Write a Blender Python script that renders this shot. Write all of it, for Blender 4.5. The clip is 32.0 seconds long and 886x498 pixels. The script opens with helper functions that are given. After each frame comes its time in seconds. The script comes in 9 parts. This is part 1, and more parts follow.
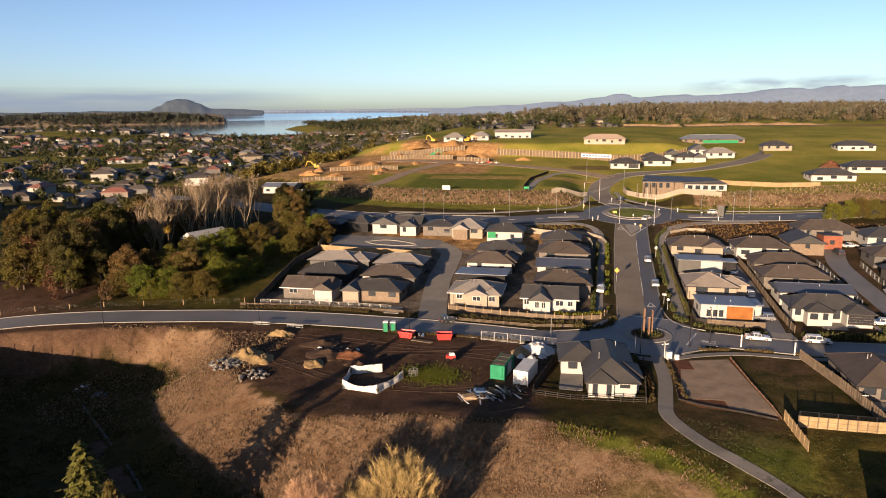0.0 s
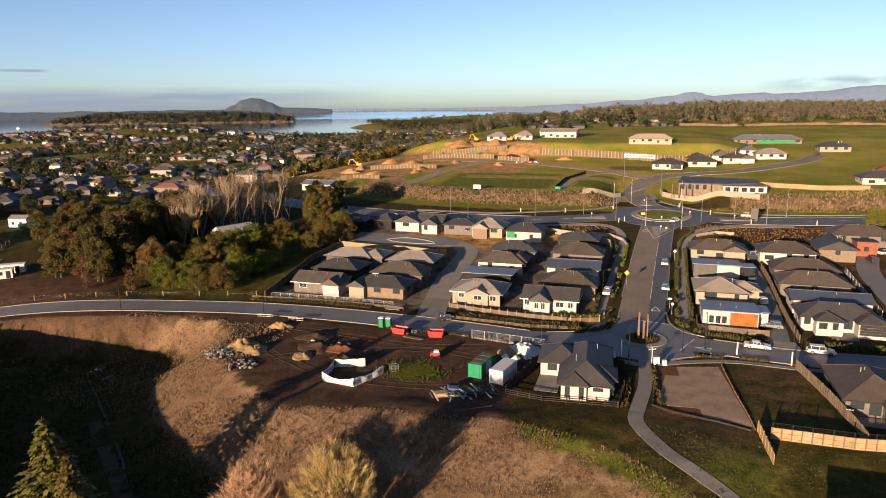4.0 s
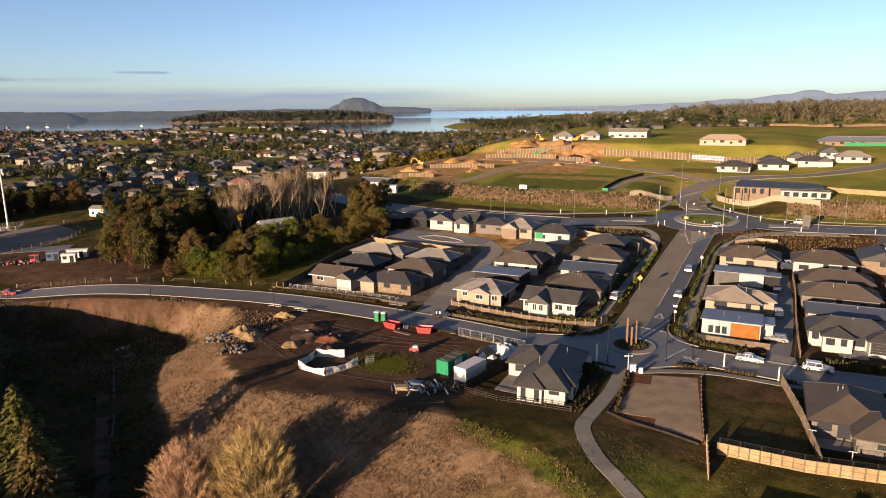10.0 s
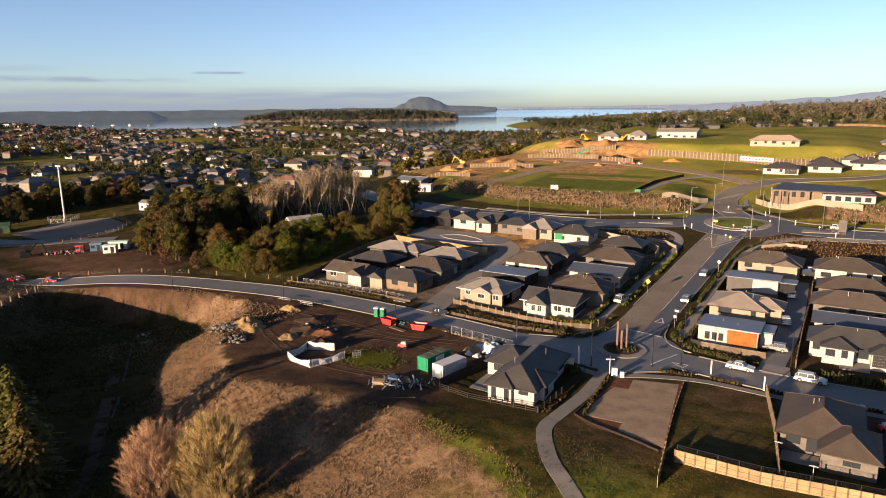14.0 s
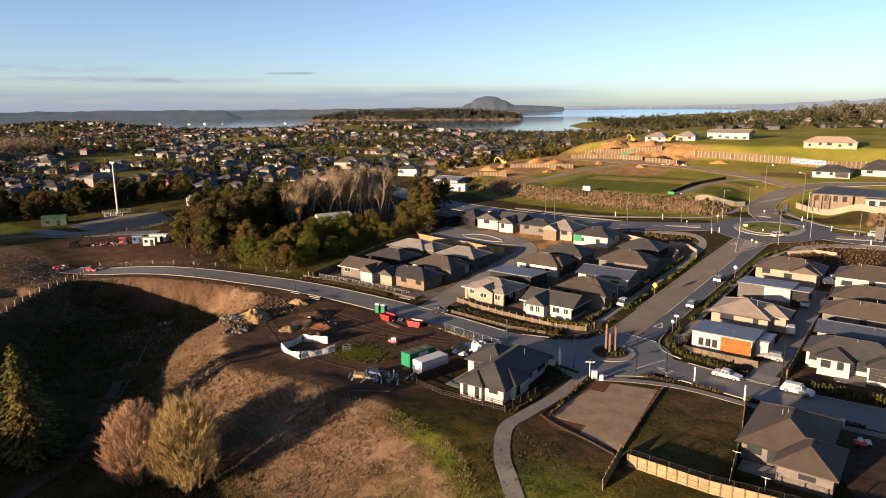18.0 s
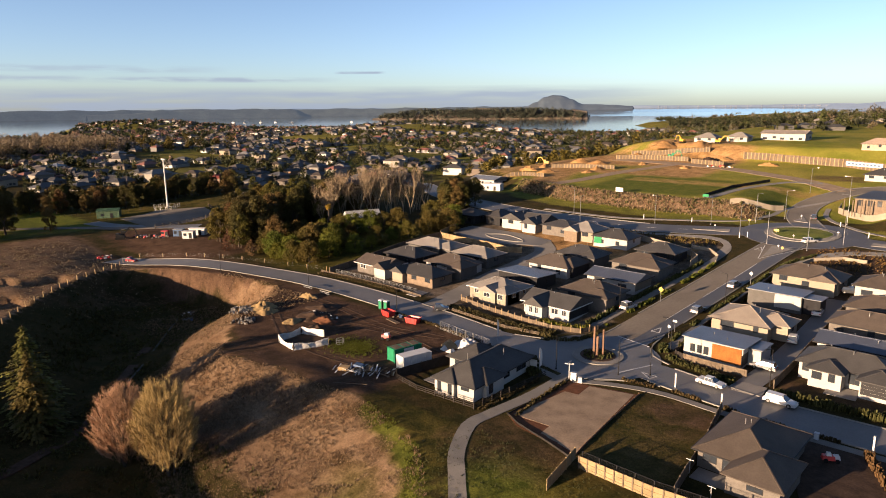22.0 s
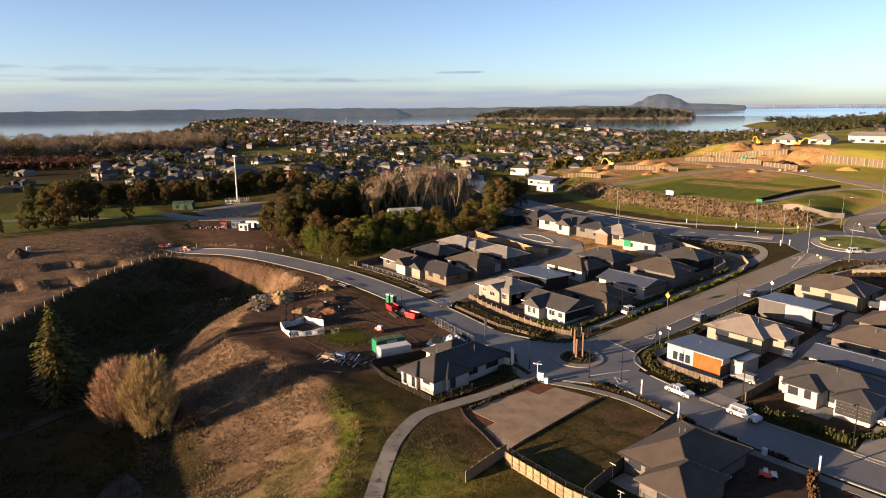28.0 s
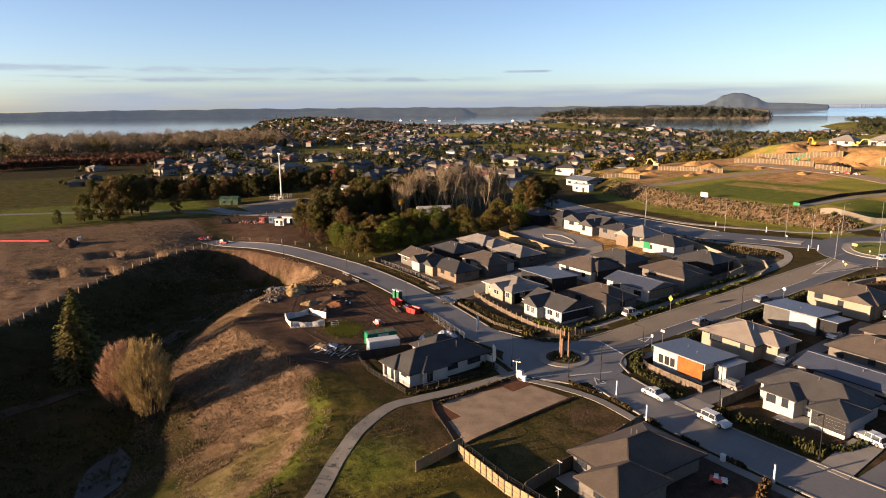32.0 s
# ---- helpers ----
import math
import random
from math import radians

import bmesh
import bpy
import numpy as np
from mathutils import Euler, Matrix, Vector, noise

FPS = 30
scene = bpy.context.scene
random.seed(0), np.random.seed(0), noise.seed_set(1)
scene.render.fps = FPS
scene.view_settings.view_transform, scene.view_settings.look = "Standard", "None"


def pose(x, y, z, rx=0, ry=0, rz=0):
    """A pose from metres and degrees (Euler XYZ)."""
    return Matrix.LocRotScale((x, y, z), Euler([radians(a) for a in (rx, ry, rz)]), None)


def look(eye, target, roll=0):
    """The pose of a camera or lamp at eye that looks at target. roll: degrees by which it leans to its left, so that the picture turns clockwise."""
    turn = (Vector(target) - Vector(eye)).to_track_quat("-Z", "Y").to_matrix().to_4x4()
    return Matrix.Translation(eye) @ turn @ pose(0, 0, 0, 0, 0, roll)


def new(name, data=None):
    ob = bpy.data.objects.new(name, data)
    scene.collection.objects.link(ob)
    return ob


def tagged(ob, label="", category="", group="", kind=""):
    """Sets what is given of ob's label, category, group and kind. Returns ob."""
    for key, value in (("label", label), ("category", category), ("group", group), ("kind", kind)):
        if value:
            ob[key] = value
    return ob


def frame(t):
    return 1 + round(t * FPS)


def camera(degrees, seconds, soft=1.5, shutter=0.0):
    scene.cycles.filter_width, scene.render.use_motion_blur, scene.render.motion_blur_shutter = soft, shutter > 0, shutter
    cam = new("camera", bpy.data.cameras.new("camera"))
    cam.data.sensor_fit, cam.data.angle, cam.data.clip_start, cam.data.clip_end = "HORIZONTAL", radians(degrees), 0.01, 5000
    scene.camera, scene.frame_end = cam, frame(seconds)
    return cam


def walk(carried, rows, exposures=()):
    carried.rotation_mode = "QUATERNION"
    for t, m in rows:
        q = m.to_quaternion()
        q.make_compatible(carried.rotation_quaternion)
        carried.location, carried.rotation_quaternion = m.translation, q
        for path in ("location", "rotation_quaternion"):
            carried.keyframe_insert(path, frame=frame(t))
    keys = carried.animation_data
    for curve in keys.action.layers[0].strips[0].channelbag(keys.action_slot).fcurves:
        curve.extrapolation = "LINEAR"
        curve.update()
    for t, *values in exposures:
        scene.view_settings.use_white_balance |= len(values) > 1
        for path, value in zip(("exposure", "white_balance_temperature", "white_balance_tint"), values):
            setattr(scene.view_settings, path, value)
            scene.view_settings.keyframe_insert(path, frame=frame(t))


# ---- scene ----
cam = camera(67.7, 32.0, soft=1.0)
METRES, EYE, TILT, LEAN, TURN = 117.0, 46.0, 4.1, -1.0, 11.8
ROWS = [
    (0.0, 0.0, 0.0, 0.0, -0.44, -16.13, 1.5),
    (0.5, 0.0156, -0.0014, -0.0, 0.28, -16.13, 1.55),
    (1.0, 0.0311, -0.0027, -0.0002, 0.99, -16.11, 1.6),
    (1.5, 0.0466, -0.0037, -0.0002, 1.69, -16.11, 1.64),
    (2.0, 0.0623, -0.0046, -0.0002, 2.4, -16.09, 1.71),
    (2.5, 0.0778, -0.0052, -0.0004, 3.13, -16.09, 1.76),
    (3.0, 0.0934, -0.0057, -0.0007, 3.83, -16.08, 1.82),
    (3.5, 0.109, -0.0059, -0.0009, 4.55, -16.07, 1.87),
    (5.5, 0.172, -0.0053, -0.0023, 7.42, -16.02, 2.08),
    (6.0, 0.1878, -0.0048, -0.0024, 8.13, -16.01, 2.12),
    (6.5, 0.2033, -0.0041, -0.0028, 8.86, -16.0, 2.19),
    (7.0, 0.2189, -0.0029, -0.0031, 9.58, -15.97, 2.24),
    (7.5, 0.2344, -0.0016, -0.0035, 10.3, -15.93, 2.3),
    (8.0, 0.2501, -0.0005, -0.0035, 11.01, -15.9, 2.34),
    (8.5, 0.2644, 0.0011, -0.0039, 11.69, -15.87, 2.38),
    (9.0, 0.2801, 0.0024, -0.0042, 12.39, -15.84, 2.43),
    (9.5, 0.2958, 0.0042, -0.0043, 13.12, -15.82, 2.49),
    (10.0, 0.3112, 0.0061, -0.0045, 13.83, -15.81, 2.52),
    (10.5, 0.3266, 0.0083, -0.0048, 14.54, -15.8, 2.57),
    (11.0, 0.3421, 0.0106, -0.005, 15.25, -15.77, 2.62),
    (11.5, 0.3574, 0.0132, -0.0051, 15.97, -15.76, 2.66),
    (12.0, 0.3728, 0.0158, -0.0055, 16.69, -15.73, 2.71),
    (12.5, 0.3882, 0.0187, -0.0058, 17.41, -15.71, 2.75),
    (13.0, 0.4037, 0.0217, -0.0061, 18.14, -15.68, 2.8),
    (13.5, 0.419, 0.0248, -0.0065, 18.85, -15.65, 2.84),
    (14.0, 0.4343, 0.0281, -0.007, 19.57, -15.63, 2.89),
    (14.5, 0.4496, 0.0314, -0.0075, 20.28, -15.59, 2.92),
    (16.5, 0.5106, 0.0463, -0.0092, 23.19, -15.44, 3.1),
    (17.0, 0.5254, 0.0505, -0.0096, 23.91, -15.42, 3.12),
    (17.5, 0.5404, 0.055, -0.01, 24.6, -15.39, 3.17),
    (18.0, 0.5552, 0.0598, -0.0105, 25.33, -15.36, 3.21),
    (18.5, 0.57, 0.0646, -0.011, 26.05, -15.33, 3.23),
    (19.0, 0.5848, 0.0696, -0.0113, 26.77, -15.3, 3.28),
    (19.5, 0.5996, 0.0748, -0.0117, 27.5, -15.27, 3.31),
    (20.0, 0.6143, 0.0801, -0.0121, 28.23, -15.23, 3.35),
    (20.5, 0.6288, 0.0857, -0.0125, 28.95, -15.21, 3.38),
    (21.0, 0.6433, 0.0913, -0.0129, 29.66, -15.18, 3.42),
    (21.5, 0.6578, 0.0971, -0.0131, 30.39, -15.15, 3.45),
    (22.0, 0.6722, 0.1032, -0.0136, 31.12, -15.11, 3.48),
    (22.5, 0.6865, 0.1094, -0.0138, 31.84, -15.08, 3.52),
    (23.0, 0.7008, 0.1156, -0.0143, 32.57, -15.03, 3.54),
    (23.5, 0.7151, 0.1221, -0.0148, 33.29, -14.99, 3.58),
    (24.0, 0.7292, 0.1288, -0.0154, 34.0, -14.96, 3.61),
    (24.5, 0.7432, 0.1355, -0.0162, 34.72, -14.92, 3.65),
    (25.0, 0.7572, 0.1425, -0.017, 35.45, -14.87, 3.68),
    (25.5, 0.7711, 0.1496, -0.0177, 36.17, -14.83, 3.72),
    (27.5, 0.8267, 0.1779, -0.0198, 39.06, -14.67, 3.83),
    (28.0, 0.8402, 0.1859, -0.0204, 39.78, -14.62, 3.87),
    (28.5, 0.8536, 0.1939, -0.021, 40.5, -14.59, 3.91),
    (29.0, 0.8669, 0.2021, -0.0219, 41.22, -14.54, 3.94),
    (29.5, 0.8802, 0.2105, -0.0228, 41.94, -14.51, 3.97),
    (30.0, 0.8933, 0.219, -0.0237, 42.65, -14.48, 3.99),
    (30.5, 0.9064, 0.2276, -0.0247, 43.38, -14.43, 4.01),
    (31.0, 0.9193, 0.2364, -0.0256, 44.11, -14.37, 4.04),
    (31.5, 0.9322, 0.2454, -0.0266, 44.84, -14.33, 4.06),
    (32.0, 0.9449, 0.2545, -0.0276, 45.56, -14.28, 4.08),
]
walk(cam, [(t, pose(0, 0, EYE, TILT, LEAN, TURN) @ pose(METRES * x, METRES * y, METRES * z, 90 + pitch, roll, yaw)) for t, x, y, z, yaw, pitch, roll in ROWS],
     exposures=[(0.0, 1.82, 6550, 17), (32.0, 2.15, 6800, 18)])

# ---- light ----
SUN_EL, SUN_TO = 8.0, Vector((0.265, 0.964, 0.0)).normalized()
world = bpy.data.worlds.new("sky")
scene.world = world
world.use_nodes = True
wn = world.node_tree.nodes
sky = wn.new("ShaderNodeTexSky")
sky.sky_type, sky.sun_disc = "NISHITA", False
sky.sun_elevation = radians(SUN_EL)
sky.sun_rotation = math.atan2(-SUN_TO.x, -SUN_TO.y)
sky.air_density, sky.dust_density, sky.ozone_density, sky.altitude = 0.6, 0.8, 1.7, 50
wn["Background"].inputs["Strength"].default_value = 0.06
world.node_tree.links.new(sky.outputs[0], wn["Background"].inputs["Color"])
sun = new("sun", bpy.data.lights.new("sun", "SUN"))
sun.data.energy, sun.data.angle, sun.data.color = 5.0, radians(0.6), (1.0, 0.735, 0.47)
sun.matrix_world = look((0, 0, 400), Vector((0, 0, 400)) + SUN_TO * math.cos(radians(SUN_EL)) - Vector((0, 0, math.sin(radians(SUN_EL)))))

# ---- materials ----
def shade(name, colour, rough=0.8, metal=0.0, spread=0.18, scale=1.2, fine=14.0, bump=0.15, vary=0.0, spec=None, tint=None, ribs=None):
    """A painted, mineral or vegetable surface: base colour with stains at two sizes, fine relief and, if asked, ribs."""
    m = bpy.data.materials.new(name)
    m.use_nodes = True
    nt = m.node_tree
    n, ln = nt.nodes, nt.links.new
    b = n["Principled BSDF"]
    b.inputs["Roughness"].default_value, b.inputs["Metallic"].default_value = rough, metal
    b.inputs["Specular IOR Level"].default_value = spec if spec is not None else 0.5 if rough < 0.5 else 0.1
    geo = n.new("ShaderNodeNewGeometry")
    big, small = n.new("ShaderNodeTexNoise"), n.new("ShaderNodeTexNoise")
    for node, sc, det in ((big, scale, 4), (small, fine, 3)):
        node.inputs["Scale"].default_value, node.inputs["Detail"].default_value = sc, det
        ln(geo.outputs["Position"], node.inputs["Vector"])
    ramp = n.new("ShaderNodeValToRGB")
    ramp.color_ramp.elements[0].position, ramp.color_ramp.elements[1].position = 0.3, 0.7
    c = Vector(colour)
    t = Vector(tint) if tint else c * (1 + spread)
    ramp.color_ramp.elements[0].color = (*(c * (1 - spread)), 1)
    ramp.color_ramp.elements[1].color = (*[min(0.95, v) for v in t], 1)
    ln(big.outputs["Fac"], ramp.inputs["Fac"])
    mix = n.new("ShaderNodeMixRGB")
    mix.blend_type = "MULTIPLY"
    mix.inputs["Fac"].default_value = min(1.0, spread * 2.2)
    ln(ramp.outputs["Color"], mix.inputs["Color1"])
    r2 = n.new("ShaderNodeValToRGB")
    r2.color_ramp.elements[0].position, r2.color_ramp.elements[1].position = 0.35, 0.6
    r2.color_ramp.elements[0].color, r2.color_ramp.elements[1].color = (0.6, 0.6, 0.6, 1), (1, 1, 1, 1)
    ln(small.outputs["Fac"], r2.inputs["Fac"])
    ln(r2.outputs["Color"], mix.inputs["Color2"])
    out = mix
    if vary:
        info, hsv, mr = n.new("ShaderNodeObjectInfo"), n.new("ShaderNodeHueSaturation"), n.new("ShaderNodeMapRange")
        mr.inputs["To Min"].default_value, mr.inputs["To Max"].default_value = 1 - vary, 1 + vary
        ln(info.outputs["Random"], mr.inputs["Value"])
        ln(mr.outputs[0], hsv.inputs["Value"])
        ln(mix.outputs["Color"], hsv.inputs["Color"])
        out = hsv
    ln(out.outputs["Color"], b.inputs["Base Color"])
    if bump:
        bp = n.new("ShaderNodeBump")
        bp.inputs["Strength"].default_value, bp.inputs["Distance"].default_value = bump, 0.05
        ln(small.outputs["Fac"], bp.inputs["Height"])
        if ribs:
            tc, wave = n.new("ShaderNodeTexCoord"), n.new("ShaderNodeTexWave")
            wave.bands_direction = ribs[0]
            wave.inputs["Scale"].default_value = ribs[1]
            ln(tc.outputs["Object"], wave.inputs["Vector"])
            b2 = n.new("ShaderNodeBump")
            b2.inputs["Strength"].default_value, b2.inputs["Distance"].default_value = ribs[2], 0.06
            ln(wave.outputs["Fac"], b2.inputs["Height"])
            ln(bp.outputs["Normal"], b2.inputs["Normal"])
            bp = b2
        ln(bp.outputs["Normal"], b.inputs["Normal"])
    return m


def leaves(name, colour, spread=0.32, rough=0.6):
    """Foliage: every leaf clump its own tone, a little light let through."""
    m = bpy.data.materials.new(name)
    m.use_nodes = True
    nt = m.node_tree
    n, ln = nt.nodes, nt.links.new
    b = n["Principled BSDF"]
    geo, mr, hsv, info = n.new("ShaderNodeNewGeometry"), n.new("ShaderNodeMapRange"), n.new("ShaderNodeHueSaturation"), n.new("ShaderNodeObjectInfo")
    mr.inputs["To Min"].default_value, mr.inputs["To Max"].default_value = 1 - spread, 1 + spread
    ln(geo.outputs["Random Per Island"], mr.inputs["Value"])
    ln(mr.outputs[0], hsv.inputs["Value"])
    hr = n.new("ShaderNodeMapRange")
    hr.inputs["To Min"].default_value, hr.inputs["To Max"].default_value = 0.475, 0.525
    ln(info.outputs["Random"], hr.inputs["Value"])
    ln(hr.outputs[0], hsv.inputs["Hue"])
    hsv.inputs["Color"].default_value = (*colour, 1)
    ln(hsv.outputs["Color"], b.inputs["Base Color"])
    b.inputs["Roughness"].default_value = rough
    b.inputs["Specular IOR Level"].default_value = 0.08
    tr, add = n.new("ShaderNodeBsdfTranslucent"), n.new("ShaderNodeMixShader")
    add.inputs[0].default_value = 0.15
    ln(hsv.outputs["Color"], tr.inputs["Color"])
    ln(b.outputs[0], add.inputs[1])
    ln(tr.outputs[0], add.inputs[2])
    ln(add.outputs[0], n["Material Output"].inputs["Surface"])
    return m


def glassy(name, colour):
    """Window glass against a dark room: smooth and reflecting."""
    m = bpy.data.materials.new(name)
    m.use_nodes = True
    b = m.node_tree.nodes["Principled BSDF"]
    b.inputs["Base Color"].default_value = (*colour, 1)
    b.inputs["Roughness"].default_value, b.inputs["Specular IOR Level"].default_value = 0.05, 0.8
    return m


M = {}
M["asphalt"] = shade("asphalt", (0.088, 0.086, 0.084), 0.6, spec=0.5, spread=0.16, scale=0.12, fine=3, bump=0.1)
M["asphalt_new"] = shade("asphalt_new", (0.048, 0.048, 0.05), 0.6, spec=0.5, spread=0.2, scale=0.1, fine=3, bump=0.1)
M["chipseal"] = shade("chipseal", (0.1271, 0.1107, 0.0918), 0.9, spread=0.14, scale=0.1, fine=2, bump=0.1)
M["concrete"] = shade("concrete", (0.1656, 0.1558, 0.1427), 0.85, spread=0.12, scale=0.4, fine=6)
M["concrete_path"] = shade("concrete_path", (0.140, 0.1305, 0.1175), 0.85, spread=0.12, scale=0.3, fine=5)
M["kerb"] = shade("kerb", (0.164, 0.1558, 0.1394), 0.8, spread=0.1, scale=0.6, fine=6)
M["paint_white"] = shade("paint_white", (0.3724, 0.3724, 0.3618), 0.7, spread=0.08, scale=2, fine=8)
M["paint_yellow"] = shade("paint_yellow", (0.4182, 0.2624, 0.0221), 0.6, spread=0.06)
M["plaster_white"] = shade("plaster_white", (0.262, 0.256, 0.244), 0.8, spread=0.06, scale=0.5, fine=6, bump=0.06)
M["plaster_cream"] = shade("plaster_cream", (0.185, 0.16, 0.125), 0.8, spread=0.06, scale=0.5, fine=6, bump=0.06)
M["brick_tan"] = shade("brick_tan", (0.1292, 0.0988, 0.0722), 0.9, spread=0.15, scale=1.5, fine=8, bump=0.3)
M["brick_grey"] = shade("brick_grey", (0.0984, 0.0886, 0.0787), 0.9, spread=0.15, scale=1.5, fine=8, bump=0.3)
M["brick_red"] = shade("brick_red", (0.1517, 0.0549, 0.0344), 0.9, spread=0.15, scale=1.5, fine=8, bump=0.3)
M["clad_dark"] = shade("clad_dark", (0.0164, 0.0164, 0.018), 0.6, spread=0.15, scale=1, fine=6, ribs=("X", 3.0, 0.5))
M["clad_grey"] = shade("clad_grey", (0.064, 0.0623, 0.0599), 0.7, spread=0.12, scale=1, fine=6, ribs=("Z", 3.0, 0.1))
M["clad_orange"] = shade("clad_orange", (0.1927, 0.0738, 0.0205), 0.6, spread=0.2, scale=0.8, fine=5, ribs=("X", 4.0, 0.5))
M["wrap_green"] = shade("wrap_green", (0.009, 0.1378, 0.0549), 0.5, spread=0.1)
M["roof_charcoal"] = shade("roof_charcoal", (0.038, 0.037, 0.037), 0.5, spread=0.14, scale=0.5, fine=4, ribs=("Z", 7.0, 0.1), vary=0.12)
M["roof_brown"] = shade("roof_brown", (0.056, 0.046, 0.039), 0.6, spread=0.14, scale=0.5, fine=4, ribs=("Z", 7.0, 0.1), vary=0.12)
M["roof_grey"] = shade("roof_grey", (0.155, 0.1421, 0.1292), 0.6, spread=0.1, scale=0.5, fine=4, ribs=("Z", 7.0, 0.1), vary=0.08)
M["roof_beige"] = shade("roof_beige", (0.1862, 0.1604, 0.1345), 0.6, spread=0.1, scale=0.5, fine=4, ribs=("X", 5.0, 0.1))
M["roof_steel"] = shade("roof_steel", (0.12, 0.13, 0.145), 0.42, metal=0.25, spread=0.1, scale=0.4, fine=4, ribs=("X", 5.0, 0.15))
M["roof_navy"] = shade("roof_navy", (0.05, 0.058, 0.078), 0.45, metal=0.2, spread=0.1, scale=0.4, fine=4, ribs=("X", 5.0, 0.15))
M["roof_red"] = shade("roof_red", (0.1148, 0.032, 0.023), 0.6, spread=0.15)
M["trim_dark"] = shade("trim_dark", (0.018, 0.018, 0.0197), 0.5, spread=0.1)
M["trim_white"] = shade("trim_white", (0.3876, 0.3823, 0.3671), 0.6, spread=0.05)
M["glass"] = glassy("glass", (0.02, 0.024, 0.03))
M["timber_new"] = shade("timber_new", (0.2016, 0.1454, 0.0806), 0.8, spread=0.16, scale=0.9, fine=6, vary=0.12)
M["timber_grey"] = shade("timber_grey", (0.0968, 0.0754, 0.0549), 0.9, spread=0.2, scale=1.0, fine=6, vary=0.15)
M["timber_dark"] = shade("timber_dark", (0.0205, 0.018, 0.0164), 0.85, spread=0.2, scale=1.0, fine=6, vary=0.15)
M["steel"] = shade("steel", (0.1927, 0.1976, 0.2017), 0.4, metal=0.7, spread=0.08)
M["steel_dark"] = shade("steel_dark", (0.0139, 0.0139, 0.0148), 0.5, metal=0.2, spread=0.1)
M["plastic_white"] = shade("plastic_white", (0.3876, 0.3876, 0.3823), 0.5, spread=0.08, scale=0.7)
M["sheet_white"] = shade("sheet_white", (0.3724, 0.3671, 0.3564), 0.6, spread=0.12, scale=1.5, bump=0.5, fine=4)
M["red_paint"] = shade("red_paint", (0.374, 0.02, 0.017), 0.45, spread=0.18, scale=1.5)
M["green_paint"] = shade("green_paint", (0.011, 0.134, 0.067), 0.5, spread=0.15)
M["green_shed"] = shade("green_shed", (0.0279, 0.0599, 0.0344), 0.6, spread=0.12, ribs=("X", 4.0, 0.5))
M["blue_paint"] = shade("blue_paint", (0.0459, 0.0779, 0.1378), 0.5, spread=0.12)
M["yellow_paint"] = shade("yellow_paint", (0.346, 0.2009, 0.0164), 0.45, spread=0.15)
M["tyre"] = shade("tyre", (0.009, 0.009, 0.009), 0.9, spread=0.2)
M["corten"] = shade("corten", (0.1287, 0.0779, 0.0508), 0.8, spread=0.2, scale=2)
M["soil_dark"] = shade("soil_dark", (0.0459, 0.0295, 0.0205), 0.95, spread=0.3, scale=0.8, fine=3, bump=0.6)
M["soil_red"] = shade("soil_red", (0.0918, 0.0394, 0.0205), 0.95, spread=0.25, scale=0.8, fine=3, bump=0.6)
M["sand"] = shade("sand", (0.1927, 0.1328, 0.064), 0.95, spread=0.18, scale=0.8, fine=3, bump=0.6)
M["clay"] = shade("clay", (0.27, 0.15, 0.06), 0.95, spread=0.25, scale=0.15, fine=1.2, bump=0.5)
M["gravel"] = shade("gravel", (0.205, 0.152, 0.105), 0.95, spread=0.2, scale=0.4, fine=4, bump=0.5)
M["clay_bank"] = shade("clay_bank", (0.2, 0.135, 0.075), 0.95, spread=0.3, scale=0.3, fine=2, bump=0.4)
M["rubble"] = shade("rubble", (0.12, 0.115, 0.108), 0.9, spread=0.3, scale=1.5, fine=5, bump=0.5, vary=0.4)
M["bark"] = shade("bark", (0.0549, 0.0435, 0.0344), 0.95, spread=0.3, scale=3, fine=12, bump=0.5)
M["bark_pale"] = shade("bark_pale", (0.19, 0.148, 0.1), 0.95, spread=0.2, scale=3, fine=12, bump=0.4, vary=0.1)
M["twig"] = shade("twig", (0.29, 0.212, 0.092), 0.95, spread=0.3, scale=1, fine=6, bump=0)
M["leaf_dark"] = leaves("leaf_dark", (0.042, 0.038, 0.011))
M["leaf_olive"] = leaves("leaf_olive", (0.062, 0.050, 0.0115))
M["leaf_green"] = leaves("leaf_green", (0.0656, 0.0722, 0.0098))
M["leaf_brown"] = leaves("leaf_brown", (0.082, 0.054, 0.019))
M["leaf_rust"] = leaves("leaf_rust", (0.0763, 0.0435, 0.0213))
M["leaf_conifer"] = leaves("leaf_conifer", (0.0697, 0.0615, 0.0164))
M["leaf_gold"] = leaves("leaf_gold", (0.1525, 0.1115, 0.0156))
M["leaf_garden"] = leaves("leaf_garden", (0.04, 0.042, 0.0145))
M["leaf_far"] = leaves("leaf_far", (0.0254, 0.0287, 0.0139))
M["tuft_dry"] = leaves("tuft_dry", (0.1312, 0.0951, 0.0558), 0.55)
M["far_wall_white"] = shade("far_wall_white", (0.1938, 0.1809, 0.1615), 0.8, spread=0.1, scale=0.5, fine=3, bump=0)
M["twig_grey"] = shade("twig_grey", (0.15, 0.112, 0.074), 0.95, spread=0.2, bump=0)
M["roof_pale"] = shade("roof_pale", (0.2584, 0.2584, 0.2584), 0.5, spread=0.08, bump=0.05)
M["leaf_pink"] = leaves("leaf_pink", (0.135, 0.096, 0.07))
# lighter, greyer, flatter leaf tones: the haze of distance put into the colour
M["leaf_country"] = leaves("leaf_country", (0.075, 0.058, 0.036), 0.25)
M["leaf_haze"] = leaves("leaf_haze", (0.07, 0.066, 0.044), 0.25)
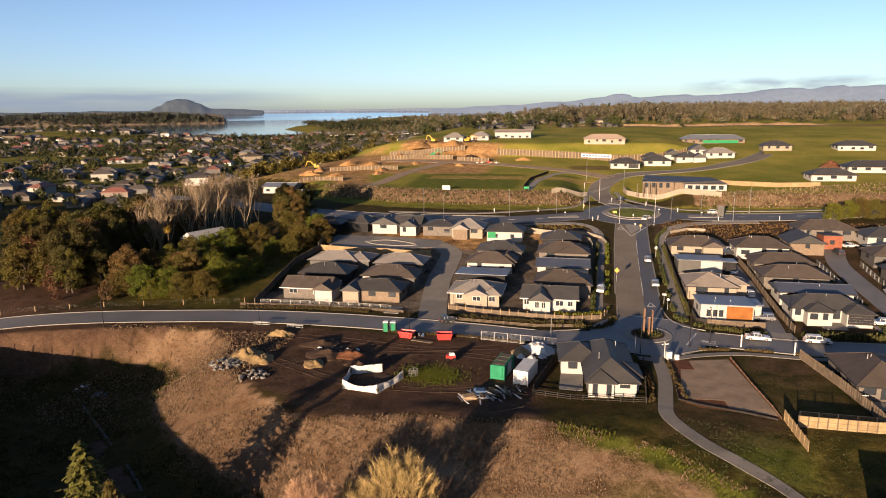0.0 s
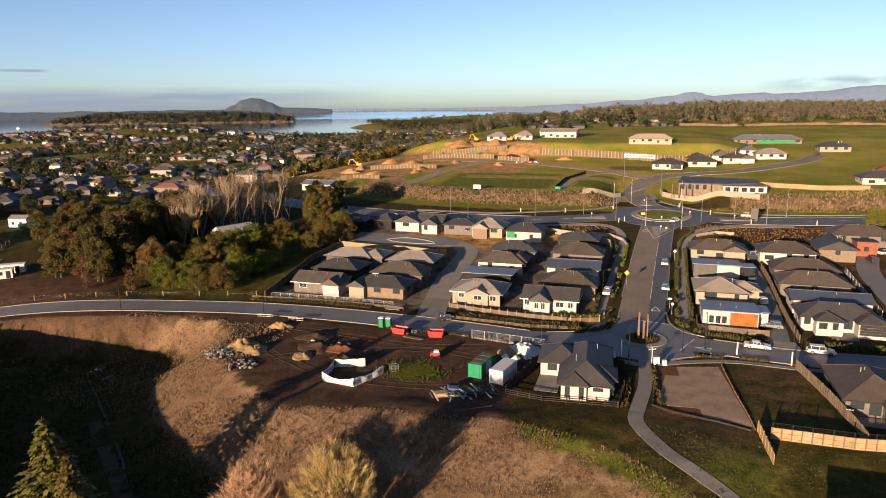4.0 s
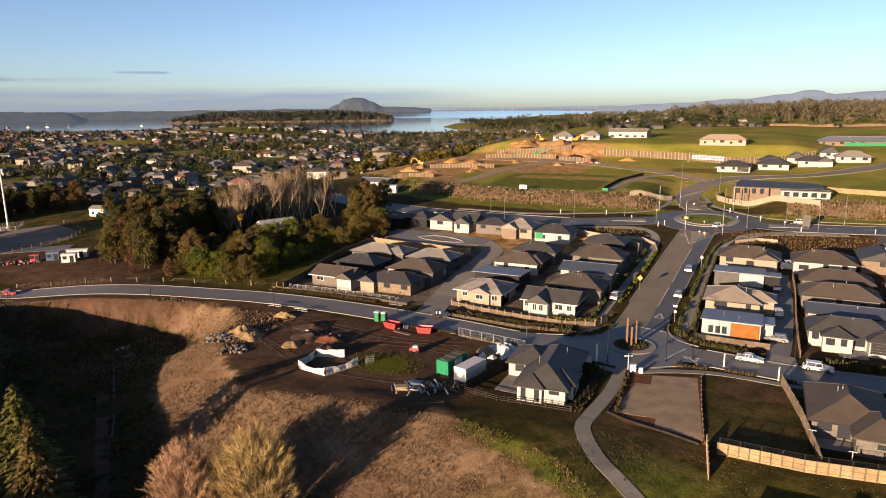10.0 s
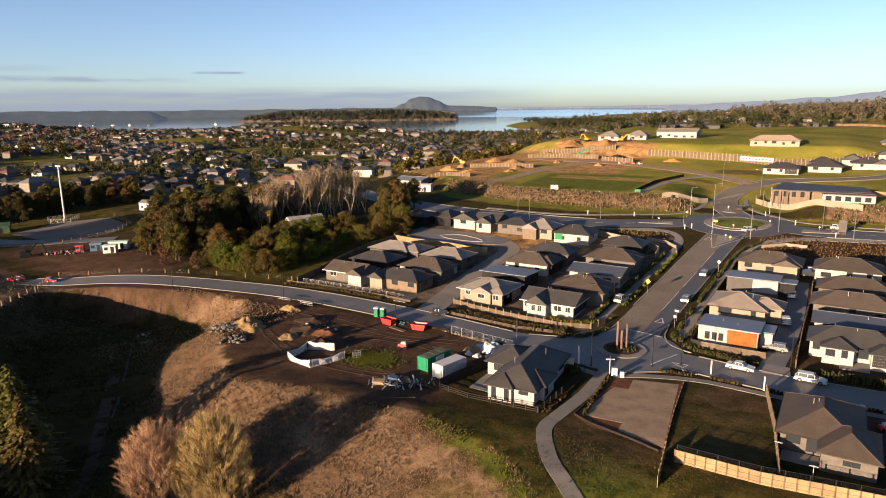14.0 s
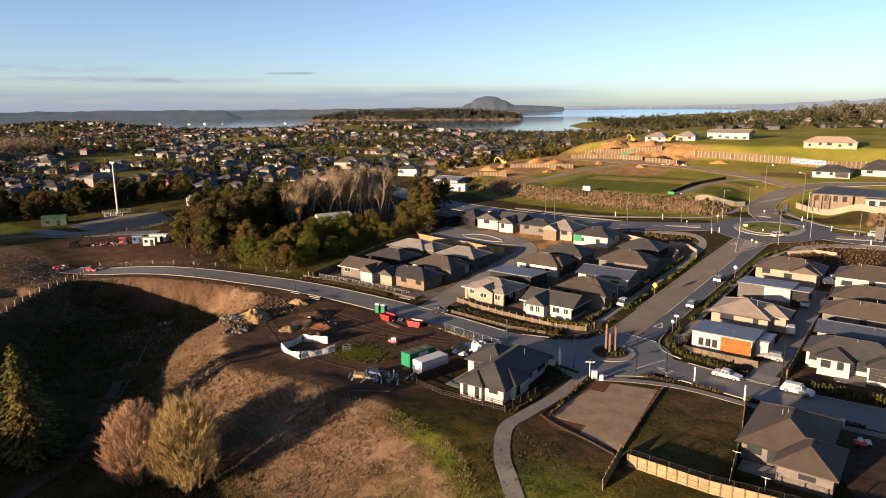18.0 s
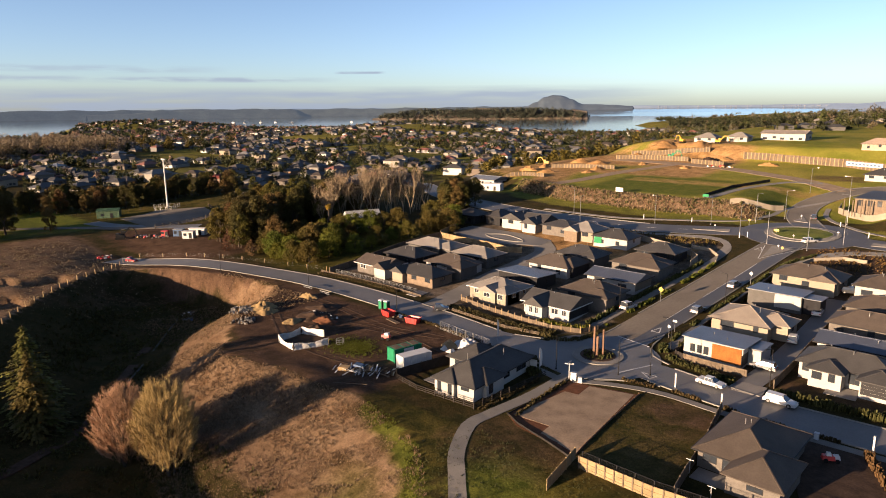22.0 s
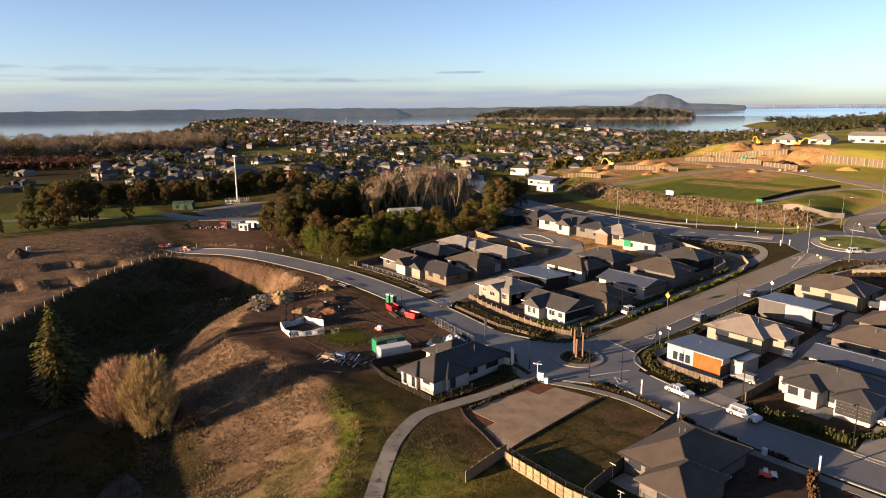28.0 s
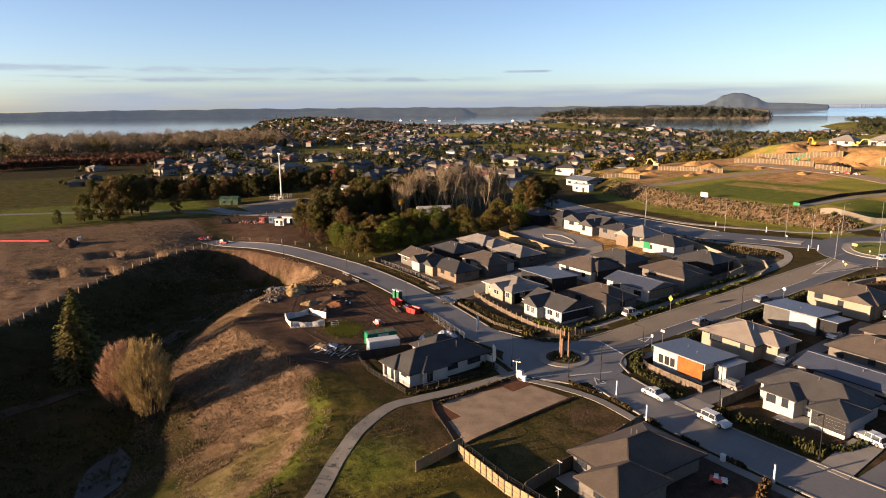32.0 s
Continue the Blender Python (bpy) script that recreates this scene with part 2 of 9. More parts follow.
M["leaf_isle"] = leaves("leaf_isle", (0.036, 0.042, 0.032), 0.25)
M["tuft"] = leaves("tuft", (0.05, 0.04, 0.017), 0.3)
M["tuft_green"] = leaves("tuft_green", (0.0615, 0.0738, 0.0115), 0.4)
M["car_white"] = shade("car_white", (0.3876, 0.3876, 0.3823), 0.25, spread=0.03, bump=0)
M["car_silver"] = shade("car_silver", (0.1927, 0.1976, 0.2066), 0.3, metal=0.5, spread=0.03, bump=0)
M["car_dark"] = shade("car_dark", (0.023, 0.0254, 0.0295), 0.25, spread=0.05, bump=0)
M["car_red"] = shade("car_red", (0.2509, 0.0115, 0.0115), 0.25, spread=0.05, bump=0)
M["lamp_red"] = shade("lamp_red", (0.1837, 0.009, 0.009), 0.3, spread=0.03, bump=0)


def land_material():
    """Ground cover, chosen by the cover layers of the land and broken up by noise."""
    m = bpy.data.materials.new("land")
    m.use_nodes = True
    nt = m.node_tree
    n, ln = nt.nodes, nt.links.new
    b = n["Principled BSDF"]
    b.inputs["Roughness"].default_value, b.inputs["Specular IOR Level"].default_value = 0.95, 0.03
    geo = n.new("ShaderNodeNewGeometry")

    def noise_at(scale, detail=5, rough=0.6):
        t = n.new("ShaderNodeTexNoise")
        t.inputs["Scale"].default_value, t.inputs["Detail"].default_value, t.inputs["Roughness"].default_value = scale, detail, rough
        ln(geo.outputs["Position"], t.inputs["Vector"])
        return t.outputs["Fac"]

    wide, mid, fine = noise_at(0.035, 6), noise_at(0.22, 7, 0.75), noise_at(3.2, 5, 0.8)

    def two(c0, c1, fac, lo=0.36, hi=0.64):
        r = n.new("ShaderNodeValToRGB")
        r.color_ramp.elements[0].position, r.color_ramp.elements[1].position = lo, hi
        r.color_ramp.elements[0].color, r.color_ramp.elements[1].color = (*c0, 1), (*c1, 1)
        ln(fac, r.inputs["Fac"])
        return r.outputs["Color"]

    def over(base, top, layer, soft=0.5):
        """Lay one cover over another where its layer outweighs the noise."""
        at = n.new("ShaderNodeAttribute")
        at.attribute_name = layer
        sub, mr, mx = n.new("ShaderNodeMath"), n.new("ShaderNodeMapRange"), n.new("ShaderNodeMixRGB")
        sub.operation = "ADD"
        ln(at.outputs["Fac"], sub.inputs[0])
        ln(mid, sub.inputs[1])
        mr.inputs["From Min"].default_value, mr.inputs["From Max"].default_value = 1.0 - soft / 2, 1.0 + soft / 2
        ln(sub.outputs[0], mr.inputs["Value"])
        ln(mr.outputs[0], mx.inputs["Fac"])
        ln(base, mx.inputs["Color1"])
        ln(top, mx.inputs["Color2"])
        return mx.outputs["Color"]

    col = two((0.0204, 0.0204, 0.0068), (0.0476, 0.034, 0.0136), mid)
    col = over(col, two((0.0272, 0.034, 0.0059), (0.0892, 0.0697, 0.0161), mid, 0.34, 0.66), "lawn")
    col = over(col, two((0.12, 0.13, 0.02), (0.245, 0.205, 0.042), wide), "lush")
    col = over(col, two((0.062, 0.082, 0.013), (0.115, 0.118, 0.022), mid), "turf")
    col = over(col, two((0.08, 0.045, 0.024), (0.195, 0.132, 0.082), mid, 0.34, 0.62), "dry")
    col = over(col, two((0.0323, 0.0195, 0.0127), (0.0978, 0.0595, 0.0382), mid, 0.32, 0.68), "soil")
    col = over(col, two((0.16, 0.088, 0.034), (0.40, 0.24, 0.105), mid), "clay")
    col = over(col, two((0.1275, 0.1062, 0.085), (0.187, 0.1573, 0.1232), mid), "hard")
    mx = n.new("ShaderNodeMixRGB")
    mx.blend_type, mx.inputs["Fac"].default_value = "MULTIPLY", 0.8
    ln(col, mx.inputs["Color1"])
    ln(two((0.3, 0.3, 0.3), (1.3, 1.3, 1.3), fine, 0.3, 0.7), mx.inputs["Color2"])
    ln(mx.outputs["Color"], b.inputs["Base Color"])
    bp, b2 = n.new("ShaderNodeBump"), n.new("ShaderNodeBump")
    bp.inputs["Strength"].default_value, bp.inputs["Distance"].default_value = 0.7, 0.5
    b2.inputs["Strength"].default_value, b2.inputs["Distance"].default_value = 0.5, 0.15
    ln(mid, bp.inputs["Height"])
    ln(fine, b2.inputs["Height"])
    ln(bp.outputs["Normal"], b2.inputs["Normal"])
    ln(b2.outputs["Normal"], b.inputs["Normal"])
    return m


M["wrap_pale"] = shade("wrap_pale", (0.246, 0.1886, 0.1476), 0.6, spread=0.12)
M["twig_pink"] = shade("twig_pink", (0.33, 0.205, 0.128), 0.95, spread=0.3, scale=1, fine=6, bump=0)


def islands(name, colours, rough=0.7):
    """One surface shared by many far pieces, each piece taking one of a few colours."""
    m = bpy.data.materials.new(name)
    m.use_nodes = True
    n, ln = m.node_tree.nodes, m.node_tree.links.new
    geo, ramp = n.new("ShaderNodeNewGeometry"), n.new("ShaderNodeValToRGB")
    ramp.color_ramp.interpolation = "CONSTANT"
    while len(ramp.color_ramp.elements) < len(colours):
        ramp.color_ramp.elements.new(0.5)
    for k, c in enumerate(colours):
        ramp.color_ramp.elements[k].position, ramp.color_ramp.elements[k].color = k / len(colours), (*c, 1)
    ln(geo.outputs["Random Per Island"], ramp.inputs["Fac"])
    ln(ramp.outputs["Color"], n["Principled BSDF"].inputs["Base Color"])
    n["Principled BSDF"].inputs["Roughness"].default_value = rough
    return m


M["roofs_mixed"] = islands("roofs_mixed", [(0.03, 0.028, 0.027), (0.05, 0.042, 0.036), (0.035, 0.036, 0.04), (0.07, 0.06, 0.052), (0.05, 0.04, 0.034), (0.1, 0.1, 0.1), (0.028, 0.028, 0.03), (0.13, 0.05, 0.035)])
M["walls_mixed"] = islands("walls_mixed", [(0.1, 0.088, 0.072), (0.18, 0.17, 0.15), (0.075, 0.068, 0.06), (0.09, 0.07, 0.055), (0.05, 0.05, 0.05), (0.34, 0.33, 0.31)])
M["land"] = land_material()
wm = bpy.data.materials.new("harbour_water")
wm.use_nodes = True
wb = wm.node_tree.nodes["Principled BSDF"]
wb.inputs["Base Color"].default_value, wb.inputs["Roughness"].default_value = (0.05, 0.07, 0.08, 1), 0.07
wt, wbp, wg = wm.node_tree.nodes.new("ShaderNodeTexNoise"), wm.node_tree.nodes.new("ShaderNodeBump"), wm.node_tree.nodes.new("ShaderNodeNewGeometry")
wt.inputs["Scale"].default_value, wt.inputs["Detail"].default_value = 0.06, 5
wbp.inputs["Strength"].default_value, wbp.inputs["Distance"].default_value = 0.02, 1.0
wm.node_tree.links.new(wg.outputs["Position"], wt.inputs["Vector"])
wm.node_tree.links.new(wt.outputs["Fac"], wbp.inputs["Height"])
wm.node_tree.links.new(wbp.outputs["Normal"], wb.inputs["Normal"])
M["water"] = wm
M["pond"] = shade("pond", (0.008, 0.009, 0.009), 0.6, spread=0.2, scale=0.5, fine=3, bump=0.05, spec=0.35)

# ---- lie of the land ----
def sm(a, b, v):
    v = min(1.0, max(0.0, (v - a) / (b - a)))
    return v * v * (3 - 2 * v)
def lin(v, *ks):
    """Piecewise-linear profile through (position, height) pairs."""
    if v <= ks[0][0]: return ks[0][1]
    for (a, p), (b, q) in zip(ks, ks[1:]):
        if v <= b: return p + (q - p) * (v - a) / (b - a)
    return ks[-1][1]
def seg(x, y, ax, ay, bx, by):
    """Distance from a segment and how far along it."""
    dx, dy = bx - ax, by - ay
    k = min(1.0, max(0.0, ((x - ax) * dx + (y - ay) * dy) / (dx * dx + dy * dy)))
    return math.hypot(x - ax - k * dx, y - ay - k * dy), k
def bankline(x):
    """North edge of the main road's verge, where the bank starts."""
    return lin(x, (-200, 338), (-150, 300), (-110, 272), (-70, 259), (-30, 257), (0, 260), (300, 262))
CREST = [(-20, -10), (-44, 24), (-60, 38.5), (-71.6, 47.5), (-86, 57.4), (-104.4, 70), (-119.5, 84.5), (-131.5, 99.5), (-131.5, 104.8), (-123, 111), (-110.5, 114.4), (-99, 117), (-90, 120), (-83, 122), (-75, 121.5), (-68, 117), (-65, 108), (-61, 102.5), (-52, 95.5), (-46.5, 92), (-43.5, 88.5), (-39, 86.8), (-34, 88), (-25, 90), (-16, 90.3), (-7, 91), (0, 91), (6, 89.8), (10.5, 88.8), (15, 86.4), (18.5, 83.7), (22, 80.2), (26, 75.6), (28, 70), (28.6, 60), (30, 44), (34, -60)]
GULLY = CREST + [(-20, -60)]
def gully_side(x, y):
    """Whether a place lies below the rim of the gully, and how far from the rim."""
    best, low = 1e9, False
    for k, ((ax, ay), (bx, by)) in enumerate(zip(GULLY, GULLY[1:] + GULLY[:1])):
        if k < len(CREST) - 1:
            best = min(best, seg(x, y, ax, ay, bx, by)[0])
        if (ay > y) != (by > y) and x < ax + (y - ay) * (bx - ax) / (by - ay):
            low = not low
    return low, best
def gully_floor(x, y):
    """Metres from the edge of the gully floor, and whether the place lies on its eastern side."""
    d1, k1 = seg(x, y, -101, 104, -40, 58)
    d2, k2 = seg(x, y, -40, 58, -10, 46)
    d3, k3 = seg(x, y, -10, 46, 40, -10)
    d0 = min(seg(x, y, -117, 107.5, -98, 111.5)[0] - 3.8, seg(x, y, -98, 111.5, -90, 111)[0] - 4.6)
    return min(d0, d1 - 3 - 4 * k1, d2 - 7 - 7 * k2, d3 - 14), (x + 101) * 46 + (y - 104) * 61 > 0
def slope_at(x, y):
    """How far down the mound's face a place lies: 0 at the rim, 1 at the gully floor, -1 off the face."""
    if not (-134 < x < 36 and 20 < y < 124):
        return -1
    low, s = gully_side(x, y)
    off, east = gully_floor(x, y)
    return s / (s + max(0.0, off) + .01) if low and east else -1
def height(x, y):
    """Lie of the land."""
    # valley road and the estate that climbs to the main road
    z = lin(y, (60, -4.5), (80, -2.2), (92, -.9), (103, .1), (138, .35), (150, .6), (170, 2.0), (190, 3.4), (205, 4.7), (225, 6.4), (245, 8.2), (262, 8.6), (300, 8.8))
    z += lin(x, (40, 0), (120, 1.2)) * sm(120, 150, y)
    # the level top of the mound
    z += (lin(y, (30, -4), (60, -2), (80, -.8), (88, -.15), (96, .05), (103, .1)) - z) * sm(33, 24, x) * sm(103, 100, y) * sm(-90, -70, x)
    z += (.3 - z) * sm(5, -5, ((x + 101) * 46 + (y - 104) * 61) / 76.4) * sm(112, 104, y) * sm(-48, -58, x)
    z -= 2.6 * math.exp(-((x + 150) / 26) ** 2 - ((y - 112) / 16) ** 2)
    # the terrace behind the main road
    d = y - bankline(x)
    t = lin(d, (0, 0), (9, 4.1), (45, 5.3), (80, 6.8), (110, 8.6), (122, 9.6), (124, 9.8), (138, 16.5), (160, 18.0), (400, 22), (700, 28), (1000, 33))
    if x > 45:
        w = sm(45, 75, x)
        t = t * (1 - w) + w * lin(d, (0, 0), (9, 4.1), (45, 5.6), (80, 7.6), (110, 9.8), (160, 13.5), (220, 17), (400, 22), (700, 28), (1000, 33))
    if x > -8:
        w = sm(-8, 4, x) * (1 - sm(30, 42, x)) * (1 - sm(320, 345, y))
        t = t * (1 - w) + w * lin(d, (0, 0), (30, 1.5), (60, 5.0), (90, 7.0))
    z += t * (1 - sm(-100, -170, x) * (.15 + .5 * sm(360, 460, y)))
    # the lower land towards the harbour
    l = sm(-150, -215, x - .12 * max(0, y - 330)) * max(sm(150, 200, y + (x + 150) * .4), sm(-270, -420, x))
    low = 2.2 + 17 * math.exp(-((x + 730) / 200) ** 2 - ((y - 830) / 170) ** 2) + 18 * math.exp(-((x + 1480) / 230) ** 2 - ((y - 690) / 130) ** 2) + 5 * math.exp(-((x + 330) / 160) ** 2 - ((y - 560) / 160) ** 2)
    z += (low - z) * l
    # the gully below the building site, with a sharp rim on the side of the mound
    if -140 < x < 40 and -60 < y < 130:
        off, east = gully_floor(x, y)
        low, s = gully_side(x, y)
        rim = z
        if east:
            rim += lin(x, (-46, 0), (-38, .5), (-16, .75), (-4, .7), (8, .15), (14, 0)) * sm(108, 94, y)
        if low:
            u = s / (s + max(0.0, off) + .01)
            z = rim + (lin(x, (-44, -8.4), (-24, -9.6)) - rim) * (u * .92 + .08 * u * u + (1 - u - (1 - u) ** 1.9) * sm(-64, -80, x))
        else:
            z += (rim - z) * sm(8, 0, s)
    # rising ground south of the gully, added out of view to cast shade on it
    z += (lin(x, (-110, 1), (-95, 4.6), (-80, 4.6), (-70, 4.6), (-60, 3.6), (-40, 2.5), (-26, 1), (-10, 1), (-3, 1.8), (8, -1)) - z) * sm(39, 8, y) * sm(14, -2, x) * sm(-116, -108, x)
    # test pits in the western field
    for px, py, a, b in ((-136, 71.5, 5, 3.5), (-128.5, 82, 3.5, 4.5), (-112, 68, 5, 2.6), (-118, 55, 6, 2)):
        z -= 1.7 * sm(a + 1.5, a, abs(x - px)) * sm(b + 1.5, b, abs(y - py))
    # sinking to the harbour
    if math.hypot(x + 100, y - 300) > 850:
        z += (-16 - z) * sm(-30, 70, shore(x, y))
    return z
COAST = [(-1060, -900), (-1060, 80), (-1100, 220), (-1190, 350), (-1330, 450), (-1600, 560), (-1820, 650), (-1560, 820), (-1200, 900), (-1040, 1040), (-900, 1090), (-760, 1070), (-660, 970), (-570, 880), (-500, 930), (-490, 1120), (-540, 1320), (-640, 1560), (-800, 1790), (-900, 2300), (-1050, 3400), (-1000, 5300), (5300, 5300), (5300, -900)]
def shore(x, y):
    """Metres past the harbour's edge; negative on land."""
    best, land = 1e9, False
    for (ax, ay), (bx, by) in zip(COAST, COAST[1:] + COAST[:1]):
        best = min(best, seg(x, y, ax, ay, bx, by)[0])
        if (ay > y) != (by > y) and x < ax + (y - ay) * (bx - ax) / (by - ay):
            land = not land
    return -best if land else best

# ---- mesh tools ----
class Shape:
    """Gathers corners and faces for one mesh."""

    def __init__(self):
        self.v, self.f = [], []

    def add(self, pts, faces):
        k = len(self.v)
        self.v += [tuple(p) for p in pts]
        self.f += [tuple(i + k for i in q) for q in faces]
        return self

    def box(self, x0, x1, y0, y1, z0, z1, taper=0.0):
        t = taper
        p = [(x0, y0, z0), (x1, y0, z0), (x1, y1, z0), (x0, y1, z0), (x0 + t, y0 + t, z1), (x1 - t, y0 + t, z1), (x1 - t, y1 - t, z1), (x0 + t, y1 - t, z1)]
        return self.add(p, [(3, 2, 1, 0), (4, 5, 6, 7), (0, 1, 5, 4), (1, 2, 6, 5), (2, 3, 7, 6), (3, 0, 4, 7)])

    def beam(self, a, b, w, h, up=(0, 0, 1)):
        """A squared bar from a to b."""
        a, b = Vector(a), Vector(b)
        d = (b - a).normalized()
        s = d.cross(Vector(up))
        s = s.normalized() if s.length > 1e-4 else Vector((1, 0, 0))
        u = s.cross(d)
        p = [q + s * i * w / 2 + u * j * h / 2 for q in (a, b) for i, j in ((-1, -1), (1, -1), (1, 1), (-1, 1))]
        return self.add(p, [(0, 1, 2, 3), (7, 6, 5, 4), (0, 4, 5, 1), (1, 5, 6, 2), (2, 6, 7, 3), (3, 7, 4, 0)])

    def tube(self, a, b, r0, r1, n=8, cap=True):
        a, b = Vector(a), Vector(b)
        d = (b - a).normalized()
        s = d.orthogonal().normalized()
        u = d.cross(s)
        p = []
        for q, r in ((a, r0), (b, r1)):
            p += [q + (s * math.cos(i * math.tau / n) + u * math.sin(i * math.tau / n)) * r for i in range(n)]
        fs = [(i, (i + 1) % n, n + (i + 1) % n, n + i) for i in range(n)]
        if cap:
            fs += [tuple(range(n - 1, -1, -1)), tuple(range(n, 2 * n))]
        return self.add(p, fs)

    def lathe(self, profile, n=16, at=(0, 0, 0)):
        p = [(at[0] + r * math.cos(i * math.tau / n), at[1] + r * math.sin(i * math.tau / n), at[2] + z) for r, z in profile for i in range(n)]
        fs = [(k * n + i, k * n + (i + 1) % n, (k + 1) * n + (i + 1) % n, (k + 1) * n + i) for k in range(len(profile) - 1) for i in range(n)]
        return self.add(p, fs + [tuple(range(n - 1, -1, -1)), tuple(range((len(profile) - 1) * n, len(profile) * n))])

    def prism(self, outline, z0, z1):
        n = len(outline)
        p = [(x, y, z0) for x, y in outline] + [(x, y, z1) for x, y in outline]
        return self.add(p, [tuple(range(n - 1, -1, -1)), tuple(range(n, 2 * n))] + [(i, (i + 1) % n, n + (i + 1) % n, n + i) for i in range(n)])

    def turned(self, m):
        self.v = [tuple(m @ Vector(p)) for p in self.v]
        return self

    def mesh(self, name, material, smooth=False):
        me = bpy.data.meshes.new(name)
        me.from_pydata(self.v, [], self.f)
        me.materials.append(M[material])
        if smooth:
            me.shade_smooth()
        return me

    def done(self, name, material, parent=None, label="", smooth=False, at=None):
        ob = new(name, self.mesh(name, material, smooth))
        if parent:
            ob.parent = parent
        if at is not None:
            ob.matrix_basis = at
        return tagged(ob, label)


def part(name, shape, material, parent, label="", at=None, smooth=False):
    return shape.done(name, material, parent, label, smooth, at)


def thing(name, m, label, category, group="", kind=""):
    """An empty at a thing's base, to carry its parts."""
    ob = new(name)
    ob.empty_display_size = 0.3
    ob.matrix_basis = m
    return tagged(ob, label, category, group, kind)


def spot(x, y, turn=0.0, dz=0.0):
    return pose(x, y, height(x, y) + dz, 0, 0, turn)


def smooth_line(pts, step=2.0):
    """Points along a smooth curve through pts, step metres apart."""
    P = [Vector((*p, 0)) for p in pts]
    P = [P[0] * 2 - P[1]] + P + [P[-1] * 2 - P[-2]]
    raw = []
    for a, b, c, d in zip(P, P[1:], P[2:], P[3:]):
        n = max(2, int((c - b).length / step))
        for i in range(n):
            t = i / n
            raw.append(0.5 * (2 * b + (c - a) * t + (2 * a - 5 * b + 4 * c - d) * t * t + (3 * b - a - 3 * c + d) * t ** 3))
    raw.append(P[-2])
    return raw


def sides(line):
    """The unit normal (to the left) at every point of a line."""
    out = []
    for i in range(len(line)):
        d = line[min(i + 1, len(line) - 1)] - line[max(i - 1, 0)]
        out.append(Vector((-d.y, d.x, 0)).normalized())
    return out


def ribbon(name, pts, left, right, dz, material, label, category, step=2.0, curve=True, parent=None, thick=0.25):
    """A draped sheet with skirts, from left to right of a line."""
    line = smooth_line(pts, step) if curve else [Vector((*p, 0)) for p in pts]
    nor = sides(line)
    n_across = max(1, int(abs(left - right) / 2.5))
    s, k = Shape(), n_across + 3
    for p, n in zip(line, nor):
        row = []
        for j in range(n_across + 1):
            o = left + (right - left) * j / n_across
            q = p + n * o
            row.append((q.x, q.y, height(q.x, q.y) + dz))
        row = [(row[0][0], row[0][1], row[0][2] - thick)] + row + [(row[-1][0], row[-1][1], row[-1][2] - thick)]
        s.v += row
    for i in range(len(line) - 1):
        for j in range(k - 1):
            s.f.append((i * k + j, i * k + j + 1, (i + 1) * k + j + 1, (i + 1) * k + j))
    s.f = [tuple(reversed(q)) for q in s.f]
    ob = s.done(name, material, parent)
    return ob if parent else tagged(ob, label, category, kind="structure")


def patch(name, outline, dz, material, label, category, cell=2.5, parent=None, kind="structure", thick=0.2):
    """A flat-lying area draped on the land, with a skirt round it."""
    bm = bmesh.new()
    vs = [bm.verts.new((x, y, 0)) for x, y in outline]
    bm.faces.new(vs)
    xs, ys = [p[0] for p in outline], [p[1] for p in outline]
    for axis, lo, hi in ((0, min(xs), max(xs)), (1, min(ys), max(ys))):
        k = math.ceil(lo / cell) * cell
        while k < hi:
            co, no = ((k, 0, 0), (1, 0, 0)) if axis == 0 else ((0, k, 0), (0, 1, 0))
            bmesh.ops.bisect_plane(bm, geom=bm.verts[:] + bm.edges[:] + bm.faces[:], plane_co=co, plane_no=no)
            k += cell
    for f in bm.faces:
        if f.normal.z < 0:
            f.normal_flip()
    rim = [e for e in bm.edges if e.is_boundary]
    for v in bm.verts:
        v.co.z = height(v.co.x, v.co.y) + dz
    ext = bmesh.ops.extrude_edge_only(bm, edges=rim)
    for g in ext["geom"]:
        if isinstance(g, bmesh.types.BMVert):
            g.co.z -= thick
    me = bpy.data.meshes.new(name)
    bm.to_mesh(me)
    bm.free()
    me.materials.append(M[material])
    ob = new(name, me)
    if parent:
        ob.parent = parent
        return ob
    return tagged(ob, label, category, kind=kind)


def kerb_line(name, pts, off, label="pale concrete kerb along the road edge", curve=True, w=0.3, h=0.16, material="kerb", closed=False):
    """A kerb that stands a step above the road."""
    line = smooth_line(pts, 1.5) if curve else [Vector((*p, 0)) for p in pts]
    nor = sides(line)
    s = Shape()
    for p, n in zip(line, nor):
        a, b = p + n * (off - w / 2), p + n * (off + w / 2)
        za, zb = height(a.x, a.y) + h, height(b.x, b.y) + h
        s.v += [(a.x, a.y, za - 0.45), (a.x, a.y, za), (b.x, b.y, zb), (b.x, b.y, zb - 0.45)]
    for i in range(len(line) - 1):
        for j in range(3):
            s.f.append((i * 4 + j, i * 4 + j + 1, i * 4 + 5 + j, i * 4 + 4 + j))
    return tagged(s.done(name, material), label, "kerb", kind="structure")


def ring(x, y, r, n=48, a0=0.0, a1=360.0):
    return [(x + r * math.cos(radians(a0 + (a1 - a0) * i / n)), y + r * math.sin(radians(a0 + (a1 - a0) * i / n))) for i in range(n + (a1 - a0 < 360))]

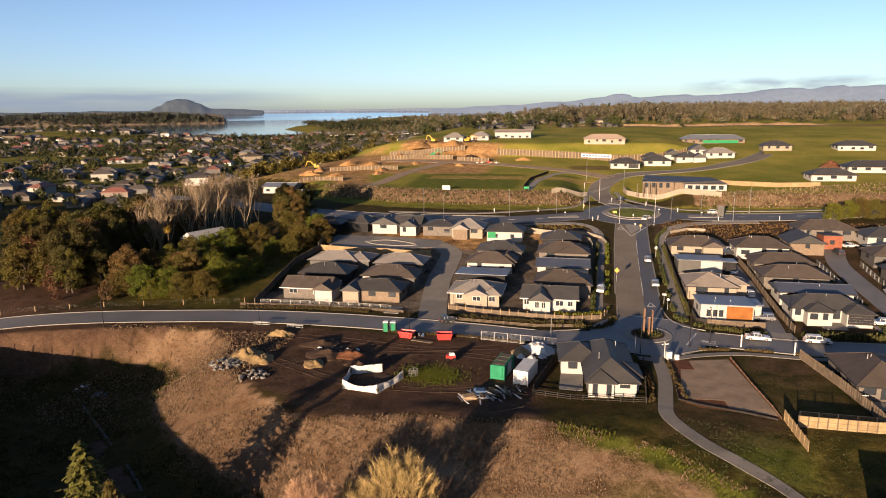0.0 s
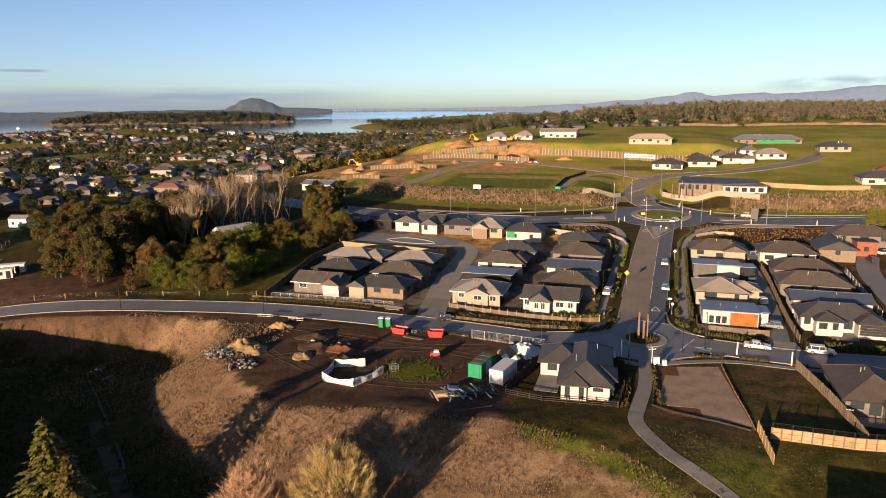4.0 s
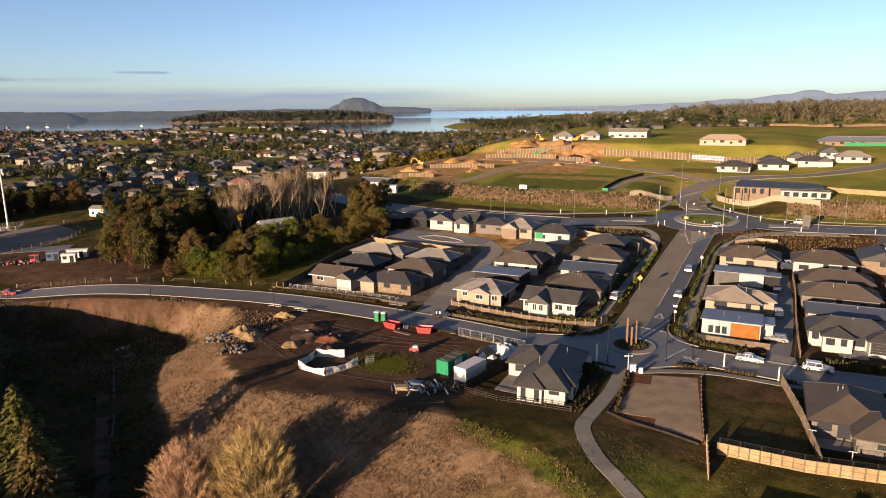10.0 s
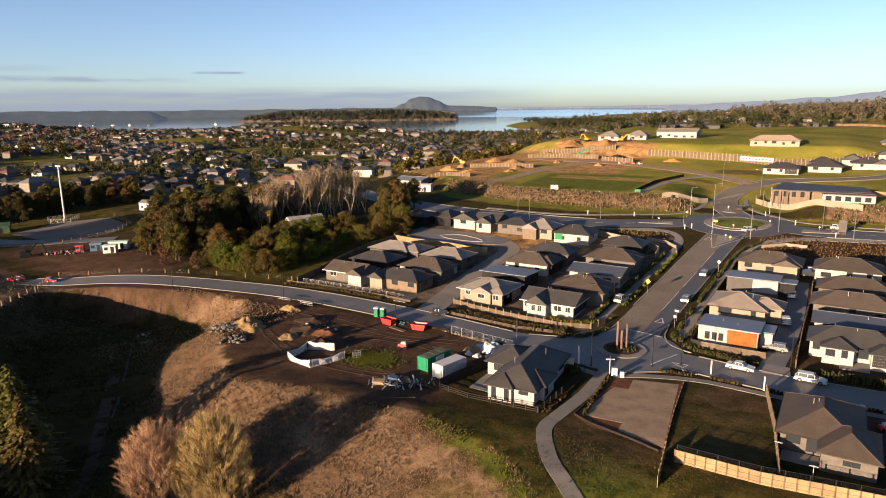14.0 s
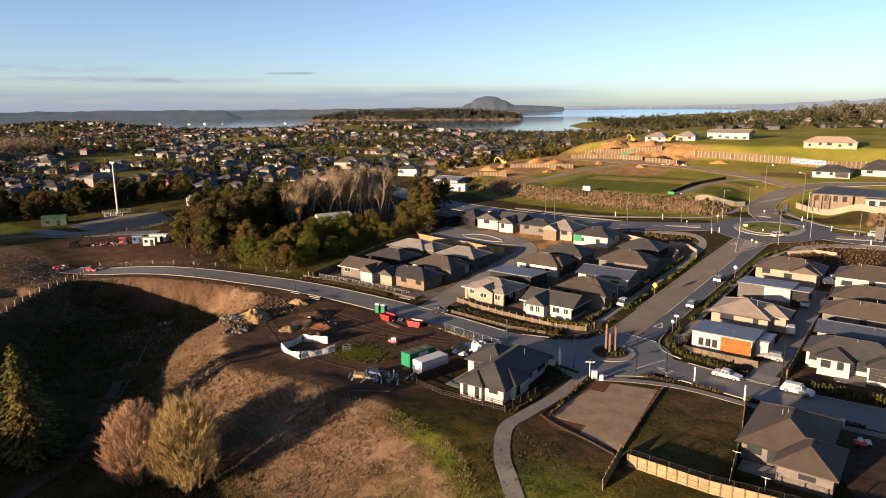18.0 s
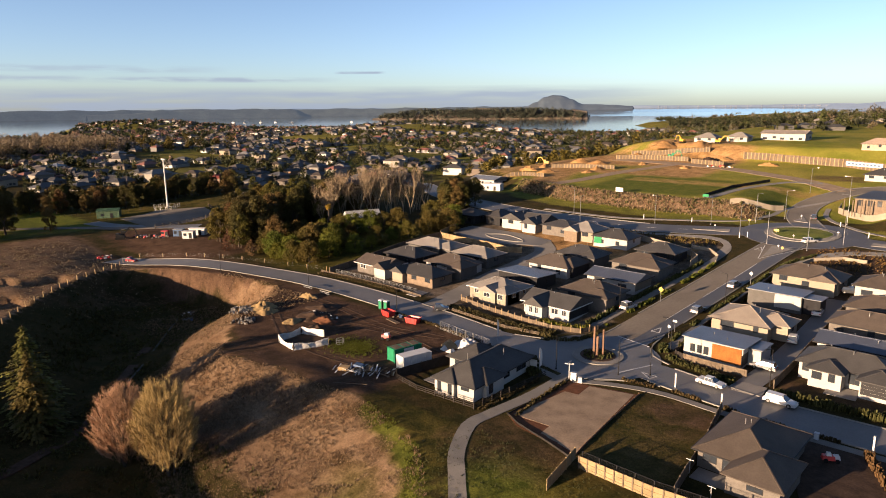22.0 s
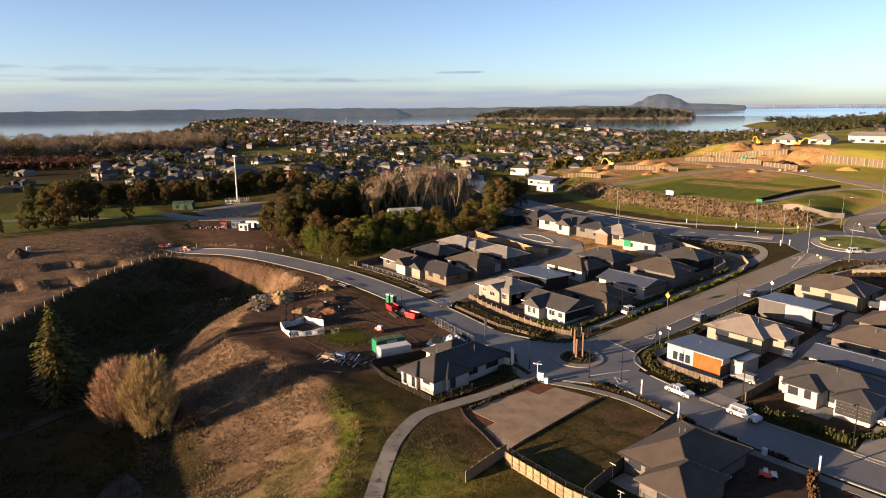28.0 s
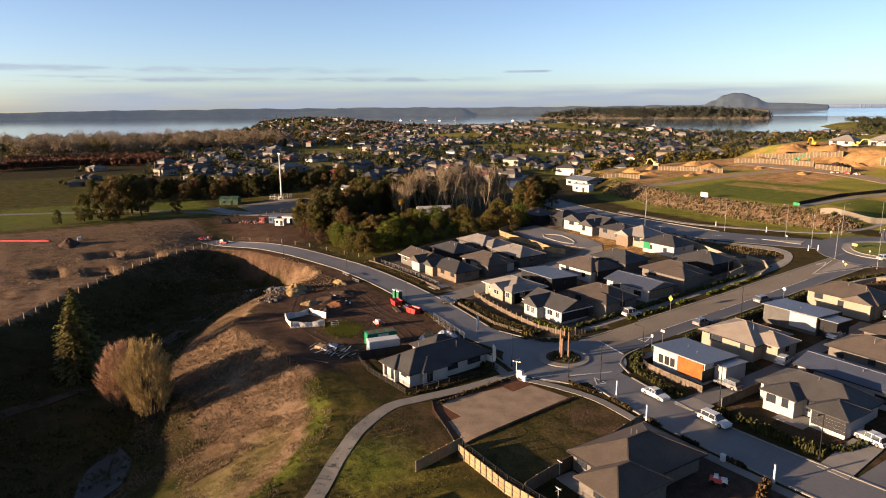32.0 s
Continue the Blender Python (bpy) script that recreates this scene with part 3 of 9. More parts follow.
# ---- the land ----
PATH = [(15.6, 123.5), (15.8, 112), (14.9, 103), (14.5, 98.5), (15.5, 95.2), (18.7, 89.8), (21.8, 86.4), (24.6, 83.4), (27.3, 80.7), (29.8, 77.6), (31.2, 73.5), (31.4, 64), (31.4, 52)]
def inside(x, y, x0, x1, y0, y1, soft=2.0):
    """1 inside the rectangle, falling to 0 outside it."""
    return sm(x0 - soft, x0 + soft, x) * (1 - sm(x1 - soft, x1 + soft, x)) * sm(y0 - soft, y0 + soft, y) * (1 - sm(y1 - soft, y1 + soft, y))


def park(x, y):
    """Above 0 where the far suburb leaves open ground."""
    return noise.noise(Vector((x * .009, y * .011, 9))) - .16


def cover(x, y):
    """Weights of lush grass, dry grass, bare soil, clay and hard ground."""
    lush = lawn = dry = soil = clay = hard = slope_turf = 0.0
    d = y - bankline(x)
    # building site and the slopes round it
    soil = max(soil, inside(x, y, -75, -4.5, 94 - .1 * (x + 40), 126, 3))
    soil = max(soil, .62 * inside(x, y, -125, -60, 108, 132, 6))
    soil = max(soil, inside(x, y, -134, -84, 110, 126, 4))
    u = slope_at(x, y)
    if u >= 0:
        # straw-coloured face of the mound, greener towards the path
        fringe = sm(.14, .05, u) * sm(-6, 2, x)
        dry = .95 * (1 - sm(.9, 1, u)) * (1 - .55 * sm(-8, 14, x) * sm(.04, .3, u)) * (1 - fringe)
        soil = max(.42 * sm(.02, .12, u) * sm(-42, -50, x), .5 * sm(.2, .6, u))
        soil = max(soil, .85 * sm(-82, -96, x))
        green = sm(-12, 14, x) * sm(.95, .6, u)
        lawn, lush, slope_turf = .6 * green, .25 * green, max(.45 * green, .62 * fringe)
    elif -46 < x < 20 and 74 < y < 96:
        lawn, soil = .5 * sm(-14, 4, x), max(soil, .7 * sm(0, -14, x))
    lawn = max(lawn, .62 * sm(3.4, 2.2, math.hypot((x + 24) / 2.1, y - 106.4)))
    clay = max(clay, .62 * inside(x, y, -64, 2, 193, 217, 3))
    lawn = max(lawn, .32 * inside(x, y, 10, 70, 60, 126, 4))
    lawn = max(lawn, .66 * inside(x, y, 31, 44, 99, 125, 2))
    soil = max(soil, (.42 + .2 * sm(112, 122, y)) * inside(x, y, 31, 44, 99, 125, 2))
    slope_turf = max(slope_turf, .25 * inside(x, y, 31, 44, 99, 116, 4), .62 * inside(x, y, 21, 33, 82, 95, 4))
    lawn = max(lawn, .55 * inside(x, y, 24, 70, 82, 98, 5))
    lush = max(lush, .36 * inside(x, y, 24, 36, 80, 97, 4))
    soil = max(soil, .42 * inside(x, y, 12, 34, 88, 104, 4))
    # western field
    soil = max(soil, .36 * inside(x, y, -230, -104, 40, 118, 6))
    dry = max(dry, .8 * inside(x, y, -200, -60, 30, 112, 5) * (u < 0 and not gully_side(x, y)[0]))
    soil = max(soil, inside(x, y, -190, -120, 118, 150, 6))
    lawn = max(lawn, .75 * inside(x, y, -420, -196, 30, 128, 8))
    lawn = max(lawn, .7 * inside(x, y, -320, -182, 128, 190, 8))
    # grove floor and the estate
    lawn = max(lawn, .68 * inside(x, y, -110, -78, 134, 200, 4))
    hard = max(hard, .5 * inside(x, y, -76, 8, 140, 222, 3))
    soil = max(soil, .55 * inside(x, y, -76, 8, 140, 222, 3))
    soil = max(soil, .5 * inside(x, y, 24, 110, 138, 212, 3))
    soil = max(soil, .68 * inside(x, y, 24, 150, 208, 236, 3))
    soil = max(soil, .7 * inside(x, y, -60, 4, 217, 226, 2))
    # main road verges, the bank and the terrace
    lush = max(lush, .66 * sm(-14, -10, d) * (1 - sm(-1, 3, d)) * sm(-110, -95, x))
    dry = max(dry, .8 * sm(-1, 2, d) * (1 - sm(9, 13, d)) * (x < 0 or x > 44) * sm(-120, -100, x))
    if d > 9:
        lush = max(lush, 1.05 * (1 - .4 * sm(-90, -150, x)))
        c = inside(x, y, -150, -44, 318, 400, 8) * (.9 - .5 * inside(x, y, -112, -72, 330, 352, 5))
        c = max(c, .75 * inside(x + .35 * (y - 266), y, -104, -84, 268, 330, 5))
        c = max(c, .8 * inside(x, y, -110, -58, 398, 425, 5))
        c = max(c, .62 * inside(x, y, -175, -118, 285, 420, 8))
        c = max(c, .55 * inside(x, y, -70, 20, 300, 312, 5))
        clay = max(clay, c)
        soil = max(soil, .6 * inside(x, y, -5, 18, 336, 352, 4))
        dry = max(dry, .8 * inside(x, y, -20, 600, 575, 600, 8))
    # suburbs and country beyond
    if y > 150 and x < -190:
        soil = max(soil, .3)
        lawn = max(lawn, .55)
        lush = max(lush, .25 + .9 * park(x, y))
    if y > 600:
        lush *= .9
        soil = max(soil, .12 + .4 * noise.noise(Vector((x * .006, y * .012, 4))))
    # gully bottom loses its pale covers: its deep shade painted as darker ground
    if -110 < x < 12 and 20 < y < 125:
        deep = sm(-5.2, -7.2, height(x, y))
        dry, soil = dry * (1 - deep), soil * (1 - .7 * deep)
    if clay > .5:
        hard = 0.0
    turf = max(slope_turf, .9 * inside(x, y, -275, -206, 40, 128, 6), .95 * inside(x, y, -74, -24, 273, 318, 5), .8 * inside(x, y, -16, 2, 280, 318, 4), .75 * inside(x, y, -118, -76, 262, 282, 6)) * (1 - sm(.3, .5, clay))
    return lush, lawn, dry, soil, clay, hard, turf


def graded(spans):
    """Grid lines: (from, to, step) spans, in order."""
    out = []
    for a, b, s in spans:
        n = max(1, round((b - a) / s))
        out += [a + (b - a) * i / n for i in range(n)]
    return out + [spans[-1][1]]


GX = graded([(-5200, -2600, 300), (-2600, -1600, 90), (-1600, -700, 45), (-700, -240, 14), (-240, -155, 4), (-155, 75, 1.6), (75, 160, 4), (160, 500, 16), (500, 1400, 75), (1400, 5200, 320)])
GY = graded([(-900, -60, 70), (-60, 30, 6), (30, 150, 1.6), (150, 275, 2.2), (275, 440, 3.5), (440, 900, 16), (900, 1800, 45), (1800, 5200, 200)])
verts, layers = [], []
for gy in GY:
    for gx in GX:
        gz = height(gx, gy)
        near = -170 < gx < 90 and 20 < gy < 130
        walked = min(seg(gx, gy, *a, *b)[0] for a, b in zip(PATH, PATH[1:])) if near and gx > 0 else 99
        if near and walked > 3:
            gz += .35 * noise.fractal(Vector((gx * .12, gy * .12, 0)), 1.0, 2.0, 3) * (1 - inside(gx, gy, -72, 90, 96, 150, 4)) * (1 - inside(gx, gy, -160, 100, 108, 150, 3) * .9)
        verts.append((gx, gy, gz))
        layers.append(cover(gx, gy))
nx = len(GX)
faces = [(j * nx + i, j * nx + i + 1, (j + 1) * nx + i + 1, (j + 1) * nx + i) for j in range(len(GY) - 1) for i in range(nx - 1)]
me = bpy.data.meshes.new("ground")
me.from_pydata(verts, [], faces)
me.shade_smooth()
me.materials.append(M["land"])
arr = np.array(layers, dtype=np.float32)
for k, nm in enumerate(("lush", "lawn", "dry", "soil", "clay", "hard", "turf")):
    me.attributes.new(nm, "FLOAT", "POINT").data.foreach_set("value", np.ascontiguousarray(arr[:, k]))
tagged(new("ground", me), "rolling ground of grass, dry slopes, bare soil and clay", "ground", kind="structure")

# harbour
s = Shape()
s.add([(-5400, -900, -8), (-1000, -900, -8), (-1000, 300, -8), (-1100, 500, -8), (-1000, 900, -8), (-380, 1050, -8), (-300, 5400, -8), (-5400, 5400, -8)], [(0, 1, 2, 3, 4, 5, 6, 7)])
tagged(s.done("water", "water"), "calm pale blue harbour water", "water", kind="structure")


# far reach of the harbour, climbing to the horizon by the curve of the view
s = Shape()
for i in range(31):
    a = radians(99 + 24 * i / 30)
    for r, z in ((3700, -8.4), (4200, 6), (4880, 33)):
        s.v.append((50 + r * math.cos(a), 25 + r * math.sin(a), z))
s.f = [(i * 3 + j, i * 3 + j + 1, i * 3 + j + 4, i * 3 + j + 3) for i in range(30) for j in range(2)]
tagged(s.done("backdrop_water", "water"), "pale far reach of the harbour below the horizon", "water", kind="structure")


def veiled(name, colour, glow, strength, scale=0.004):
    """Far land behind miles of air, whose haze is put in as a faint emission."""
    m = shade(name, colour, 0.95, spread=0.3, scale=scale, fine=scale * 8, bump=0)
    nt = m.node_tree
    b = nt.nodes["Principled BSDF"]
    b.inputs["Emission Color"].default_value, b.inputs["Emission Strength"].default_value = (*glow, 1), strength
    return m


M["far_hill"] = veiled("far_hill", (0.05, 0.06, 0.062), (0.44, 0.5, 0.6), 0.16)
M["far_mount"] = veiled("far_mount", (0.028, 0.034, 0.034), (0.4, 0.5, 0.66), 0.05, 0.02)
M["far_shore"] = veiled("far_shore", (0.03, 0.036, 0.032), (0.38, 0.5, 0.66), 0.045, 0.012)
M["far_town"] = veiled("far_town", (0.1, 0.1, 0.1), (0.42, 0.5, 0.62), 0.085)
M["cliff"] = shade("cliff", (0.13, 0.105, 0.08), 0.95, spread=0.3, scale=0.05, fine=0.3)


def ridge(name, stations, material, label, depth=260, foot=-12, n_sub=10, rough=0.06, category="hill"):
    """A long landform through stations (x, y, crest height), sloping down on both sides."""
    pts = []
    for a, b in zip(stations, stations[1:]):
        for i in range(n_sub):
            t = i / n_sub
            e = t * t * (3 - 2 * t)
            x, y = a[0] + (b[0] - a[0]) * t, a[1] + (b[1] - a[1]) * t
            pts.append((x, y, a[2] + (b[2] - a[2]) * e))
    pts.append(stations[-1])
    s = Shape()
    for k, (x, y, z) in enumerate(pts):
        q = pts[min(k + 1, len(pts) - 1)], pts[max(k - 1, 0)]
        d = Vector((q[0][0] - q[1][0], q[0][1] - q[1][1], 0)).normalized()
        n = Vector((-d.y, d.x, 0))
        h = z - foot
        for o, f in ((-1, 0), (-.72, .22), (-.42, .58), (-.16, .9), (0, 1), (.3, .7), (1, 0)):
            w = noise.fractal(Vector((x * .006 + o, y * .006, 3)), 1.0, 2.0, 4)
            s.v.append((x + n.x * o * depth + n.y * w * depth * .1, y + n.y * o * depth, foot + h * f * (1 + rough * w * (f > 0)) + (h * rough * w if f == 1 else 0)))
    for k in range(len(pts) - 1):
        for j in range(6):
            s.f.append((k * 7 + j, k * 7 + j + 1, (k + 1) * 7 + j + 1, (k + 1) * 7 + j))
    return tagged(s.done(name, material, smooth=True), label, category, kind="structure")


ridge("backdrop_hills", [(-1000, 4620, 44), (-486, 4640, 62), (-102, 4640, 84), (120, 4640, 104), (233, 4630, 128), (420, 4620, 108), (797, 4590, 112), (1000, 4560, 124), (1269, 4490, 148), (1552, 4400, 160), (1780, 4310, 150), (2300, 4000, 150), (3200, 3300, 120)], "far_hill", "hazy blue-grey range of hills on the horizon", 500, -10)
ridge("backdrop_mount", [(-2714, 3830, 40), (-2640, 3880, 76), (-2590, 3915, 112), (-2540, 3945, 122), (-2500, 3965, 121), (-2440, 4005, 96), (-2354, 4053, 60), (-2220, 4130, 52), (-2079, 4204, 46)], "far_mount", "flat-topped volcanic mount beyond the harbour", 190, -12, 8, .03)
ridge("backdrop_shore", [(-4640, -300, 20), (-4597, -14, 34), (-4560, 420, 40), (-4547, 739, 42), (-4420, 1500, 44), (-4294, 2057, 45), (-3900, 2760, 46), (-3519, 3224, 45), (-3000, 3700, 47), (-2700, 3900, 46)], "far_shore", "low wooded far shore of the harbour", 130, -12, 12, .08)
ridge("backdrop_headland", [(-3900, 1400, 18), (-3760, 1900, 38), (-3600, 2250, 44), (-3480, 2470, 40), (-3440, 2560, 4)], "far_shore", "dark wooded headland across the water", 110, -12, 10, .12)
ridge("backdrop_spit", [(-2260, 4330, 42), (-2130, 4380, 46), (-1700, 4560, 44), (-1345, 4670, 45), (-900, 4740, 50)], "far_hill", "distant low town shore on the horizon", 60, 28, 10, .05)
rnd = random.Random(77)
s = Shape()
for i in range(34):
    t = rnd.random()
    x, y = -2080 + 1100 * t, 4370 + 320 * t
    w, h = rnd.uniform(2, 5), rnd.uniform(-7, -4)
    s.box(x - w, x + w, y, y + 12, 34, 44 + h)
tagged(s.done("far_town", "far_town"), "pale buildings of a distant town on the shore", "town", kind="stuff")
ridge("island", [(-2330, 2120, -2), (-2240, 2190, 16), (-2100, 2290, 30), (-1900, 2430, 36), (-1700, 2555, 36), (-1560, 2635, 34), (-1510, 2660, 26), (-1500, 2668, -6)], "cliff", "wooded island with pale cliffs in the harbour", 60, -12, 10, .1, "island")

# cloud bank low over the harbour
cm = bpy.data.materials.new("cloud")
cm.use_nodes = True
cn, cl = cm.node_tree.nodes, cm.node_tree.links.new
cn.remove(cn["Principled BSDF"])
ce, ct, cmix = cn.new("ShaderNodeEmission"), cn.new("ShaderNodeBsdfTransparent"), cn.new("ShaderNodeMixShader")
ca, cx, cz, cmap, cmul = cn.new("ShaderNodeAttribute"), cn.new("ShaderNodeTexNoise"), cn.new("ShaderNodeNewGeometry"), cn.new("ShaderNodeMapping"), cn.new("ShaderNodeMath")
ca.attribute_name = "veil"
cmap.inputs["Scale"].default_value = (0.0016, 0.0016, 0.02)
cl(cz.outputs["Position"], cmap.inputs["Vector"])
cl(cmap.outputs[0], cx.inputs["Vector"])
cx.inputs["Scale"].default_value, cx.inputs["Detail"].default_value = 1.0, 5
cr = cn.new("ShaderNodeMapRange")
cr.inputs["From Min"].default_value, cr.inputs["From Max"].default_value = 0.15, 0.6
cl(cx.outputs["Fac"], cr.inputs["Value"])
cmul.operation = "MULTIPLY"
cl(ca.outputs["Fac"], cmul.inputs[0])
cl(cr.outputs[0], cmul.inputs[1])
cl(cmul.outputs[0], cmix.inputs[0])
cl(ct.outputs[0], cmix.inputs[1])
cl(ce.outputs[0], cmix.inputs[2])
cl(cmix.outputs[0], cn["Material Output"].inputs["Surface"])
# the cloud sheets glow: their daylight tone is put in as emission
ce.inputs["Color"].default_value, ce.inputs["Strength"].default_value = (0.42, 0.53, 0.68, 1), 0.21
M["cloud"] = cm


def cloud(name, a0, a1, z0, z1, peak, label, r=4780):
    """A far sheet of cloud round the horizon from bearing a0 to a1, thinning to its edges."""
    s, veil, n, k = Shape(), [], 220, 12
    for i in range(n + 1):
        a = radians(a0 + (a1 - a0) * i / n)
        e = min(1, 6 * min(i / n, 1 - i / n))
        for j in range(k + 1):
            t = j / k
            s.v.append((50 + r * math.cos(a), 25 + r * math.sin(a), z0 + (z1 - z0) * t))
            ragged = 1 if z0 < 60 else min(1, max(0, .62 + 1.5 * noise.fractal(Vector((i * .045 * (a1 - a0) / 40, t * 1.3, z0)), 1.0, 2.0, 4)))
            veil.append(peak * e * ragged * (min(1, 3 * (1 - t)) if z0 < 60 else min(1, 3 * t, 3 * (1 - t))))
    s.f = [(i * (k + 1) + j, i * (k + 1) + j + 1, (i + 1) * (k + 1) + j + 1, (i + 1) * (k + 1) + j) for i in range(n) for j in range(k)]
    ob = s.done(name, "cloud")
    ob.data.attributes.new("veil", "FLOAT", "POINT").data.foreach_set("value", veil)
    ob.visible_shadow = False
    return tagged(ob, label, "cloud", kind="structure")


cloud("cloud_bank", 112, 184, 40, 200, .85, "low lavender cloud bank above the harbour")
cloud("cloud_bank", 141, 190, 215, 262, .8, "long thin grey cloud streak")
cloud("cloud_bank", 150, 192, 275, 330, .6, "thin grey cloud streak")
cloud("cloud_bank", 137.5, 142, 275, 297, 1.0, "small dark lens of cloud")
cloud("cloud_bank", 62, 83, 120, 230, .6, "grey cloud over the hills")

# ---- roads ----
LOWER = [(-152, 109), (-140, 114.5), (-125, 120), (-107, 125), (-90, 128.6), (-72, 131.6), (-50, 132.4), (-26, 131.2), (-8, 129), (8, 131)]
EAST = [(20, 134), (28, 133.4), (36, 132.2), (46, 131.3), (60, 131.6), (80, 133), (110, 136)]
AVENUE = [(14.5, 140), (15.2, 160), (16, 180), (16.8, 200), (18, 222), (19, 236)]
MAIN = [(-240, 330), (-190, 287), (-150, 257), (-118, 241), (-85, 233.5), (-55, 231), (-25, 231.5), (0, 239), (19, 246), (45, 241.5), (70, 243), (100, 250), (150, 262), (260, 280)]
NORTH = [(19, 256), (12, 272), (9, 292), (14, 312), (24, 326), (46, 333), (66, 344), (86, 364), (98, 385)]
NORTHWEST = [(15, 318), (0, 330), (-24, 344), (-50, 356), (-80, 364), (-112, 372)]
WSTREET = [(-30.5, 136), (-33, 150), (-35, 165), (-35.5, 180), (-37, 192), (-44, 200)]
LANE_E = [(40.5, 136), (41.5, 150), (42, 170), (41.5, 192)]
LANE_F = [(69, 134), (69, 152), (69, 170), (69.5, 190), (73, 205)]

ribbon("road_valley", LOWER, 4.0, -4.0, .07, "asphalt", "worn grey asphalt residential road curving across the valley side", "road")
ribbon("road_east", EAST, 3.9, -3.9, .07, "asphalt", "grey asphalt residential road beside parked cars", "road")
ribbon("road_avenue", AVENUE, 5.2, -1.2, .07, "chipseal", "pale chipseal lane of the wide avenue", "road")
ribbon("road_avenue_lane", AVENUE, -1.2, -4.8, .075, "asphalt_new", "darker asphalt lane of the wide avenue", "road")
ribbon("road_main", MAIN, 5.0, -5.0, .09, "asphalt_new", "new dark asphalt main road past the roundabout", "road", step=4)
ribbon("road_north", NORTH, 4.2, -4.2, .09, "chipseal", "asphalt road climbing from the roundabout to the terrace", "road", step=3)
ribbon("road_works", NORTHWEST, 4.0, -4.0, .09, "gravel", "unsealed pale gravel road through the earthworks", "road", step=4)
ribbon("street_west", WSTREET, 3.2, -3.2, .08, "concrete_path", "pale concrete street between the new houses", "road")
ribbon("lane_east", LANE_E, 2.0, -2.0, .07, "asphalt", "narrow shared driveway between houses", "road")
ribbon("lane_far_east", LANE_F, 2.6, -2.6, .07, "asphalt", "asphalt lane between houses and fences", "road")

# small roundabout
RB = (15.0, 134.0)
patch("road_roundabout", ring(*RB, 11.5), .085, "asphalt", "asphalt round the small roundabout", "road")
patch("roundabout_apron", ring(*RB, 4.6), .2, "concrete", "pale concrete apron ring of the small roundabout", "roundabout", thick=.3)
patch("roundabout_island", ring(*RB, 3.3), .3, "soil_dark", "planted dark soil island of the small roundabout", "roundabout", thick=.3)

# large roundabout
FB = (19.5, 246.0)
patch("road_big_roundabout", ring(*FB, 17.0), .11, "asphalt_new", "dark asphalt round the large roundabout", "road")
patch("big_roundabout_apron", ring(*FB, 10.2), .24, "concrete", "pale concrete apron ring of the large roundabout", "roundabout", thick=.3)

def grass_patch(name, outline, dz, label, mat="land_lawn"):
    return patch(name, outline, dz, mat, label, "lawn", thick=.3)

M["land_lawn"] = shade("land_lawn", (0.075, 0.11, 0.02), 0.95, spread=0.3, scale=0.25, fine=2.5, bump=0.5, tint=(0.13, 0.13, 0.03))
grass_patch("big_roundabout_island", ring(*FB, 8.2), .34, "green grass island of the large roundabout")

# kerbs
kerb_line("kerb", LOWER[:-1], 4.15)
kerb_line("kerb", LOWER[:-1], -4.15)
kerb_line("kerb", EAST[1:], 4.05)
kerb_line("kerb", EAST[1:], -4.05)
kerb_line("kerb", AVENUE[1:], 5.35)
kerb_line("kerb", AVENUE[1:], -4.95)
kerb_line("kerb", MAIN[:7], 5.2, w=.45)
kerb_line("kerb", MAIN[:7], -5.2, w=.45)
kerb_line("kerb", MAIN[9:], 5.2, w=.45)
kerb_line("kerb", MAIN[9:], -5.2, w=.45)
kerb_line("kerb", NORTH, 4.4, w=.4)
kerb_line("kerb", NORTH, -4.4, w=.4)
kerb_line("kerb", ring(*RB, 4.6) + [ring(*RB, 4.6)[0]], 0, "low concrete ring kerb of the small roundabout", False, h=.24)
kerb_line("kerb", ring(*FB, 10.2) + [ring(*FB, 10.2)[0]], 0, "concrete ring kerb of the large roundabout", False, h=.28)
kerb_line("kerb", ring(*FB, 8.2) + [ring(*FB, 8.2)[0]], 0, "inner ring kerb of the large roundabout", False, h=.38)
kerb_line("kerb", [(27, 138.6), (23, 140.6), (20.6, 145), (19.8, 152)], 0, "curved concrete kerb at the street corner")
kerb_line("kerb", [(-4, 133.2), (3, 135.6), (7.5, 139), (9.6, 145), (9.9, 152)], 0, "curved concrete kerb at the street corner")
kerb_line("kerb", [(0, 124.6), (6, 124), (11, 123.2)], 0, "curved concrete kerb at the street corner")
kerb_line("kerb", [(19, 123.4), (24, 126.6), (30, 128.7)], 0, "curved concrete kerb at the street corner")

# paths
ribbon("path_reserve", PATH, 1.15, -1.15, .07, "concrete_path", "winding grey concrete footpath through the grass reserve", "path", step=1.2)
ribbon("pavement_avenue", [(23.4, 146), (23.6, 160), (24.4, 180), (25.2, 200), (27.5, 216), (33, 228), (44, 233.5)], 1.1, -1.1, .09, "concrete_path", "concrete footpath beside the avenue", "pavement")
ribbon("pavement_corner", [(25.6, 206), (27.2, 216), (32, 226.5), (41, 232.6), (60, 235)], 2.0, -1.4, .1, "concrete", "wide pale concrete shared path curving to the main road", "pavement")
ribbon("pavement_west", [(5.6, 148), (6.2, 165), (7, 185), (8, 205), (7, 220), (1, 228), (-12, 227)], 1.0, -1.0, .09, "concrete_path", "concrete footpath along the avenue verge", "pavement")
ribbon("pavement_northwest", [(7, 214), (5.5, 224), (-2, 229.5), (-20, 225.4), (-50, 224.7), (-80, 227)], 1.1, -.9, .1, "concrete", "pale concrete path along the main road", "pavement")
ribbon("pavement_bank", [(2, 262), (-4, 254), (-18, 246), (-40, 239.5), (-70, 240)], .9, -.9, .1, "concrete", "pale footpath at the foot of the bank", "pavement", step=3)
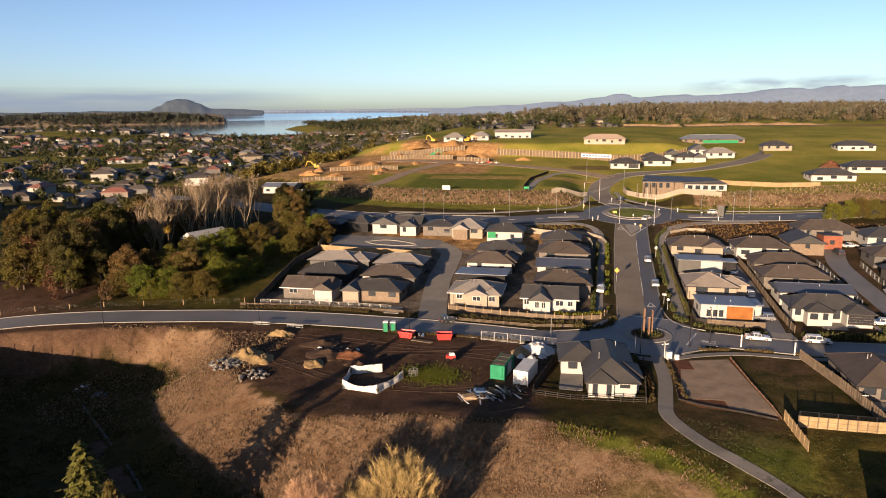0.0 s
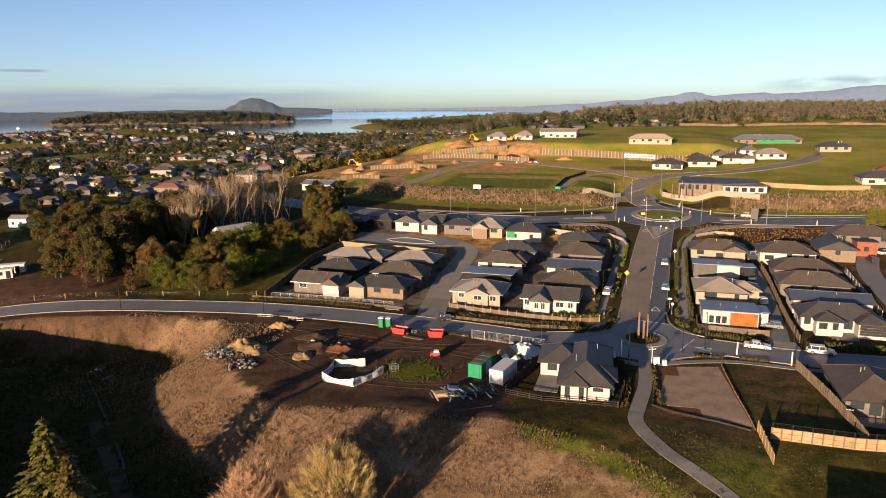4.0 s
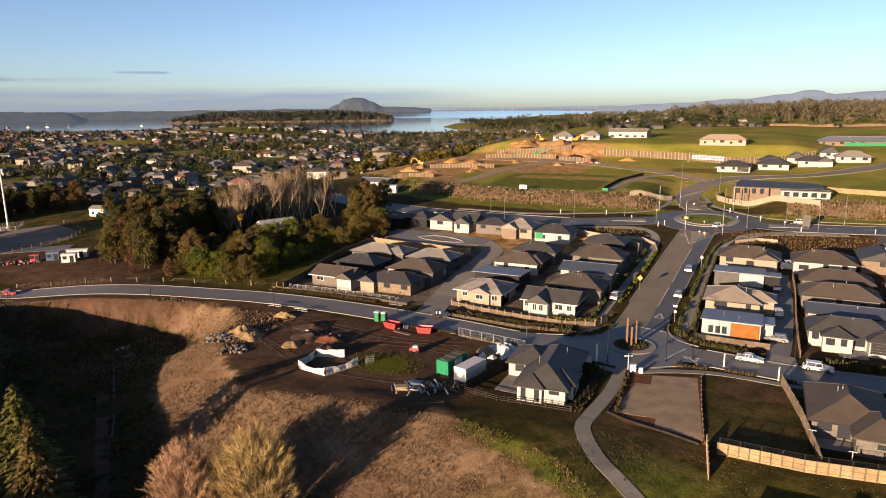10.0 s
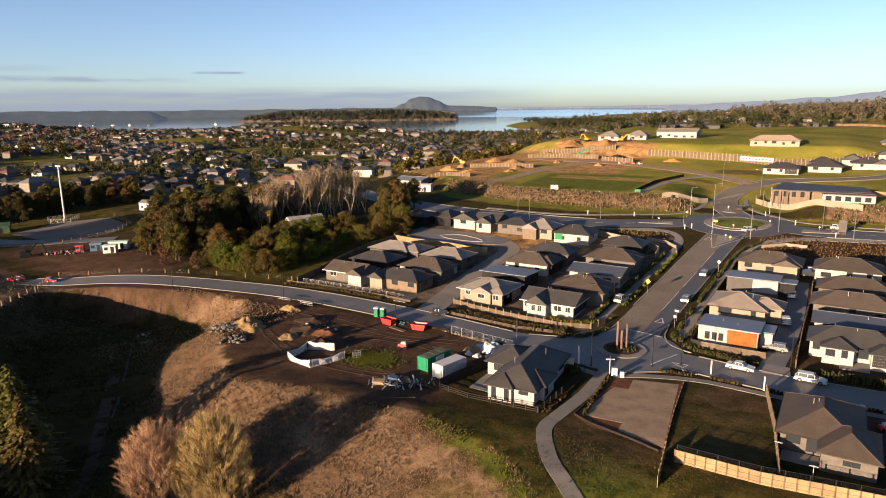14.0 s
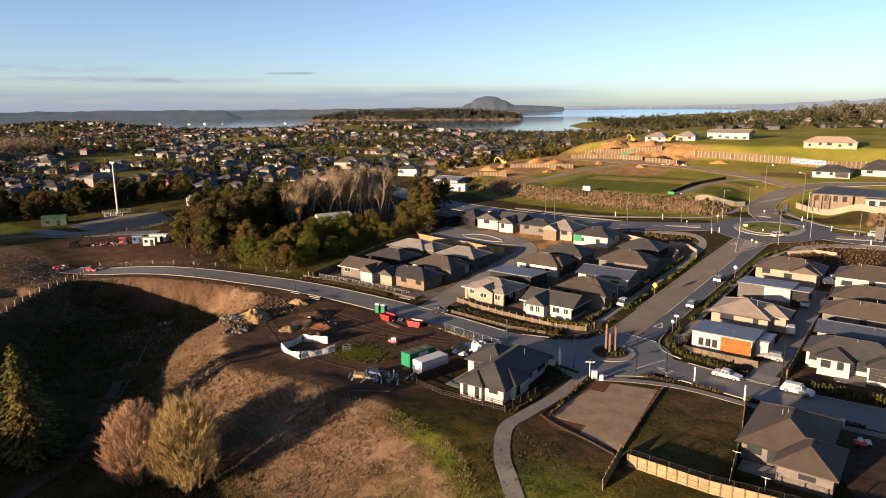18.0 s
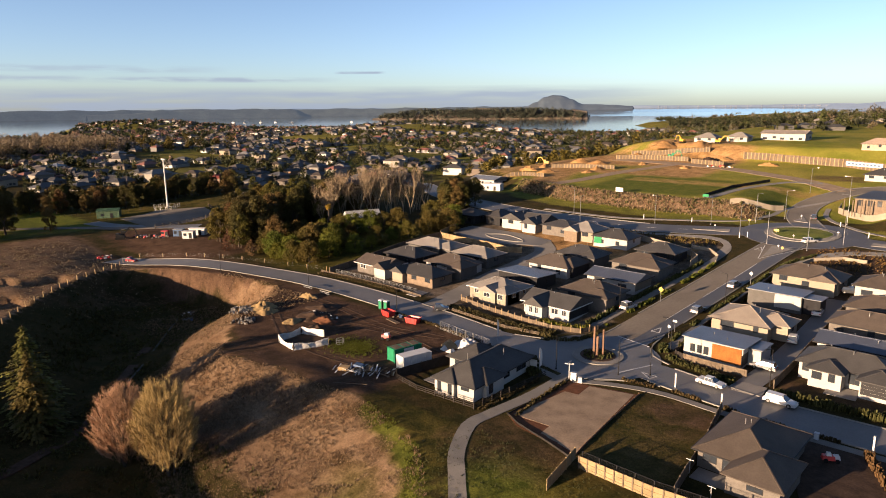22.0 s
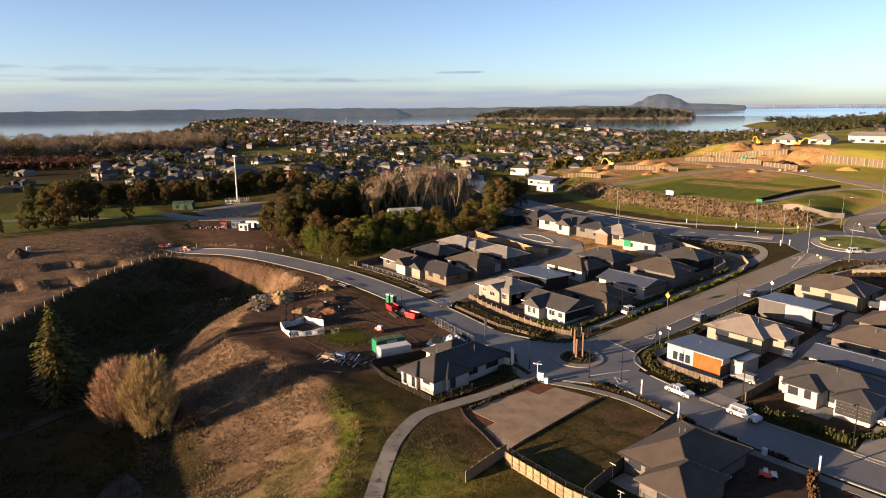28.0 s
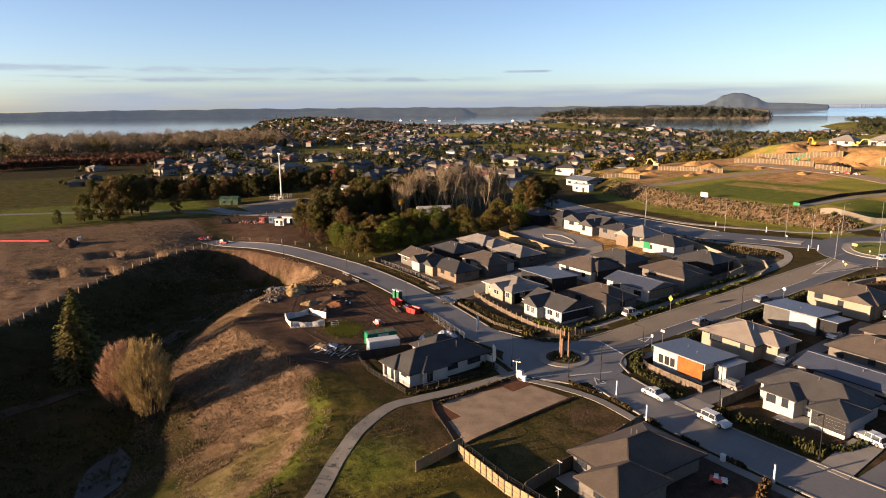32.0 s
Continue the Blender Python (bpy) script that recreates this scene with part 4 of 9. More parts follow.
ribbon("pavement_bank", [(14, 300), (4.5, 284), (3.5, 270), (1, 262)], .9, -.9, .12, "concrete", "pale footpath climbing beside the north road", "pavement", step=3)
ribbon("pavement_bank", [(16, 290), (19, 275), (27, 264), (42, 254), (70, 253.4), (110, 262)], .8, -.8, .12, "concrete", "pale footpath at the foot of the bank", "pavement", step=3)
ribbon("pavement_valley", [(-6, 122.6), (4, 121.8), (11.5, 121), (15, 120.2)], .8, -.8, .09, "concrete_path", "concrete footpath at the valley road", "pavement")
ribbon("pavement_east", [(17.5, 121), (24, 124.2), (32, 126.2), (44, 125.6), (60, 126), (85, 127.4)], .75, -.75, .09, "concrete_path", "concrete footpath beside the residential road", "pavement")
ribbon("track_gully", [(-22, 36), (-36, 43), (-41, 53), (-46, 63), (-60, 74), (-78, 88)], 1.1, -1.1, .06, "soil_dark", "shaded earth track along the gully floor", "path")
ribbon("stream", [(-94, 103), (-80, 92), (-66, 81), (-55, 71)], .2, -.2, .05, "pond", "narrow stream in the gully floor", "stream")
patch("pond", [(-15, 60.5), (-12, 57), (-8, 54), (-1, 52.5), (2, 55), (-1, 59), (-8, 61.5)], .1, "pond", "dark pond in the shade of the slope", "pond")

# cul-de-sac court
patch("court_paving", [(-80, 196), (-66, 192), (-54, 192.5), (-42, 196), (-42, 203), (-56, 205.5), (-78, 206)], .12, "asphalt", "asphalt turning court of the new street", "pavement")
s = Shape()
kerb_line("court_island_kerb", [(-66, 199), (-60, 201.5), (-52, 199.5), (-49, 197), (-54, 195.8), (-62, 196.6), (-66, 199)], 0, "oval concrete kerb island in the turning court", h=.3, w=.35)

# lots
ribbon("works_track", [(-72, 360), (-79, 340), (-84.5, 317), (-87, 290), (-92, 273)], 3.4, -3.4, .1, "gravel", "pale gravel haul track through the earthworks", "track", step=3)
for q in ([(-9, 115), (-22, 117), (-38, 114), (-52, 106)], [(-10, 104), (-22, 100.5), (-38, 101), (-54, 108)], [(-14, 122), (-28, 119), (-46, 121), (-66, 122)], [(-30, 120), (-34, 110), (-33, 100)]):
    for o in (-.9, .9):
        ribbon("wheel_rut", q, o + .16, o - .16, .04, "soil_dark", "brown wheel rut pressed into the muddy site", "wheel rut", step=1.5, thick=.06)
patch("lot_border", [(17.2, 120.4), (28.6, 123.2), (31.3, 99.8), (20.2, 101.6), (17.0, 103.6)], .03, "soil_red", "dark brown soil border round the building lot", "lot")
patch("bare_lot", [(19.5, 120.5), (28.2, 122.8), (31, 100.6), (24.2, 102), (24, 104.6), (17.6, 104.2)], .05, "gravel", "levelled gravel building platform", "building lot")
patch("brown_lot", [(17.2, 119.5), (21, 121), (21.4, 116.8), (17.4, 116.2)], .07, "soil_red", "reddish bare soil corner of the lot", "building lot")
patch("asphalt_court", [(-222, 139), (-189, 138), (-187, 158), (-192, 168), (-214, 174), (-228, 160)], .1, "chipseal", "worn grey sealed sports court by the mast", "court")
ribbon("park_drive", [(-188, 140), (-200, 128), (-214, 118), (-232, 96), (-250, 60), (-262, 30)], 2.2, -2.2, .1, "chipseal", "grey driveway through the park", "road", step=4)
ribbon("yard_drive", [(-176, 152), (-190, 141), (-205, 131), (-222, 127)], 3.5, -3.5, .08, "asphalt", "asphalt yard beside the site huts", "road", step=4)
for q in ([(-42.5, 139), (-42.5, 143.5), (-39, 143.5), (-39, 139)], [(39.3, 135.2), (44, 135.2), (43.6, 139.5), (39.6, 139.5)], [(62, 135), (66, 135), (65, 146), (61, 146)]):
    patch("driveway", q, .11, "concrete", "pale concrete driveway crossing", "driveway")

# markings
def mark(outline, dz=.1, colour="paint_white", label="white road marking"):
    patch("road_marking", outline, dz, colour, label, "road marking", thick=.01, cell=3)

def dashes(pts, off, run, gap, w=.14, dz=.1):
    line = smooth_line(pts, .5)
    nor = sides(line)
    i, st = 0, max(1, int((run + gap) / .5))
    while i + run / .5 < len(line):
        a, b = line[i] + nor[i] * off, line[int(i + run / .5)] + nor[int(i + run / .5)] * off
        n = nor[i]
        mark([((a + n * w).x, (a + n * w).y), ((a - n * w).x, (a - n * w).y), ((b - n * w).x, (b - n * w).y), ((b + n * w).x, (b + n * w).y)], dz)
        i += st

dashes(MAIN[2:8], 0, 3, 7, .12, .13)
dashes(MAIN[9:13], 0, 3, 7, .12, .13)
dashes(AVENUE[1:5], -1.2, 14, 4, .07, .11)
mark([(12.5, 145.7), (20.3, 144.2), (20.4, 144.5), (12.6, 146.0)], .11)
mark([(21.8, 129.3), (22.1, 129.2), (25, 136.4), (24.7, 136.5)], .12)

def give_way(x, y, turn, size=1.5):
    """A hollow triangle on the road."""
    t = radians(turn)
    for a, b in (((-.5, 0), (.5, 0)), ((.5, 0), (0, 1.5)), ((0, 1.5), (-.5, 0))):
        p, q = [Vector((x + size * (c[0] * math.cos(t) - c[1] * math.sin(t)), y + size * (c[0] * math.sin(t) + c[1] * math.cos(t)), 0)) for c in (a, b)]
        n = Vector((-(q - p).y, (q - p).x, 0)).normalized() * .1
        mark([((p + n).x, (p + n).y), ((p - n).x, (p - n).y), ((q - n).x, (q - n).y), ((q + n).x, (q + n).y)], .12, label="white give-way triangle painted on the road")

give_way(17.6, 152.5, 0, 1.8)
give_way(27.5, 131.2, 72, 1.8)
give_way(14.5, 222.5, 0, 2.0)

# splitter islands at the large roundabout
for q, lab in (([(17.5, 217), (22.5, 227.5), (16.5, 228)], "south"), ([(12, 264), (16.5, 263), (12.6, 272)], "north"), ([(38.5, 243.5), (38.5, 240), (50, 241.2)], "east"), ([(0, 241), (1, 237.4), (-10, 236)], "west")):
    patch("splitter_island", q, .22, "concrete", "raised concrete splitter island with a keep-left sign", "traffic island", thick=.3)
for a, b in (((17.2, 214.5), (14.6, 228)), ((17.4, 214.5), (24.4, 229))):
    d = Vector((b[0] - a[0], b[1] - a[1], 0)).normalized()
    mark([(a[0] - d.y * .1, a[1] + d.x * .1), (a[0] + d.y * .1, a[1] - d.x * .1), (b[0] + d.y * .1, b[1] - d.x * .1), (b[0] - d.y * .1, b[1] + d.x * .1)], .13)

# ---- houses ----
def hip(s, x0, x1, y0, y1, z, rise, over=.5, kind="hip"):
    """A roof solid over a rectangle: hip, gable along x or y, or a single slope."""
    x0, x1, y0, y1 = x0 - over, x1 + over, y0 - over, y1 + over
    w, d = x1 - x0, y1 - y0
    t = .14
    if kind == "mono":
        top = [(x0, y0, z + rise + t), (x1, y0, z + rise + t), (x1, y1, z + t), (x0, y1, z + t)]
        bot = [(x0, y0, z + rise), (x1, y0, z + rise), (x1, y1, z), (x0, y1, z)]
        return s.add(bot + top, [(3, 2, 1, 0), (4, 5, 6, 7), (0, 1, 5, 4), (1, 2, 6, 5), (2, 3, 7, 6), (3, 0, 4, 7)])
    if kind == "hip":
        i = min(w, d) / 2
        if w >= d:
            r = [(x0 + i, (y0 + y1) / 2, z + rise + t), (x1 - i, (y0 + y1) / 2, z + rise + t)]
        else:
            r = [((x0 + x1) / 2, y0 + i, z + rise + t), ((x0 + x1) / 2, y1 - i, z + rise + t)]
    elif kind == "gable_x":
        r = [(x0, (y0 + y1) / 2, z + rise + t), (x1, (y0 + y1) / 2, z + rise + t)]
        w, d = 2, 1
    else:
        r = [((x0 + x1) / 2, y0, z + rise + t), ((x0 + x1) / 2, y1, z + rise + t)]
        w, d = 1, 2
    p = [(x0, y0, z), (x1, y0, z), (x1, y1, z), (x0, y1, z), (x0, y0, z + t), (x1, y0, z + t), (x1, y1, z + t), (x0, y1, z + t)] + r
    f = [(3, 2, 1, 0), (0, 1, 5, 4), (1, 2, 6, 5), (2, 3, 7, 6), (3, 0, 4, 7)]
    f += [(4, 5, 9, 8), (5, 6, 9), (6, 7, 8, 9), (7, 4, 8)] if w >= d else [(4, 5, 8), (5, 6, 9, 8), (6, 7, 9), (7, 4, 8, 9)]
    return s.add(p, f)


def ridge_caps(s, x0, x1, y0, y1, z, rise, over=.5, kind="hip", r=.09):
    x0, x1, y0, y1, z = x0 - over, x1 + over, y0 - over, y1 + over, z + .16
    w, d = x1 - x0, y1 - y0
    i = min(w, d) / 2
    cx, cy = (x0 + x1) / 2, (y0 + y1) / 2
    if kind == "hip":
        a, b = ((x0 + i, cy, z + rise), (x1 - i, cy, z + rise)) if w >= d else ((cx, y0 + i, z + rise), (cx, y1 - i, z + rise))
        ends = ((a, (x0, y0, z)), (a, (x0, y1, z)), (b, (x1, y0, z)), (b, (x1, y1, z))) if w >= d else ((a, (x0, y0, z)), (a, (x1, y0, z)), (b, (x0, y1, z)), (b, (x1, y1, z)))
        for p, q in ends:
            s.beam(p, q, r * 2, r)
    else:
        a, b = ((x0, cy, z + rise), (x1, cy, z + rise)) if kind == "gable_x" else ((cx, y0, z + rise), (cx, y1, z + rise))
    if (Vector(a) - Vector(b)).length > .2:
        s.beam(a, b, r * 2, r)


def window(parent, side, rect, along, width, sill, high, fr="trim_dark"):
    """A framed window on one wall of a rectangle; side is S, N, W or E."""
    x0, x1, y0, y1 = rect
    if side in "SN":
        y, sg = (y0, -1) if side == "S" else (y1, 1)
        a, b = (along - width / 2, along + width / 2)
        f = Shape()
        for q in ((a, a + .08, sill, sill + high), (b - .08, b, sill, sill + high), (a + .08, b - .08, sill, sill + .08), (a + .08, b - .08, sill + high - .08, sill + high)) + (((a + b) / 2 - .03, (a + b) / 2 + .03, sill + .08, sill + high - .08),):
            f.box(q[0], q[1], min(y, y + sg * .07), max(y, y + sg * .07), q[2], q[3])
        g = Shape().box(a + .08, b - .08, min(y, y + sg * .03), max(y, y + sg * .03), sill + .08, sill + high - .08)
    else:
        x, sg = (x0, -1) if side == "W" else (x1, 1)
        a, b = (along - width / 2, along + width / 2)
        f = Shape()
        for q in ((a, a + .08, sill, sill + high), (b - .08, b, sill, sill + high), (a + .08, b - .08, sill, sill + .08), (a + .08, b - .08, sill + high - .08, sill + high)) + (((a + b) / 2 - .03, (a + b) / 2 + .03, sill + .08, sill + high - .08),):
            f.box(min(x, x + sg * .07), max(x, x + sg * .07), q[0], q[1], q[2], q[3])
        g = Shape().box(min(x, x + sg * .03), max(x, x + sg * .03), a + .08, b - .08, sill + .08, sill + high - .08)
    w = part("window", f, fr, parent)
    part("pane", g, "glass", w)


def garage_door(parent, side, rect, along, width=4.8, mat="trim_dark", high=2.15):
    x0, x1, y0, y1 = rect
    g = Shape()
    for k in range(4):
        z0, z1 = .05 + k * high / 4, .02 + (k + 1) * high / 4
        if side == "S":
            g.box(along - width / 2, along + width / 2, y0 - .05, y0 + .01, z0, z1)
        elif side == "N":
            g.box(along - width / 2, along + width / 2, y1 - .01, y1 + .05, z0, z1)
        elif side == "E":
            g.box(x1 - .01, x1 + .05, along - width / 2, along + width / 2, z0, z1)
        else:
            g.box(x0 - .05, x0 + .01, along - width / 2, along + width / 2, z0, z1)
    part("garage_door", g, mat, parent)


def house(x0, x1, y0, y1, roof, wall, label, kind="hip", rise=2.0, wings=(), high=2.3, over=.6, trim="trim_dark", seed=1, garage=None, windows=None, caps=True, category="house", group="houses of the estate", panels=(), base=None, vents=2, turn=0):
    """A single-storey house over a rectangle, with wings (rectangle, roof kind, rise, wall) joined to it."""
    rnd = random.Random(seed)
    cx, cy = (x0 + x1) / 2, (y0 + y1) / 2
    far = group == "houses of the terrace"
    if far:
        base, high, rise, over = height(cx, cy) - .15, min(high, 2.4) if category == "house" else high, max(rise, 2.5) if kind == "hip" else rise, .65
    z = base if base is not None else max(height(x, y) for x in (x0, cx, x1) for y in (y0, cy, y1))
    low = min(height(x, y) for x in (x0, x1) for y in (y0, y1)) - z - .4
    h = thing("house", pose(cx, cy, z + .12, 0, 0, turn), label, category, group)
    r = (x0 - cx, x1 - cx, y0 - cy, y1 - cy)
    back = high if kind != "mono" else high
    sh = Shape()
    if kind == "mono":
        top = high + rise
        sh.add([(r[0], r[2], low), (r[1], r[2], low), (r[1], r[3], low), (r[0], r[3], low), (r[0], r[2], top), (r[1], r[2], top), (r[1], r[3], high), (r[0], r[3], high)],
               [(3, 2, 1, 0), (4, 5, 6, 7), (0, 1, 5, 4), (1, 2, 6, 5), (2, 3, 7, 6), (3, 0, 4, 7)])
    else:
        sh.box(*r, low, high)
        gable_wall(sh, r, high, rise, kind)
    part("wall", sh, wall, h)
    part("roof", hip(Shape(), *r, high, rise, over, kind), roof, h)
    fs = Shape()
    o = over
    if kind != "mono":
        for q in ((r[0] - o - .1, r[1] + o + .1, r[2] - o - .12, r[2] - o), (r[0] - o - .1, r[1] + o + .1, r[3] + o, r[3] + o + .12), (r[0] - o - .12, r[0] - o, r[2] - o, r[3] + o), (r[1] + o, r[1] + o + .12, r[2] - o, r[3] + o)):
            fs.box(*q, high - .04, high + .13)
        part("gutter", fs, trim, h)
        if caps:
            rc = Shape()
            ridge_caps(rc, *r, high, rise, over, kind)
            part("ridge_cap", rc, roof, h)
    rects = [(r, set())]
    for k, wg in enumerate(wings):
        (a, b, c, d), wk, wr, ww = wg[0], wg[1], wg[2], wg[3]
        q = (a - cx, b - cx, c - cy, d - cy)
        wh = wg[4] if len(wg) > 4 else high
        ws = Shape().box(*q, low, wh)
        gable_wall(ws, q, wh, wr, wk)
        part("wing_wall", ws, ww, h)
        part("wing_roof", hip(Shape(), *q, wh + .01, wr, over - .05, wk), roof, h)
        rc = Shape()
        if caps and wk != "mono":
            ridge_caps(rc, *q, wh, wr, over - .05, wk)
            part("ridge_cap", rc, roof, h)
        rects.append((q, set()))
    for (px0, px1, py0, py1, z0, z1, pm) in panels:
        part("cladding_panel", Shape().box(px0 - cx, px1 - cx, py0 - cy, py1 - cy, z0, z1), pm, h)
    if windows is None:
        windows = []
        n = max(1, int((x1 - x0) / 4.5))
        for i in range(n):
            windows.append(("S", x0 + (i + .5) * (x1 - x0) / n + rnd.uniform(-.5, .5), rnd.choice((1.2, 1.8, 2.2)), rnd.choice((.3, .9, .9)), 1.2))
        for i in range(n - 1):
            windows.append(("N", x0 + (i + .7) * (x1 - x0) / n, 1.6, .9, 1.2))
        for sd in "WE":
            for i in range(max(1, int((y1 - y0) / 5))):
                windows.append((sd, y0 + (i + .5) * (y1 - y0) / max(1, int((y1 - y0) / 5)), rnd.choice((.8, 1.5, 1.8)), .9, 1.15))
    for wd in windows:
        sd, al, wi, si, hi = wd[:5]
        q = rects[wd[5]][0] if len(wd) > 5 else r
        if si + hi > 2.35:
            hi = 2.35 - si
        window(h, sd, q, al - (cx if sd in "SN" else cy), wi, si, hi, trim)
    if garage:
        gd = garage
        q = rects[gd[3]][0] if len(gd) > 3 else r
        garage_door(h, gd[0], q, gd[1] - (cx if gd[0] in "SN" else cy), mat=gd[2])
    for k in range(vents):
        vx, vy = rnd.uniform(r[0] * .5, r[1] * .5), rnd.uniform(r[2] * .4, r[3] * .4)
        part("roof_vent", Shape().tube((vx, vy, high + .4), (vx, vy, high + rise + .35), .07, .07, 6), "steel", h)
    return h


def gable_wall(sh, r, high, rise, kind):
    if kind == "gable_x":
        for x in (r[0], r[1] - .12):
            sh.add([(x, r[2], high), (x + .12, r[2], high), (x + .12, r[3], high), (x, r[3], high), (x, (r[2] + r[3]) / 2, high + rise * .93), (x + .12, (r[2] + r[3]) / 2, high + rise * .93)], [(3, 2, 1, 0), (0, 1, 5, 4), (2, 3, 4, 5), (1, 2, 5), (3, 0, 4)])
    elif kind == "gable_y":
        for y in (r[2], r[3] - .12):
            sh.add([(r[0], y, high), (r[1], y, high), (r[1], y + .12, high), (r[0], y + .12, high), ((r[0] + r[1]) / 2, y, high + rise * .93), ((r[0] + r[1]) / 2, y + .12, high + rise * .93)], [(3, 2, 1, 0), (0, 1, 4), (2, 3, 5), (1, 2, 5, 4), (3, 0, 4, 5)])


# the house on the reserve
house(2.2, 9.8, 103, 120, "roof_charcoal", "plaster_white", "white plastered house with a charcoal hipped roof beside the footpath", rise=2.5, seed=2, turn=4,
      wings=(((-1.8, 5, 111.4, 119.2), "hip", 2.0, "plaster_white"), ((2.2, 6.2, 102.3, 107), "hip", 1.3, "plaster_white"), ((6, 10.6, 105.4, 110.4), "hip", 1.45, "plaster_white")),
      windows=[("S", 3.2, .8, .2, 2.0, 2), ("S", 5.4, .8, .2, 2.0, 2), ("S", 8.0, 1.6, 1.3, .6), ("E", 106.6, 1.2, .3, 1.9, 3), ("E", 112, 2.6, .9, 1.2), ("E", 117, 3.0, .9, 1.2), ("W", 115, 2.0, .4, 1.9, 1), ("S", .2, 1.6, .9, 1.2, 1), ("N", 6, 2, .9, 1.2)])
# the brown house by the timber fence
house(44.6, 54, 108.4, 121.6, "roof_brown", "brick_grey", "grey-brown brick house with a hipped tile roof and patio", rise=2.5, seed=3, trim="trim_dark",
      wings=(((49.6, 55.8, 104.6, 113), "hip", 1.9, "brick_grey"),),
      windows=[("S", 46.2, 1.8, .9, 1.2), ("S", 48.6, 1.6, .2, 2.1), ("W", 112.5, 1.8, .9, 1.2), ("W", 117, 2.2, .2, 2.1), ("S", 53, 1.9, 1.2, .7, 1), ("W", 106.5, 1.4, .2, 2.0, 1), ("E", 114, 1.4, .9, 1.2)])

# column beside the western street
house(-28.6, -16.95, 147.6, 157, "roof_grey", "plaster_cream", "cream house with a pale hipped roof and front gable", rise=2.0, seed=4, trim="trim_white", wings=(((-24.6, -19.68, 146.2, 151), "gable_y", 1.3, "plaster_cream"), ((-20.41, -16.95, 146.8, 152), "hip", 1.2, "plaster_cream")), windows=[("S", -26.42, 1.4, 0.9, 1.1), ("S", -22.14, 1.9, 0.9, 1.1, 1), ("S", -18.59, 1.5, 0.7, 1.3, 2), ("E", 150, 1.5, 0.9, 1.2), ("E", 154, 1.2, 0.9, 1.1), ("W", 152, 1.5, 0.9, 1.2), ("W", 155, 1.2, 0.9, 1.1)])
house(-29, -16.99, 159.5, 167.8, "roof_steel", "clad_dark", "dark-clad house with a pale low-pitched metal roof", kind="mono", rise=0.5, high=2.7, seed=5, vents=1)
house(-28.6, -16.59, 172.4, 180.4, "roof_brown", "plaster_white", "white-walled house with a dark brown hipped roof", rise=2.1, seed=6, wings=(((-20.77, -15.86, 174, 182), "hip", 1.7, "clad_dark"),))
house(-27.4, -15.57, 184, 192.5, "roof_charcoal", "clad_grey", "grey house with a charcoal hipped roof", rise=2.1, seed=7, wings=(((-19.76, -14.84, 183, 190), "hip", 1.6, "clad_grey"),))
house(-27.6, -16.5, 204.4, 213, "roof_charcoal", "plaster_white", "new white house with green building wrap on its front", rise=2.1, seed=8, panels=((-27.42, -24.87, 204.3, 204.38, 0.2, 2.3, "wrap_green"),))
# column beside the avenue
house(-11.4, 0.56, 146.6, 154.6, "roof_charcoal", "plaster_white", "white house with dark gables and a charcoal roof", kind="gable_x", rise=2.0, seed=9, trim="trim_white", wings=(((-9.56, -5.14, 144.6, 150), "gable_y", 1.9, "plaster_white"),), panels=((0.56, 0.64, 146.7, 154.5, 0.1, 2.5, "clad_dark"),), windows=[("S", -10.57, 1.2, 0.7, 1.4), ("S", -8.09, 1.0, 0.6, 1.5, 1), ("S", -6.62, 1.0, 0.6, 1.5, 1), ("S", -3.12, 1.8, 0.7, 1.3), ("S", -0.73, 1.2, 0.7, 1.3), ("W", 148.5, 1.2, 0.9, 1.2)])
house(-9, 3.51, 157.6, 166.6, "roof_brown", "brick_grey", "brown-roofed house with grey brick walls", rise=2.3, seed=10, wings=(((-2.56, 3.88, 156.6, 161), "hip", 1.3, "brick_grey"),))
house(-9.6, 3.46, 170.8, 179.4, "roof_navy", "plaster_white", "white house with a blue-grey metal gable roof", kind="gable_x", rise=1.3, seed=11, panels=((3.46, 3.54, 171, 179.2, 0.1, 2.5, "brick_tan"),))
house(-10, 3.06, 184, 193, "roof_brown", "brick_grey", "brick house with a dark brown hipped roof", rise=2.2, seed=12, wings=(((-4.48, 3.62, 183, 189), "hip", 1.6, "brick_grey"),))
house(-9.8, 1.06, 197.4, 206, "roof_charcoal", "clad_dark", "dark-clad house with a charcoal roof behind the retaining wall", rise=2.0, seed=13)
# row below the main road
house(-67, -58.6, 209.4, 219, "roof_charcoal", "plaster_white", "white gabled new house with charcoal roof", kind="gable_y", rise=2.2, seed=14, trim="trim_dark", wings=(((-60, -51, 211.5, 219), "gable_x", 2.0, "plaster_white"),))
house(-57, -51.6, 207.6, 216, "roof_charcoal", "plaster_white", "white gable-fronted new house with black garage door", kind="gable_y", rise=1.9, seed=15, windows=[("S", -55.5, 1.2, .5, 1.6), ("W", 210, 1, .9, 1.2)])
house(-49.4, -38.6, 208.6, 217.4, "roof_charcoal", "brick_grey", "grey brick new house with low charcoal roof", rise=1.5, seed=16)
house(-39.4, -29.4, 206.8, 216, "roof_grey", "plaster_cream", "cream new house with a pale grey hipped roof", rise=2.4, seed=17, wings=(((-38.6, -34, 205, 210), "gable_y", 1.5, "brick_tan"),))
